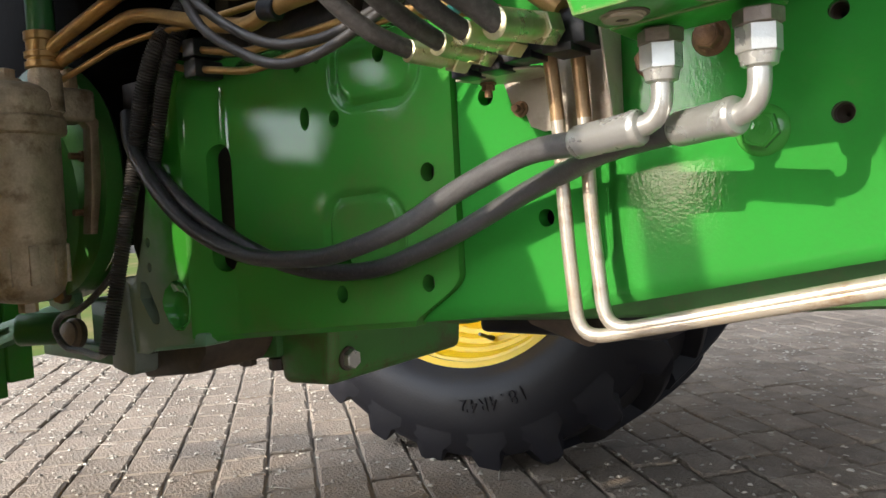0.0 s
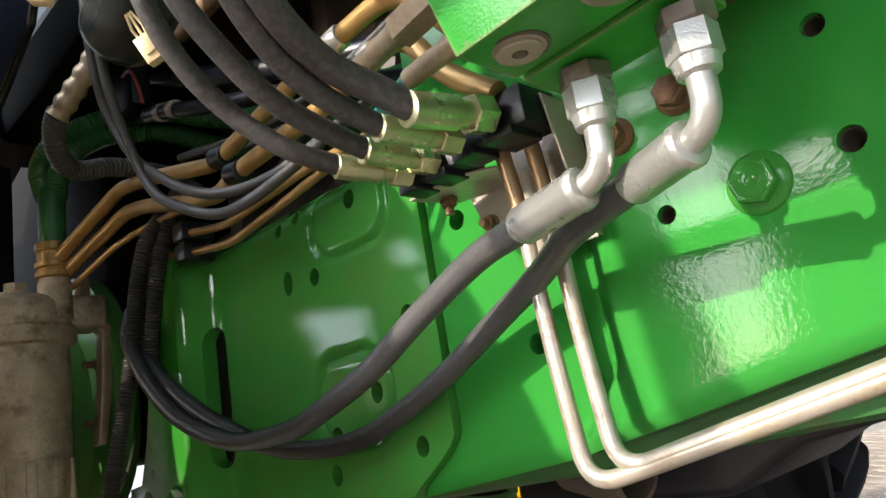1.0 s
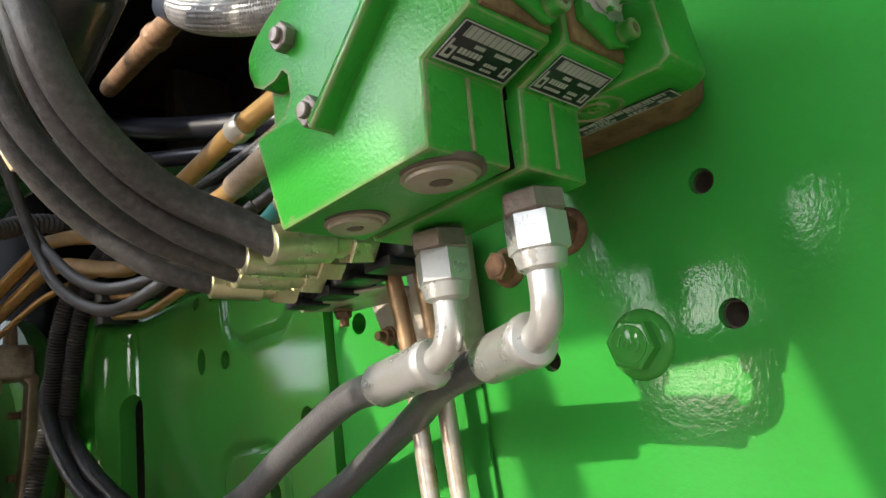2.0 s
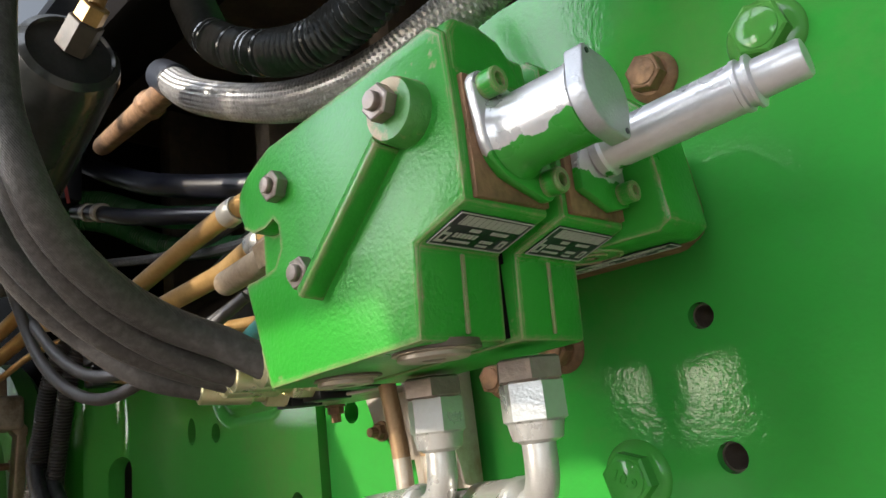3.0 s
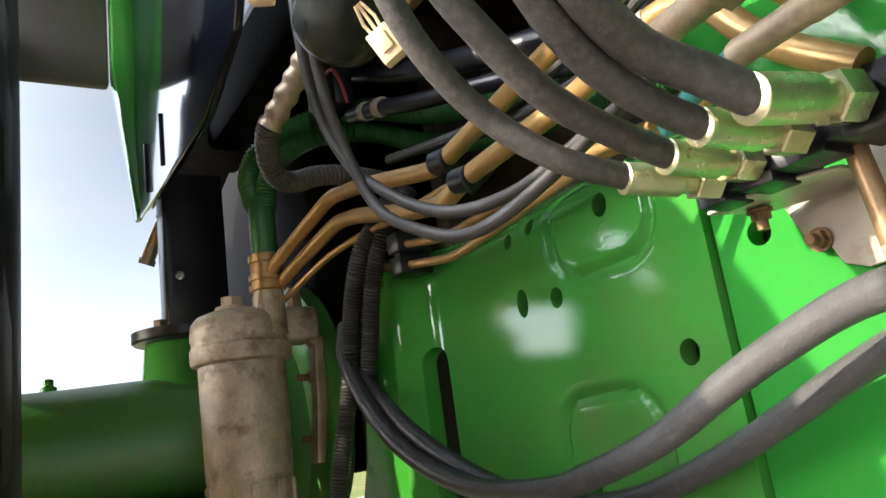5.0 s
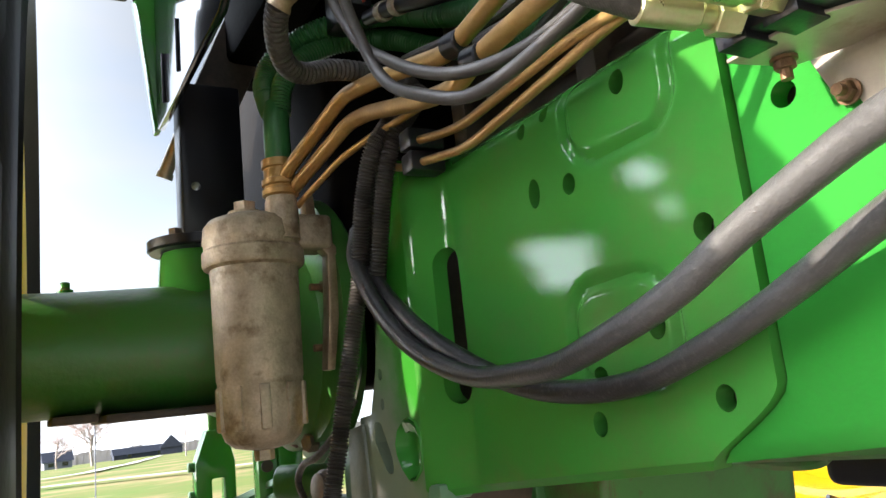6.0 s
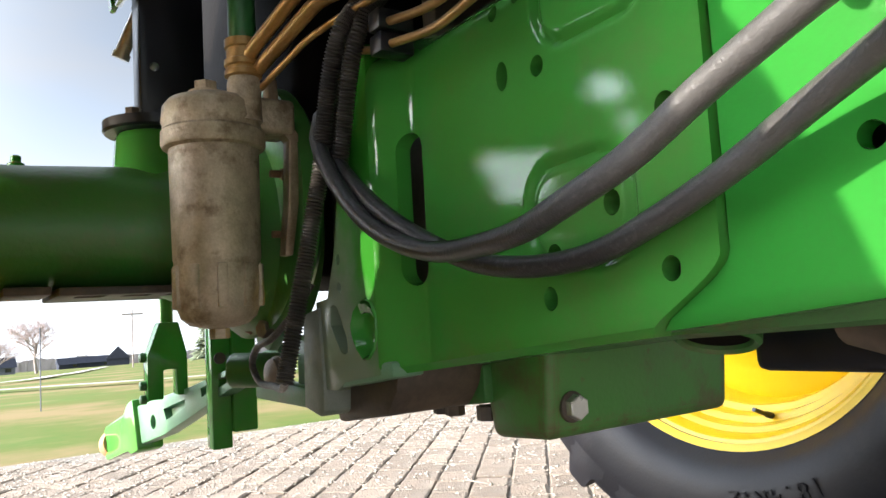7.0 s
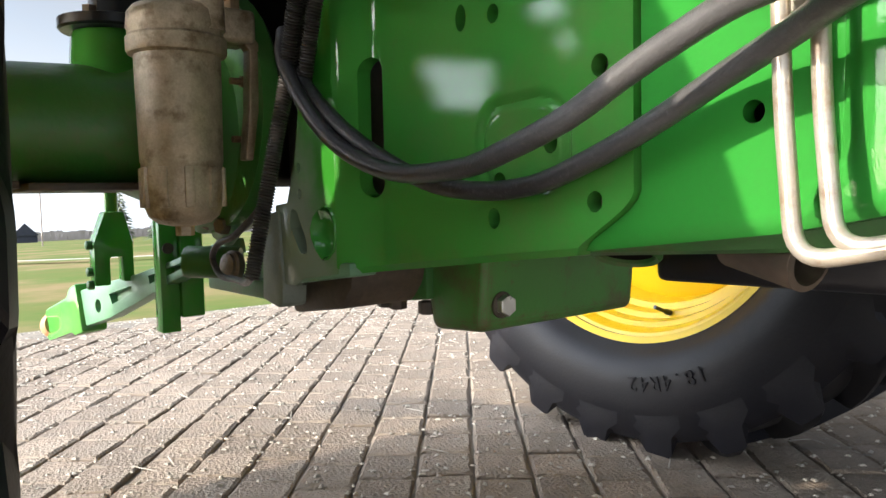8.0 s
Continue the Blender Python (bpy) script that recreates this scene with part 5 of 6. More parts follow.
def type_plate(o, uxv, uyv, w, h):
    """A black plate with a strip of bars over two lines of unreadable print, between two emblems."""
    uxv, uyv = Vector(uxv).normalized(), Vector(uyv).normalized()
    up_n = uxv.cross(uyv).normalized()
    bm = bmesh.new()
    prism(bm, [(0, 0), (w, 0), (w, h), (0, h)], o, uxv, uyv, 0.0007, 0.0002)
    plate = part("type_plate", bm, BLACK, VALVE, "black and white type plate")
    face = Vector(o) + up_n * 0.0007

    def print_bars(name, bars):
        bm = bmesh.new()
        for x0, z0, x1, z1 in bars:
            prism(bm, [(x0 * w, z0 * h), (x1 * w, z0 * h), (x1 * w, z1 * h), (x0 * w, z1 * h)], face, uxv, uyv, 0.00025)
        tagged(part(name, bm, WHITE, plate), kind="stuff")

    def letters(x0, x1, z0, z1, n):
        return [(x0 + (x1 - x0) * (k + 0.0) / n, z0, x0 + (x1 - x0) * (k + 0.72) / n, z1) for k in range(n)]

    print_bars("border", [(0, 0, 1, 0.03), (0, 0.97, 1, 1), (0, 0, 0.012, 1), (0.988, 0, 1, 1)])
    print_bars("barcode", [(0.10 + 0.0265 * k, 0.66, 0.10 + 0.0265 * k + (0.020 if k % 3 else 0.013), 0.93) for k in range(32)])
    print_bars("print_line", letters(0.32, 0.46, 0.50, 0.59, 5) + letters(0.60, 0.84, 0.50, 0.59, 7))
    print_bars("print_line", letters(0.19, 0.50, 0.29, 0.42, 6))
    print_bars("print_line", letters(0.19, 0.48, 0.13, 0.20, 10) + letters(0.58, 0.76, 0.22, 0.30, 4) + letters(0.58, 0.74, 0.10, 0.16, 4))
    print_bars("emblem", [(0.035, 0.10, 0.065, 0.55), (0.065, 0.10, 0.15, 0.17), (0.125, 0.17, 0.15, 0.33), (0.065, 0.33, 0.15, 0.40)])
    print_bars("emblem", [(0.84, 0.12, 0.865, 0.38), (0.865, 0.32, 0.93, 0.38), (0.905, 0.12, 0.93, 0.32), (0.865, 0.12, 0.905, 0.18)])


SLOPE = Vector((0.031, 0, 0.0103)).normalized()
OUT = Vector((0.0103, 0, -0.031)).normalized()
for y0, y1, dx in ((0.4775, 0.5265, 0.0), (0.5405, 0.5865, 0.004)):
    type_plate(Vector((-0.1155 + dx, y0, 1.0175)) + OUT * 0.0002, (0, 1, 0), SLOPE, y1 - y0, 0.0235)
type_plate((-0.150, 0.6315, 1.0205), (1, 0.0, 0), (0.0, -1, 0), 0.076, 0.013)
bm = bmesh.new()
lathe(bm, [(0.017, -0.002), (0.017, 0.0012), (0.0150, 0.0014), (0.0146, 0.0004), (0.0085, 0.0004), (0.0080, 0.0014), (0.0034, 0.0014), (0.0032, -0.001)], (-0.113, 0.604, 1.0212), (0, 0, -1), 36)
part("cover_disc", bm, GREEN_CAST, VALVE)
for y, dx in ((0.503, 0.0), (0.563, 0.004)):
    bm = bmesh.new()
    prism(bm, [(-0.0012, 0.0), (0.0012, 0.0), (0.0012, 0.036), (-0.0012, 0.036)], (-0.1212 + dx, y, 0.979), (0, 1, 0), (0.055, 0, 1), 0.0018, 0.0006)
    part("casting_line", bm, GREEN_CAST, VALVE)
# near-black boxes fill the gap and stand for the shade in it
bm = bmesh.new()
box(bm, (-0.225, 0.529, 0.978), (-0.124, 0.5385, 1.014), 0.0)
box(bm, (-0.225, 0.529, 1.014), (-0.122, 0.5385, 1.092), 0.0)
box(bm, (-0.130, 0.529, 1.0275), (-0.100, 0.5385, 1.092), 0.0)
part("seam", bm, SHADE_BLACK, VALVE, "dark gap between the sections")
# flat gaskets under the coils
for y0, y1, dx in ((0.479, 0.5285, 0.0), (0.5405, 0.5875, 0.004)):
    bm = bmesh.new()
    prism(bm, [(y0, 1.0835), (y1, 1.0835), (y1, 1.0300), (y0, 1.0285)], (-0.0885 + dx, 0, 0), (0, 1, 0), (0, 0, 1), 0.0036, 0.0006)
    part("gasket", bm, RUST, VALVE, "rusty brown gasket plate")
# first coil: a two-bolt flange, the round body and an end cap with two ears
bm = bmesh.new()
prism(bm, hull(disc_outline(0.5035, 1.0575, 0.0215, 40) + disc_outline(0.4865, 1.0765, 0.0075, 20) + disc_outline(0.5215, 1.0385, 0.0075, 20)), (-0.0850, 0, 0), (0, 1, 0), (0, 0, 1), 0.0052, 0.0012)
flange_1 = part("solenoid_flange", bm, FLAKED, VALVE, "bare metal flange with flaking green paint")
for y, z in ((0.4865, 1.0765), (0.5215, 1.0385)):
    bm = bmesh.new()
    lathe(bm, [(0.0058, 0), (0.0060, 0.0008), (0.0060, 0.0078), (0.0054, 0.0086), (0.0032, 0.0086), (0.0030, 0.0040), (0.0004, 0.0038)], (-0.0798, y, z), (1, 0, 0), 22)
    part("cap_screw", bm, GREEN_CAST, flange_1, "small green socket head screw")
bm = bmesh.new()
lathe(bm, [(0.0200, 0), (0.0188, 0.0022), (0.0176, 0.0045), (0.0172, 0.008), (0.0170, 0.034), (0.0176, 0.036), (0.0176, 0.0380), (0.0160, 0.0385)], (-0.0802, 0.5035, 1.0580), (1, 0.02, 0.04), 44)
part("solenoid", bm, FLAKED, VALVE, "bare metal solenoid with flaking green paint")
bm = bmesh.new()
cap_at, cap_way = Vector((-0.0802, 0.5035, 1.0580)) + Vector((1, 0.02, 0.04)).normalized() * 0.0375, Vector((1, 0.02, 0.04)).normalized()
cap_u = Vector((0, 1, 0))
cap_v = cap_way.cross(cap_u).normalized()
cap_u = cap_v.cross(cap_way).normalized()
ears = [(0.0178 * math.cos(q), 0.0178 * math.sin(q)) for q in (2.15, 2.15 + math.pi)]
prism(bm, hull(disc_outline(0, 0, 0.0168, 40) + disc_outline(*ears[0], 0.0034, 12) + disc_outline(*ears[1], 0.0034, 12)), cap_at, cap_u, cap_v, 0.0085, 0.0014, 3)
cap_end = part("end_cap", bm, material("grey_cast_zinc", (0.42, 0.43, 0.45), 0.42, metal=0.5, second=(0.33, 0.33, 0.34), patch=40, bump=0.2, bump_scale=500), VALVE, "dull grey zinc end cap")
for a, b in ears:
    bm = bmesh.new()
    lathe(bm, [(0.0013, 0.0), (0.0013, 0.0004)], cap_at + cap_u * a + cap_v * b + cap_way * 0.0085, cap_way, 12)
    part("screw_hole", bm, BLACK, cap_end)
# second coil: square flange and the long stepped tube
bm = bmesh.new()
prism(bm, [(0.5475, 1.087), (0.5815, 1.087), (0.5850, 1.080), (0.5865, 1.036), (0.5700, 1.032), (0.5450, 1.040)], (-0.0810, 0, 0), (0, 1, 0), (0, 0, 1), 0.0048, 0.0008)
flange_2 = part("solenoid_flange", bm, FLAKED, VALVE, "thin metal flange with flaking green paint")
bm = bmesh.new()
lathe(bm, [(0.0052, 0), (0.0054, 0.0008), (0.0054, 0.0075), (0.0048, 0.0083), (0.0029, 0.0083), (0.0027, 0.0040), (0.0004, 0.0038)], (-0.0762, 0.5795, 1.0415), (1, 0, 0), 22)
part("cap_screw", bm, GREEN_CAST, flange_2, "small green socket head screw")
bm = bmesh.new()
lathe(bm, [(0.0135, 0), (0.0135, 0.004), (0.0118, 0.0055), (0.0114, 0.008), (0.0114, 0.0700), (0.0122, 0.0705), (0.0122, 0.0725), (0.0106, 0.0730), (0.0106, 0.0755), (0.0122, 0.0760), (0.0122, 0.0775), (0.0090, 0.0785), (0.0088, 0.0970), (0.0080, 0.0985), (0.0010, 0.0985)], (-0.0765, 0.5680, 1.0620), (1, 0.03, 0.075), 36)
part("plunger_tube", bm, FLAKED, VALVE, "bare metal plunger tube with flaking paint")


def elbow(name, x, y, way, run, label):
    """A swivel nut with a bent tube and a crimped ferrule."""
    e = thing(name, (x, y, 0.93), label, "hose", "hoses on the block")
    bm = bmesh.new()
    hex_nut(bm, (x, y, 0.969), (0, 0, -1), 0.030, 0.012, (1, 0.2, 0))
    part("adapter", bm, TIE, e, "brownish steel adapter")
    bm = bmesh.new()
    hex_nut(bm, (x, y, 0.958), (0, 0, -1), 0.028, 0.020, (1, 0.5, 0))
    lathe(bm, [(0.014, 0), (0.0125, 0.008), (0.008, 0.010)], (x, y, 0.938), (0, 0, -1), 24)
    part("nut", bm, STEEL, e)
    bm = bmesh.new()
    wv = Vector(way).normalized()
    corner = Vector((x, y, 0.899))
    path = rounded([(x, y, 0.945), corner, corner + wv * 0.05], 0.024, 10)
    sweep(bm, path, 0.0084, 18)
    part("bent_tube", bm, STEEL, e)
    bm = bmesh.new()
    lathe(bm, [(0.010, 0.018), (0.0135, 0.019), (0.0150, 0.022), (0.0150, 0.026), (0.0142, 0.028), (0.0142, 0.03 + run), (0.0125, 0.034 + run)], corner, wv, 28)
    part("ferrule", bm, STEEL, e)
    return e, corner + wv * (0.028 + run)


hose_1, end1 = elbow("hydraulic_hose", -0.202, 0.56, (-0.98, 0.16, -0.10), 0.050, "thick black rubber hose with zinc elbow bowed along the frame")
hose_2, end2 = elbow("hydraulic_hose", -0.130, 0.555, (-0.90, 0.42, -0.06), 0.046, "thick black rubber hose with zinc elbow behind another")

# ---- pressure hoses to the block ----
H1 = [tuple(end1), (-0.340, 0.594, 0.889), (-0.398, 0.603, 0.872), (-0.446, 0.605, 0.853), (-0.508, 0.605, 0.825), (-0.575, 0.608, 0.804), (-0.659, 0.620, 0.789),
      (-0.760, 0.631, 0.787), (-0.862, 0.637, 0.803), (-0.940, 0.631, 0.840), (-1.004, 0.622, 0.900), (-1.063, 0.628, 0.964), (-1.121, 0.659, 1.019)]
H2 = [tuple(end2), (-0.271, 0.616, 0.886), (-0.326, 0.650, 0.873), (-0.386, 0.672, 0.855), (-0.461, 0.685, 0.825), (-0.544, 0.687, 0.792), (-0.623, 0.686, 0.770),
      (-0.709, 0.680, 0.765), (-0.795, 0.670, 0.782), (-0.893, 0.651, 0.829), (-0.982, 0.642, 0.889), (-1.054, 0.646, 0.945), (-1.119, 0.669, 0.993)]
part("rubber_tube", hose(H1, 0.0112, wobble=0.002), HOSE_BOWED, hose_1)
part("rubber_tube", hose(H2, 0.0112, wobble=0.002), HOSE_BOWED, hose_2)

# ---- four hoses in a clamp ----
FOUR = [[(-0.436, 0.552, 0.990), (-0.449, 0.506, 1.004), (-0.467, 0.471, 1.034), (-0.469, 0.434, 1.067), (-0.464, 0.404, 1.107), (-0.457, 0.385, 1.158), (-0.455, 0.377, 1.227), (-0.468, 0.390, 1.325), (-0.500, 0.422, 1.452)],
        [(-0.404, 0.555, 0.992), (-0.408, 0.509, 1.006), (-0.411, 0.469, 1.023), (-0.411, 0.435, 1.049), (-0.412, 0.401, 1.087), (-0.414, 0.383, 1.133), (-0.424, 0.374, 1.203), (-0.448, 0.387, 1.305), (-0.493, 0.422, 1.447)],
        [(-0.364, 0.537, 0.992), (-0.369, 0.501, 1.004), (-0.372, 0.466, 1.022), (-0.366, 0.431, 1.045), (-0.358, 0.400, 1.080), (-0.351, 0.382, 1.120), (-0.355, 0.370, 1.181), (-0.379, 0.373, 1.301), (-0.422, 0.397, 1.451)],
        [(-0.333, 0.540, 0.995), (-0.345, 0.513, 1.012), (-0.354, 0.483, 1.025), (-0.349, 0.444, 1.044), (-0.337, 0.408, 1.071), (-0.330, 0.386, 1.108), (-0.340, 0.375, 1.168), (-0.368, 0.384, 1.290), (-0.407, 0.415, 1.443)]]
ENDS = [(-0.419, 0.611, 0.985), (-0.397, 0.62, 0.990), (-0.356, 0.608, 0.991), (-0.322, 0.612, 1.000)]
RADII = [0.0088, 0.0092, 0.0092, 0.0115]
for pts, tip, r in zip(FOUR, ENDS, RADII):
    f = thing("hydraulic_hose", pts[0], "dusty black rubber hose rising in an arc from yellow end", "hose", "hoses in the clamp")
    part("rubber_tube", hose(pts, r), HOSE, f)
    a = Vector(tip) - Vector(pts[0])
    L = a.length
    bm = bmesh.new()
    lathe(bm, [(r * 1.05, -0.008), (r * 1.22, -0.007), (r * 1.22, L * 0.52), (r * 1.05, L * 0.55)], pts[0], a, 24)
    part("ferrule", bm, CHROMATE, f)
    bm = bmesh.new()
    lathe(bm, [(r * 0.95, L * 0.54), (r * 0.95, L * 0.75), (r * 1.1, L * 0.76), (r * 1.1, L * 0.8)], pts[0], a, 20)
    hex_nut(bm, Vector(pts[0]) + a.normalized() * (L * 0.70), a, r * 2.5, L * 0.30)
    part("nut", bm, CHROMATE, f)

# ---- pipes ----
PA = rounded([(-0.350, 0.655, 1.00), (-0.347, 0.664, 0.93), (-0.343, 0.664, 0.82), (-0.332, 0.662, 0.703), (0.9, 0.662, 0.97)], 0.03)
PB = rounded([(-0.322, 0.660, 1.00), (-0.320, 0.668, 0.93), (-0.316, 0.668, 0.82), (-0.303, 0.662, 0.712), (0.9, 0.662, 0.985)], 0.03)
for p in (PA, PB):
    pipe = thing("steel_pipe", p[-1], "bent silver zinc steel pipe, brown at its upper end", "pipe", "pipes along the frame")
    top = [q for q in p if q[2] > 0.925 and q[0] < -0.2]
    mid = Vector(top[-1]) + (Vector(p[len(top)]) - Vector(top[-1])) * 0.35
    part("upper_tube", sweep(bmesh.new(), [*top, mid], 0.0072, 16), BROWN_PIPE, pipe, "brown stained tube")
    part("tube", sweep(bmesh.new(), [mid, *p[len(top):]], 0.0071, 16), PIPE, pipe)
GOLD = [([(-1.24, 0.583, 1.116), (-1.187, 0.588, 1.136), (-1.034, 0.617, 1.190), (-0.942, 0.620, 1.174), (-0.781, 0.627, 1.134), (-0.752, 0.629, 1.137), (-0.60, 0.635, 1.166), (-0.524, 0.62, 1.163), (-0.430, 0.62, 1.169), (-0.398, 0.62, 1.158), (-0.374, 0.64, 1.125), (-0.36, 0.66, 1.10)], 0.0105),
        ([(-1.225, 0.598, 1.105), (-1.191, 0.603, 1.115), (-1.032, 0.622, 1.152), (-0.976, 0.625, 1.144), (-0.834, 0.627, 1.103), (-0.765, 0.625, 1.088), (-0.708, 0.622, 1.100), (-0.55, 0.635, 1.116), (-0.472, 0.62, 1.120), (-0.437, 0.62, 1.127), (-0.400, 0.62, 1.112), (-0.377, 0.62, 1.074), (-0.349, 0.62, 1.045), (-0.315, 0.62, 1.018)], 0.0105),
        ([(-1.215, 0.606, 1.083), (-1.084, 0.625, 1.115), (-1.017, 0.640, 1.124), (-0.951, 0.655, 1.126), (-0.80, 0.69, 1.14)], 0.005),
        ([(-1.04, 0.670, 1.125), (-0.985, 0.665, 1.103), (-0.849, 0.662, 1.074), (-0.806, 0.660, 1.068), (-0.702, 0.655, 1.070), (-0.616, 0.650, 1.071), (-0.42, 0.63, 1.05)], 0.0055),
        ([(-1.06, 0.672, 1.108), (-0.984, 0.668, 1.073), (-0.841, 0.665, 1.047), (-0.805, 0.663, 1.043), (-0.664, 0.658, 1.054), (-0.546, 0.650, 1.062), (-0.40, 0.65, 1.04)], 0.0055)]
for pts, r in GOLD:
    whole("steel_pipe", sweep(bmesh.new(), rounded(pts, 0.022), r, 14), BRASSY, "bent yellow zinc hydraulic pipe dulled by dust", "pipe", "yellow pipes")

# ---- oil filter ----
FILT = thing("oil_filter", (-1.27, 0.548, 0.72), "dusty brown aluminium oil filter canister with a hexagon drain", "oil filter")
FX, FY = -1.27, 0.548
bm = bmesh.new()
lathe(bm, [(0.02, 0.722), (0.042, 0.727), (0.055, 0.738), (0.061, 0.755), (0.063, 0.78), (0.0632, 0.822), (0.0645, 0.826), (0.0668, 0.98), (0.0668, 1.0)], (FX, FY, 0), (0, 0, 1), 56)
can = part("canister", bm, FILTER, FILT)
for k in range(10):
    ang = math.radians(-11) + 2 * math.pi * k / 10
    bm = bmesh.new()
    m = Matrix.Translation((FX, FY, 0)) @ Matrix.Rotation(ang, 4, "Z")
    box(bm, (0.057, -0.0075, 0.752), (0.0672, 0.0075, 0.816), 0.0022, 2, m)
    part("grip_rib", bm, FILTER, can)
bm = bmesh.new()
lathe(bm, [(0.068, 0.992), (0.075, 0.995), (0.0775, 1.0), (0.0775, 1.019), (0.0745, 1.023), (0.0745, 1.031), (0.0765, 1.035), (0.074, 1.058), (0.066, 1.068), (0.045, 1.076), (0.030, 1.078)], (FX, FY, 0), (0, 0, 1), 56)
box(bm, (FX - 0.03, FY + 0.05, 1.02), (FX + 0.045, FY + 0.118, 1.075), 0.01, 3)
part("head", bm, FILTER, FILT)
bm = bmesh.new()
lathe(bm, [(0.026, 1.074), (0.026, 1.084), (0.020, 1.085)], (FX, FY - 0.01, 0), (0, 0, 1), 24)
hex_nut(bm, (FX, FY - 0.01, 1.084), (0, 0, 1), 0.032, 0.016)
part("cap", bm, FILTER, FILT)
bm = bmesh.new()
lathe(bm, [(0.017, 0.004), (0.017, 0), (0.012, -0.001)], (FX, FY, 0.722), (0, 0, 1), 20)
hex_nut(bm, (FX, FY, 0.722), (0, 0, -1), 0.026, 0.016, (1, 0.3, 0))
part("drain_plug", bm, FILTER, FILT)
OX, OY = -1.225, 0.583
bm = bmesh.new()
lathe(bm, [(0.026, 1.03), (0.025, 1.09), (0.022, 1.10)], (OX, OY, 0), (0, 0, 1), 28)
part("outlet_neck", bm, FILTER, FILT)
bm = bmesh.new()
lathe(bm, [(0.024, 1.098), (0.028, 1.10), (0.028, 1.108), (0.024, 1.110), (0.024, 1.114), (0.028, 1.116), (0.028, 1.124), (0.0245, 1.126), (0.0245, 1.142), (0.027, 1.144), (0.027, 1.156), (0.022, 1.158)], (OX, OY, 0), (0, 0, 1), 28)
part("outlet_fitting", bm, BRASSY, FILT, "brass coloured ribbed outlet fitting")
bm = bmesh.new()
prism(bm, [(0.626, 1.108), (0.640, 1.108), (0.643, 1.057), (0.673, 1.023), (0.669, 0.911), (0.656, 0.828), (0.643, 0.829), (0.652, 0.912), (0.657, 1.011), (0.630, 1.038), (0.625, 1.057)], (-1.262, 0, 0), (0, 1, 0), (0, 0, 1), 0.027, 0.002)
part("bracket", bm, TAN_PLATE, FILT, "tan dusty steel mounting bracket")
for bz in (0.966, 0.867):
    bm = bmesh.new()
    lathe(bm, [(0.006, -0.02), (0.006, 0.03)], (-1.285, 0.672, bz), (0, -1, 0), 12)
    hex_nut(bm, (-1.285, 0.672, bz), (0, -1, 0), 0.018, 0.012)
    part("stud", bm, RUST, FILT)

# ---- loose lines round the filter ----
whole("coolant_pipe", sweep(bmesh.new(), spline([(OX, OY, 1.155), (OX, OY, 1.22), (OX - 0.005, OY + 0.005, 1.25)], 0.01), 0.021, 20), GREEN_HOSE, "green painted riser pipe over the filter", "pipe")
G1 = [(OX, OY, 1.225), (-1.245, 0.578, 1.262), (-1.262, 0.580, 1.305), (-1.255, 0.602, 1.350), (-1.21, 0.66, 1.385), (-1.13, 0.74, 1.385), (-0.96, 0.80, 1.315), (-0.60, 0.88, 1.25), (-0.3, 0.92, 1.21)]
G2 = [(OX + 0.004, OY + 0.006, 1.235), (-1.222, 0.597, 1.285), (-1.225, 0.632, 1.335), (-1.21, 0.69, 1.365), (-1.15, 0.76, 1.355), (-0.99, 0.82, 1.275), (-0.62, 0.86, 1.20), (-0.3, 0.9, 1.16)]
whole("corrugated_hose", corrugated(G1, 0.017, 0.006, 0.0018, 16), GREEN_HOSE, "green corrugated plastic hose over the yellow pipes", "hose", "green corrugated hoses")
whole("corrugated_hose", corrugated(G2, 0.016, 0.006, 0.0018, 16), GREEN_HOSE, "green corrugated plastic hose over the yellow pipes", "hose", "green corrugated hoses")
ELBOW = thing("elbow_hose", (-0.95, 0.52, 1.19), "ribbed black rubber elbow hose with a dusty tan joint", "hose")
part("elbow", corrugated([(-0.868, 0.476, 1.214), (-0.895, 0.480, 1.205), (-0.925, 0.492, 1.190), (-0.950, 0.512, 1.180), (-0.968, 0.540, 1.184), (-0.978, 0.575, 1.198), (-0.985, 0.62, 1.205), (-0.985, 0.69, 1.20)], 0.0135, 0.0075, 0.0007, 18), HOSE, ELBOW)
part("joint", sweep(bmesh.new(), spline([(-0.800, 0.512, 1.305), (-0.826, 0.503, 1.268), (-0.850, 0.488, 1.236), (-0.872, 0.476, 1.210)], 0.004), lambda q: 0.0118 + 0.0028 * (0.5 + 0.5 * math.cos(q * 300)), 18), TAN_PLATE, ELBOW, "dusty tan ribbed hose joint")
part("feed", sweep(bmesh.new(), spline([(-0.74, 0.55, 1.40), (-0.775, 0.525, 1.345), (-0.805, 0.51, 1.298)], 0.01), 0.0115, 16), HOSE, ELBOW)
whole("conduit", corrugated([(-0.985, 0.70, 1.20), (-0.985, 0.668, 1.15), (-0.992, 0.635, 1.10), (-1.015, 0.628, 1.05), (-1.045, 0.630, 0.99), (-1.058, 0.628, 0.93), (-1.065, 0.615, 0.86), (-1.073, 0.603, 0.79), (-1.080, 0.590, 0.72), (-1.083, 0.574, 0.645)], 0.0112),
      CONDUIT, "dusty black corrugated conduit hanging beside the filter", "conduit", "conduits by the filter")
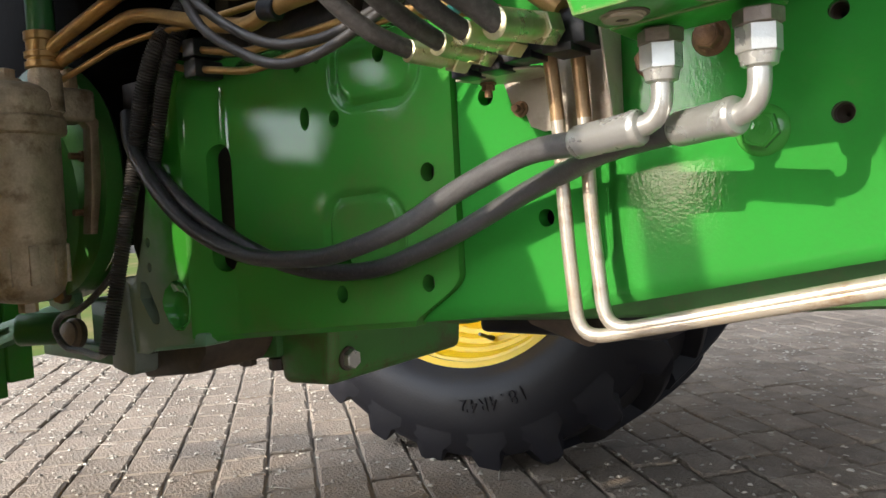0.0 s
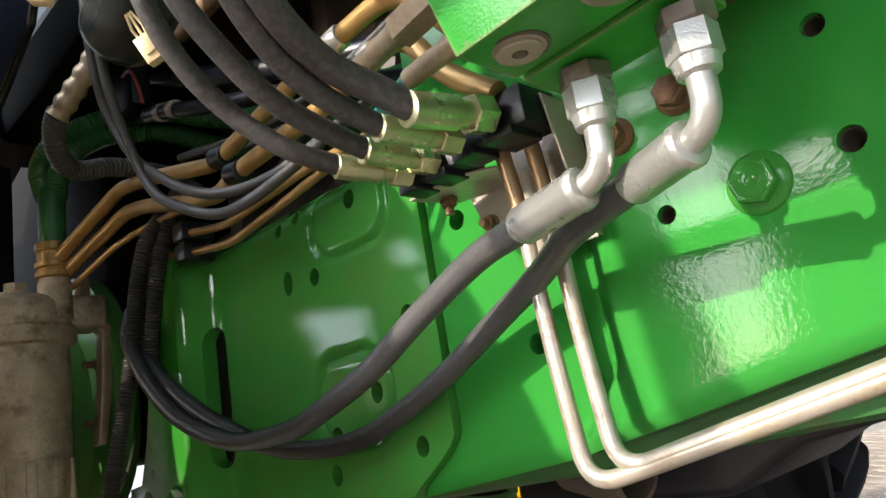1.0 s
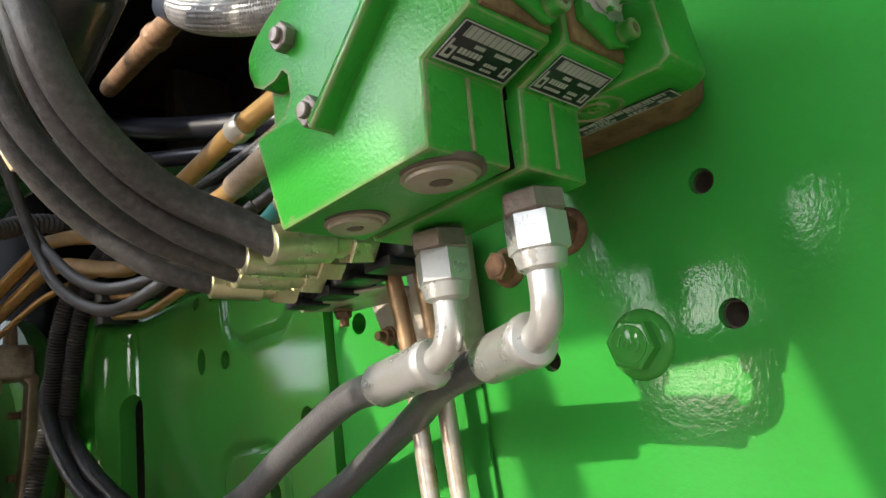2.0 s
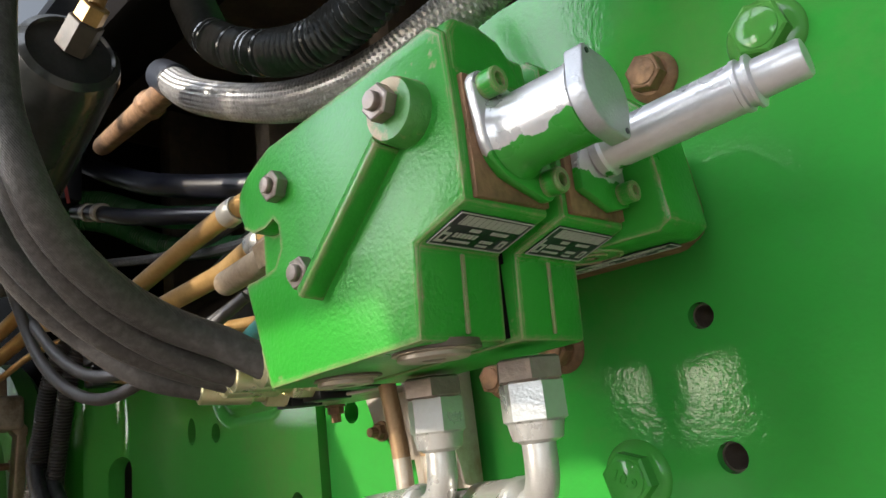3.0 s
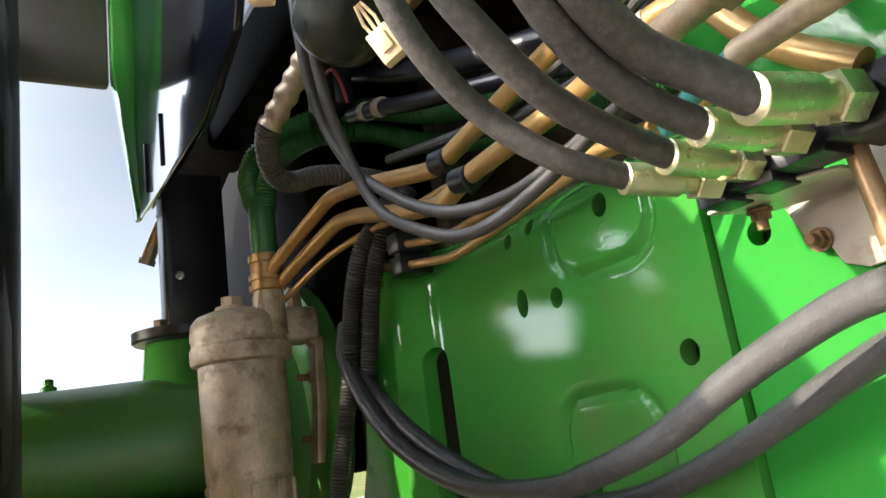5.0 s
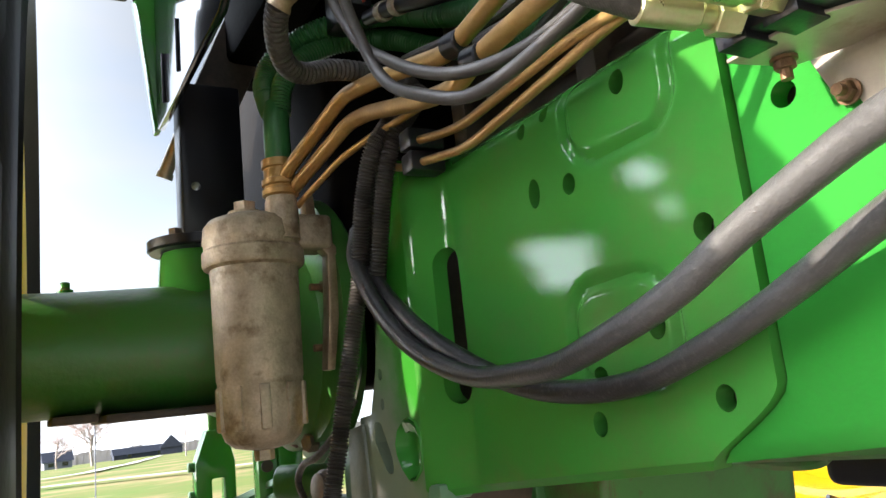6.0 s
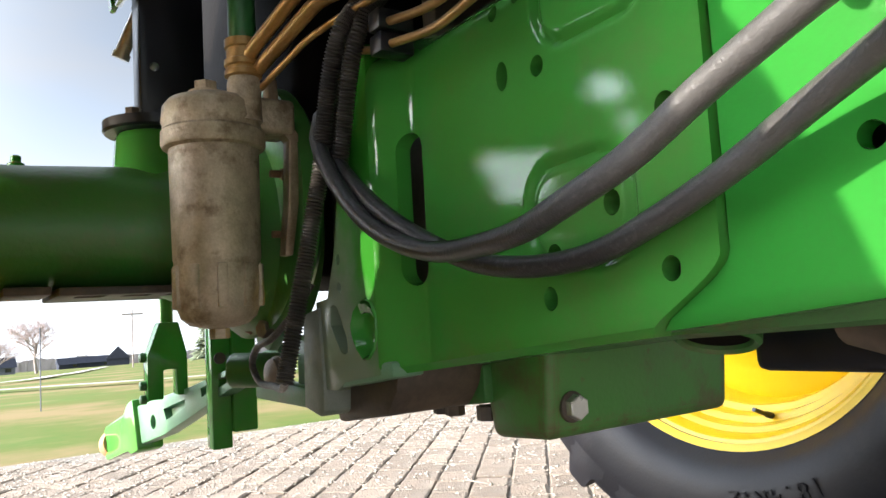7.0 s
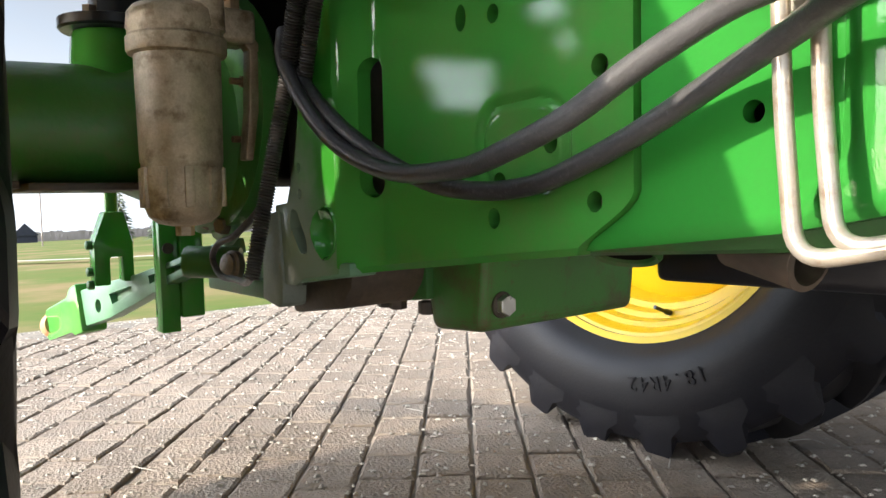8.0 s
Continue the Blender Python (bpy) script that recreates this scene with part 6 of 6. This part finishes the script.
whole("conduit", corrugated([(-0.985, 0.72, 1.19), (-1.0, 0.685, 1.14), (-1.02, 0.66, 1.09), (-1.045, 0.655, 1.05), (-1.068, 0.655, 1.0), (-1.075, 0.655, 0.945), (-1.055, 0.65, 0.91), (-1.03, 0.645, 0.945), (-1.01, 0.645, 1.0), (-0.985, 0.645, 1.06), (-0.968, 0.66, 1.12), (-0.96, 0.70, 1.18)], 0.0108),
      CONDUIT, "dusty black corrugated conduit hanging in a loop", "conduit", "conduits by the filter")
C1 = [(-0.755, 0.47, 1.36), (-0.766, 0.475, 1.30), (-0.778, 0.486, 1.235), (-0.785, 0.502, 1.18), (-0.765, 0.518, 1.125), (-0.715, 0.520, 1.083), (-0.656, 0.525, 1.044), (-0.605, 0.536, 1.024), (-0.56, 0.565, 1.030), (-0.51, 0.600, 1.060), (-0.46, 0.63, 1.09)]
C2 = [(-0.705, 0.455, 1.34), (-0.715, 0.462, 1.27), (-0.735, 0.485, 1.18), (-0.737, 0.508, 1.11), (-0.715, 0.519, 1.06), (-0.656, 0.522, 1.023), (-0.61, 0.534, 1.004), (-0.563, 0.545, 1.007), (-0.52, 0.575, 1.035), (-0.47, 0.61, 1.075)]
for pts in (C1, C2):
    whole("electric_cable", sweep(bmesh.new(), spline(pts, 0.012), 0.0058, 12), CONDUIT, "slack black sheathed cable hanging in a bow", "cable", "slack cables")

CYL = thing("accumulator", (-0.6, 0.48, 1.25), "dusty black gas cylinder with a ringed end and a brass fitting", "accumulator")
cyl_at, cyl_way, cyl_l = Vector((-0.722, 0.492, 1.238)), Vector((0.968, -0.076, 0.241)), 0.224
bm = bmesh.new()
lathe(bm, [(0.010, 0.0), (0.036, 0.003), (0.044, 0.012), (0.046, 0.022), (0.046, cyl_l - 0.016), (0.042, cyl_l - 0.004), (0.036, cyl_l), (0.034, cyl_l - 0.003), (0.026, cyl_l - 0.002), (0.012, cyl_l + 0.002)], cyl_at, cyl_way, 48)
part("bottle", bm, SHINY, CYL)
tip = cyl_at + cyl_way * cyl_l
bm = bmesh.new()
hex_nut(bm, tip, cyl_way + Vector((0.1, 0.25, 0.5)), 0.026, 0.030)
part("fitting", bm, DARK, CYL)
bm = bmesh.new()
hex_nut(bm, tip + (cyl_way + Vector((0.1, 0.25, 0.5))).normalized() * 0.030, cyl_way + Vector((0.1, 0.25, 0.5)), 0.021, 0.016)
lathe(bm, [(0.007, 0), (0.007, 0.05)], tip + (cyl_way + Vector((0.1, 0.25, 0.5))).normalized() * 0.044, (0.1, 0.25, 1.0), 14)
part("brass_nut", bm, BRASSY, CYL)


def connector(at, turn, label):
    e = thing("plug_connector", at, label, "connector", "loose plugs")
    m = Matrix.Translation(at) @ Euler([radians(q) for q in turn]).to_matrix().to_4x4() @ Matrix.Scale(0.78, 4)
    bm = bmesh.new()
    box(bm, (-0.011, -0.007, -0.016), (0.011, 0.007, 0.016), 0.0015, 2, m)
    part("housing", bm, CREAM, e)
    bm = bmesh.new()
    box(bm, (-0.006, -0.0095, -0.008), (0.006, -0.0065, 0.010), 0.001, 2, m)
    part("latch", bm, CREAM, e)
    for d in (-0.005, 0.0, 0.005):
        part("wire", sweep(bmesh.new(), [m @ Vector((d, 0, 0.015)), m @ Vector((d * 1.3, 0.002, 0.03)), m @ Vector((d * 0.6, 0.004, 0.05))], 0.0013, 6), CREAM, e)
    return e


connector((-0.512, 0.428, 1.106), (10, -25, 35), "cream nylon plug on loose thin wires")
connector((-0.545, 0.357, 1.156), (0, 15, 40), "cream nylon plug under frayed tape")
bm = bmesh.new()
lathe(bm, [(0.004, 0.0), (0.010, 0.010), (0.013, 0.025), (0.012, 0.045), (0.014, 0.06), (0.008, 0.075), (0.003, 0.085)], (-0.541, 0.354, 1.178), (-0.1, -0.05, 1), 18)
for q in bm.verts:
    q.co += 0.006 * noise.noise_vector(q.co * 120)
rt = random.Random(3)
for _ in range(26):
    q0 = Vector((-0.542, 0.352, 1.20 + rt.uniform(-0.015, 0.055)))
    d0 = Vector((rt.uniform(-1, 1), rt.uniform(-1, 1), rt.uniform(-1.0, 0.4))).normalized()
    sweep(bm, [q0 + d0 * 0.008, q0 + d0 * 0.016 + Vector((0, 0, -0.003)), q0 + d0 * rt.uniform(0.018, 0.028) + Vector((0, 0, -0.010))], 0.0006, 4)
whole("frayed_tape", bm, TAPE, "frayed beige tape wrapped round wires", "tape")
whole("loom", corrugated([(-0.60, 0.36, 1.36), (-0.56, 0.37, 1.27), (-0.52, 0.385, 1.20), (-0.505, 0.395, 1.165)], 0.0055, 0.004, 0.0009, 12), CONDUIT, "thin black corrugated wiring loom with red tape", "wiring")
bm = bmesh.new()
lathe(bm, [(0.0050, 0), (0.0056, 0.002), (0.0056, 0.013), (0.004, 0.016)], (-0.507, 0.394, 1.170), (0.25, 0.17, -0.6), 14)
whole("red_tape", bm, RED, "faded red tape on the end of the loom", "tape")
for pts in ([(-0.36, 0.60, 1.16), (-0.55, 0.70, 1.17), (-0.75, 0.74, 1.20), (-0.95, 0.76, 1.24)], [(-0.32, 0.66, 1.20), (-0.5, 0.74, 1.24), (-0.8, 0.8, 1.22), (-1.0, 0.84, 1.20)],
            [(-1.0, 0.7, 1.24), (-0.8, 0.72, 1.21), (-0.62, 0.74, 1.23), (-0.45, 0.78, 1.30)]):
    whole("electric_cable", sweep(bmesh.new(), spline(pts, 0.02), 0.007, 10), HOSE, "thin black cable in the shade of the gearbox", "cable", "shaded cables")
whole("corrugated_hose", corrugated([(-0.435, 0.55, 1.33), (-0.408, 0.555, 1.28), (-0.345, 0.56, 1.24), (-0.285, 0.565, 1.222), (-0.225, 0.565, 1.225), (-0.175, 0.57, 1.25), (-0.14, 0.58, 1.30)], 0.0160, 0.0066, 0.0030, 22), SHINY, "shiny black corrugated hose hanging in a bow over the block", "hose")
def braid_mesh(points, r):
    """Woven cover: fine crossing strands as a relief on the tube."""
    path = spline(points, 0.0012)
    bm = bmesh.new()
    rings, s_run = [], 0.0
    side0 = Vector((0, 0, 1))
    for i, q in enumerate(path):
        d = (path[min(i + 1, len(path) - 1)] - path[max(i - 1, 0)]).normalized()
        s_run += (q - path[i - 1]).length if i else 0.0
        u = (side0 - d * side0.dot(d)).normalized()
        v = d.cross(u)
        ring = []
        for k in range(44):
            ang = 2 * math.pi * k / 44
            lift = 0.0012 if (k // 2 + int(s_run / 0.0024) * (1 if (k // 2) % 2 else -1)) % 2 else -0.0008
            ring.append(bm.verts.new(q + (u * math.cos(ang) + v * math.sin(ang)) * (r + lift)))
        rings.append(ring)
    ring_faces(bm, rings)
    return bm


JOINT = thing("braided_hose", (-0.4, 0.60, 1.22), "braided grey steel hose with a tan end joint above the block", "hose")
part("braid", braid_mesh([(-0.60, 0.61, 1.345), (-0.535, 0.60, 1.297), (-0.465, 0.60, 1.259), (-0.378, 0.60, 1.222), (-0.304, 0.60, 1.203), (-0.234, 0.60, 1.199), (-0.16, 0.615, 1.222), (-0.08, 0.64, 1.255), (0.0, 0.67, 1.30)], 0.0165), BRAID, JOINT)
bm = bmesh.new()
lathe(bm, [(0.018, -0.02), (0.0195, -0.018), (0.0195, 0.03), (0.017, 0.034), (0.014, 0.036), (0.014, 0.045)], (-0.595, 0.610, 1.341), (-0.75, 0.12, 0.5), 28)
part("collar", bm, BLACK, JOINT)
bm = bmesh.new()
lathe(bm, [(0.013, -0.01), (0.014, 0.0), (0.014, 0.05), (0.017, 0.054), (0.017, 0.066), (0.014, 0.07), (0.0125, 0.24), (0.011, 0.25)], (-0.605, 0.612, 1.336), (-0.95, 0.10, 0.10), 24)
part("rod", bm, RUST, JOINT)

whole("return_hose", sweep(bmesh.new(), spline([(-1.75, 0.72, 1.66), (-1.33, 0.72, 1.545), (-1.0, 0.72, 1.385), (-0.83, 0.73, 1.315), (-0.62, 0.78, 1.26), (-0.40, 0.86, 1.24)], 0.02), 0.017, 18), BLACK, "thick dull black return hose in the shade", "hose")
RELAY = thing("junction_box", (-1.15, 0.70, 1.40), "black plastic junction box with a red wire", "junction box")
bm = bmesh.new()
box(bm, (-1.19, 0.665, 1.365), (-1.08, 0.70, 1.45), 0.006)
part("housing", bm, BLACK, RELAY)
bm = bmesh.new()
sweep(bm, spline([(-1.10, 0.66, 1.42), (-1.06, 0.655, 1.41), (-1.035, 0.655, 1.375), (-1.03, 0.66, 1.34)], 0.006), 0.0028, 8)
part("wire", bm, RED, RELAY, "red wire")
SIGNAL = thing("signal_line", (-1.0, 0.69, 1.33), "black rubber line with two steel clamps", "hose")
part("line", sweep(bmesh.new(), spline([(-1.08, 0.69, 1.345), (-1.0, 0.69, 1.32), (-0.9, 0.70, 1.285), (-0.75, 0.74, 1.25), (-0.6, 0.82, 1.22)], 0.02), 0.012, 16), BLACK, SIGNAL)
for cx_ in (-1.03, -0.985):
    bm = bmesh.new()
    lathe(bm, [(0.0135, -0.008), (0.0148, -0.007), (0.0148, 0.007), (0.0135, 0.008)], (cx_, 0.69, 1.32 + (-1.0 - cx_) * 0.31), (1, 0, -0.32), 20)
    part("clamp_band", bm, PLATE, SIGNAL, "steel clamp band")

# ---- clamp bracket under the hose ends ----
BRK = thing("clamp_bracket", (-0.39, 0.70, 0.93), "dusty grey zinc bracket holding hose clamps on the frame", "bracket")
bm = bmesh.new()
prism(bm, [(-0.450, 0.636), (-0.395, 0.636), (-0.362, 0.660), (-0.362, 0.706), (-0.405, 0.706), (-0.440, 0.690)], (0, 0, 0.995), (1, 0, 0.05), (0, 1, 0), 0.003, 0.001)
part("shelf", bm, PLATE, BRK)
bm = bmesh.new()
prism(bm, [(-0.435, 0.978), (-0.30, 0.982), (-0.30, 0.925), (-0.385, 0.918), (-0.402, 0.925), (-0.410, 0.945), (-0.425, 0.952)], (0, 0.7095, 0), (1, 0, 0), (0, 0, 1), 0.004, 0.001)
part("back_plate", bm, PLATE, BRK)
bm = bmesh.new()
prism(bm, [(-0.368, 1.015), (-0.288, 1.010), (-0.292, 0.895), (-0.355, 0.895)], (0, 0.690, 0), (1, 0, 0), (0, 0, 1), 0.003, 0.001)
prism(bm, [(0.640, 1.012), (0.690, 1.010), (0.690, 0.895), (0.670, 0.90)], (-0.291, 0, 0), (0, 1, 0), (0, 0, 1), 0.003, 0.001)
part("tall_plate", bm, PLATE, BRK)
for p, ax in (((-0.430, 0.668, 0.972), (0, 0, -1)), ((-0.412, 0.704, 0.945), (0, -1, 0))):
    bm = bmesh.new()
    lathe(bm, [(0.009, 0), (0.009, 0.002)], p, ax, 18)
    hex_nut(bm, Vector(p) + Vector(ax) * 0.002, ax, 0.0125, 0.006)
    lathe(bm, [(0.0042, 0), (0.0042, 0.007)], Vector(p) + Vector(ax) * 0.008, ax, 10)
    part("bolt", bm, RUST, BRK, "rusty hexagon bolt")
CLAMP = thing("hose_clamp", (-0.37, 0.63, 0.98), "stepped black plastic clamp block", "clamp")
for lo, hi in (((-0.443, 0.618, 0.978), (-0.405, 0.655, 0.992)), ((-0.412, 0.622, 0.980), (-0.372, 0.66, 1.000)), ((-0.376, 0.620, 0.985), (-0.335, 0.66, 1.006)), ((-0.338, 0.618, 0.985), (-0.292, 0.665, 1.018))):
    bm = bmesh.new()
    box(bm, lo, hi, 0.002)
    box(bm, (lo[0] + 0.004, lo[1] - 0.004, lo[2] - 0.006), (hi[0] - 0.012, hi[1] - 0.01, lo[2] + 0.002), 0.001)
    part("block", bm, BLACK, CLAMP)

# gold fittings behind the block
for p0, p1, r, hexed in (((-0.445, 0.575, 1.078), (-0.245, 0.545, 1.080), 0.0105, True), ((-0.352, 0.558, 1.033), (-0.235, 0.548, 1.035), 0.0085, False)):
    bm = bmesh.new()
    a = Vector(p1) - Vector(p0)
    lathe(bm, [(r * 0.9, 0), (r, 0.003), (r, a.length * 0.4), (r * 1.1, a.length * 0.42), (r * 1.1, a.length)], p0, a, 24)
    fit = thing("pipe_fitting", p0, "tan zinc pipe fitting screwed into the valve block", "pipe fitting", "fittings behind the block")
    part("tube", bm, TAN_PLATE, fit)
    if hexed:
        part("hexagon", hex_nut(bmesh.new(), Vector(p0) + a * 0.46, a, 0.029, a.length * 0.34), TAN_PLATE, fit)
bm = sweep(bmesh.new(), spline([(-0.42, 0.575, 1.020), (-0.395, 0.566, 1.026), (-0.350, 0.5575, 1.033)], 0.01), 0.0066, 14)
whole("teal_pipe", bm, TEAL, "thin blue green pipe running to a fitting", "pipe")
for p in ((-0.502, 0.62, 1.164), (-0.458, 0.62, 1.122)):
    bm = bmesh.new()
    lathe(bm, [(0.0118, -0.011), (0.0130, -0.009), (0.0130, 0.009), (0.0118, 0.011)], p, (1, 0, 0.1), 20)
    whole("pipe_collar", bm, STEEL, "grey zinc collar on a yellow pipe", "pipe collar", "pipe collars")
for p in ((-0.760, 0.6285, 1.1365), (-0.716, 0.622, 1.0985)):
    bm = bmesh.new()
    lathe(bm, [(0.0125, -0.014), (0.014, -0.012), (0.014, 0.012), (0.0125, 0.014)], p, (1, 0.05, -0.15), 20)
    whole("pipe_sleeve", bm, BLACK, "black rubber sleeve on a yellow pipe", "pipe sleeve", "pipe sleeves")
bm = bmesh.new()
box(bm, (-0.948, 0.650, 1.050), (-0.918, 0.700, 1.076), 0.004)
box(bm, (-0.946, 0.648, 1.079), (-0.916, 0.700, 1.106), 0.004)
box(bm, (-0.938, 0.655, 1.074), (-0.926, 0.690, 1.081), 0.001)
whole("pipe_clamp", bm, BLACK, "black plastic clamp on two thin yellow pipes", "clamp")

# bolts on the frame behind the block
for bx, bz, af, mat in ((-0.026, 1.145, 0.030, GREEN), (-0.205, 0.985, 0.022, RUST), (-0.262, 0.972, 0.020, RUST), (-0.10, 1.150, 0.022, RUST)):
    bm = bmesh.new()
    flange_bolt(bm, (bx, 0.6995, bz), (0, -1, 0), af, af * 0.8, 0.012)
    part("flange_bolt", bm, mat, FRAME, "" if mat is GREEN else "rusty hexagon flange bolt")
bm = bmesh.new()
for ch, off in (("10.9", 0.0),):
    tmp = text_mesh(ch, 0.0105, 0.0008)
    bmesh.ops.transform(tmp, matrix=Matrix.Translation((-0.163, 0.6995 - 0.0193, 0.896)) @ Matrix.Rotation(0.5, 4, "Y") @ Matrix.Rotation(math.pi / 2, 4, "X"), verts=tmp.verts)
    merge(bm, tmp)
part("grade_mark", bm, GREEN, FRAME, "raised strength grade 10.9")

# ---- paving blocks ----
def paver_mesh(k, mat):
    """A worn block with crumbled, uneven edges."""
    r = random.Random(k)
    bm = bmesh.new()
    L, W, ch = 0.0895, 0.0765, 0.005
    loop = [(-1, -1), (-0.35, -1), (0.3, -1), (1, -1), (1, -0.2), (1, 0.4), (1, 1), (0.35, 1), (-0.4, 1), (-1, 1), (-1, 0.3), (-1, -0.35)]
    low = [bm.verts.new((x * L, y * W, -0.05)) for x, y in loop]
    mid = [bm.verts.new((x * L + r.uniform(-0.003, 0.0015) * (x > 0 or -1), y * W + r.uniform(-0.003, 0.0015) * (y > 0 or -1), -ch * r.uniform(0.8, 1.7))) for x, y in loop]
    top = [bm.verts.new((x * (L - ch * r.uniform(0.7, 2.4)), y * (W - ch * r.uniform(0.7, 2.4)), r.uniform(-0.0012, 0.0008))) for x, y in loop]
    n = len(loop)
    for a, b in ((low, mid), (mid, top)):
        for i in range(n):
            bm.faces.new((a[i], a[(i + 1) % n], b[(i + 1) % n], b[i]))
    bm.faces.new(top)
    return finish("paver", bm, mat, 25)


PAVER = vary(material("worn_concrete_paver", (0.255, 0.20, 0.15), 0.9, second=(0.165, 0.13, 0.10), patch=14, amount=0.9, grain=120, bump=1.0, bump_scale=85, depth=0.012,
                      dirt=(0.285, 0.24, 0.19), dirt_scale=5, dirt_low=0.50, dirt_high=0.75), "Random", 0.80, 1.12)
PAVER_FAR = vary(material("worn_concrete_paver_far", (0.255, 0.20, 0.15), 0.9, second=(0.165, 0.13, 0.10), patch=14, amount=0.9, grain=120, bump=1.0, bump_scale=85, depth=0.012,
                          dirt=(0.285, 0.24, 0.19), dirt_scale=5, dirt_low=0.50, dirt_high=0.75), "Random Per Island", 0.80, 1.12)
E1, E2 = Vector((-0.756, 0.655, 0)).normalized(), Vector((0.655, 0.756, 0)).normalized()
TURN_P = math.atan2(E1.y, E1.x)
rp = random.Random(11)
places = []
for i in range(-80, 81):
    shift = rp.uniform(0, 0.182) if i % 2 else 0.09 + rp.uniform(-0.02, 0.02)
    for j in range(-66, 67):
        c = E2 * (0.135 + i * 0.1607) + E1 * (2.44 + j * 0.182 + shift)
        if EDGE < c.x + 0.15 * noise.noise((c.y * 1.3, 0, 0)) and c.x < 5.0 and -4.5 < c.y < 9:
            m = Matrix.Translation((c.x, c.y, rp.uniform(-0.004, 0.003))) @ Euler((radians(rp.gauss(0, 0.7)), radians(rp.gauss(0, 0.7)), TURN_P + radians(rp.gauss(0, 0.8)))).to_matrix().to_4x4()
            places.append(((c - Vector((-2.0, 1.4, 0))).length, m))
places.sort(key=lambda q: q[0])
meshes = [paver_mesh(k, PAVER) for k in range(5)]
for n_p, (d, m) in enumerate(places[:300]):
    ob = part("paver", meshes[n_p % 5], PAVER, PAVED)
    ob.matrix_basis = m
far_v, far_f = [], []
for n_p, (d, m) in enumerate(places[300:]):
    me = meshes[n_p % 5]
    o = len(far_v)
    far_v += [m @ q.co for q in me.vertices]
    far_f += [[o + k for k in f.vertices] for f in me.polygons]
me = bpy.data.meshes.new("pavers")
me.from_pydata(far_v, [], far_f)
me.materials.append(PAVER_FAR)
tagged(part("pavers", me, PAVER_FAR, PAVED), kind="stuff")

STRAW = vary(material("straw_and_chips", (0.36, 0.32, 0.26), 0.8, second=(0.40, 0.37, 0.32), patch=30, bump=0.2), "Random Per Island", 0.55, 1.15)
v_s, f_s = [], []
for _ in range(9000):
    x = EDGE + abs(rp.gauss(0, 0.9)) - 0.15
    y = rp.uniform(-0.6, 6.0)
    if rp.random() < 0.5:
        x, y = rp.uniform(-4.5, 0.5), rp.uniform(0.3, 5)
    chip = rp.random() < 0.94
    L, W, H = (rp.uniform(0.003, 0.012), rp.uniform(0.003, 0.009), rp.uniform(0.002, 0.006)) if chip else (rp.uniform(0.02, 0.07), 0.0022, 0.002)
    a = rp.uniform(0, 6.283)
    ca, sa = math.cos(a), math.sin(a)
    z = 0.001
    o = len(v_s)
    for px_, py_, pz_ in ((-L, -W, 0), (L, -W * rp.uniform(0.5, 1), 0), (L * 0.8, W, 0), (-L, W * 0.8, 0), (-L * 0.5, -W * 0.4, H), (L * 0.6, -W * 0.3, H * rp.uniform(0.5, 1)), (L * 0.4, W * 0.5, H), (-L * 0.5, W * 0.4, H * 0.8)):
        v_s.append((x + px_ * ca - py_ * sa, y + px_ * sa + py_ * ca, z + pz_))
    f_s += [[o + k for k in f] for f in ((0, 1, 5, 4), (1, 2, 6, 5), (2, 3, 7, 6), (3, 0, 4, 7), (4, 5, 6, 7))]
me = bpy.data.meshes.new("straw_litter")
me.from_pydata(v_s, [], f_s)
me.materials.append(STRAW)
tagged(part("straw_litter", me, STRAW), "pale straw and stone chips scattered over the paving", "litter", kind="stuff")
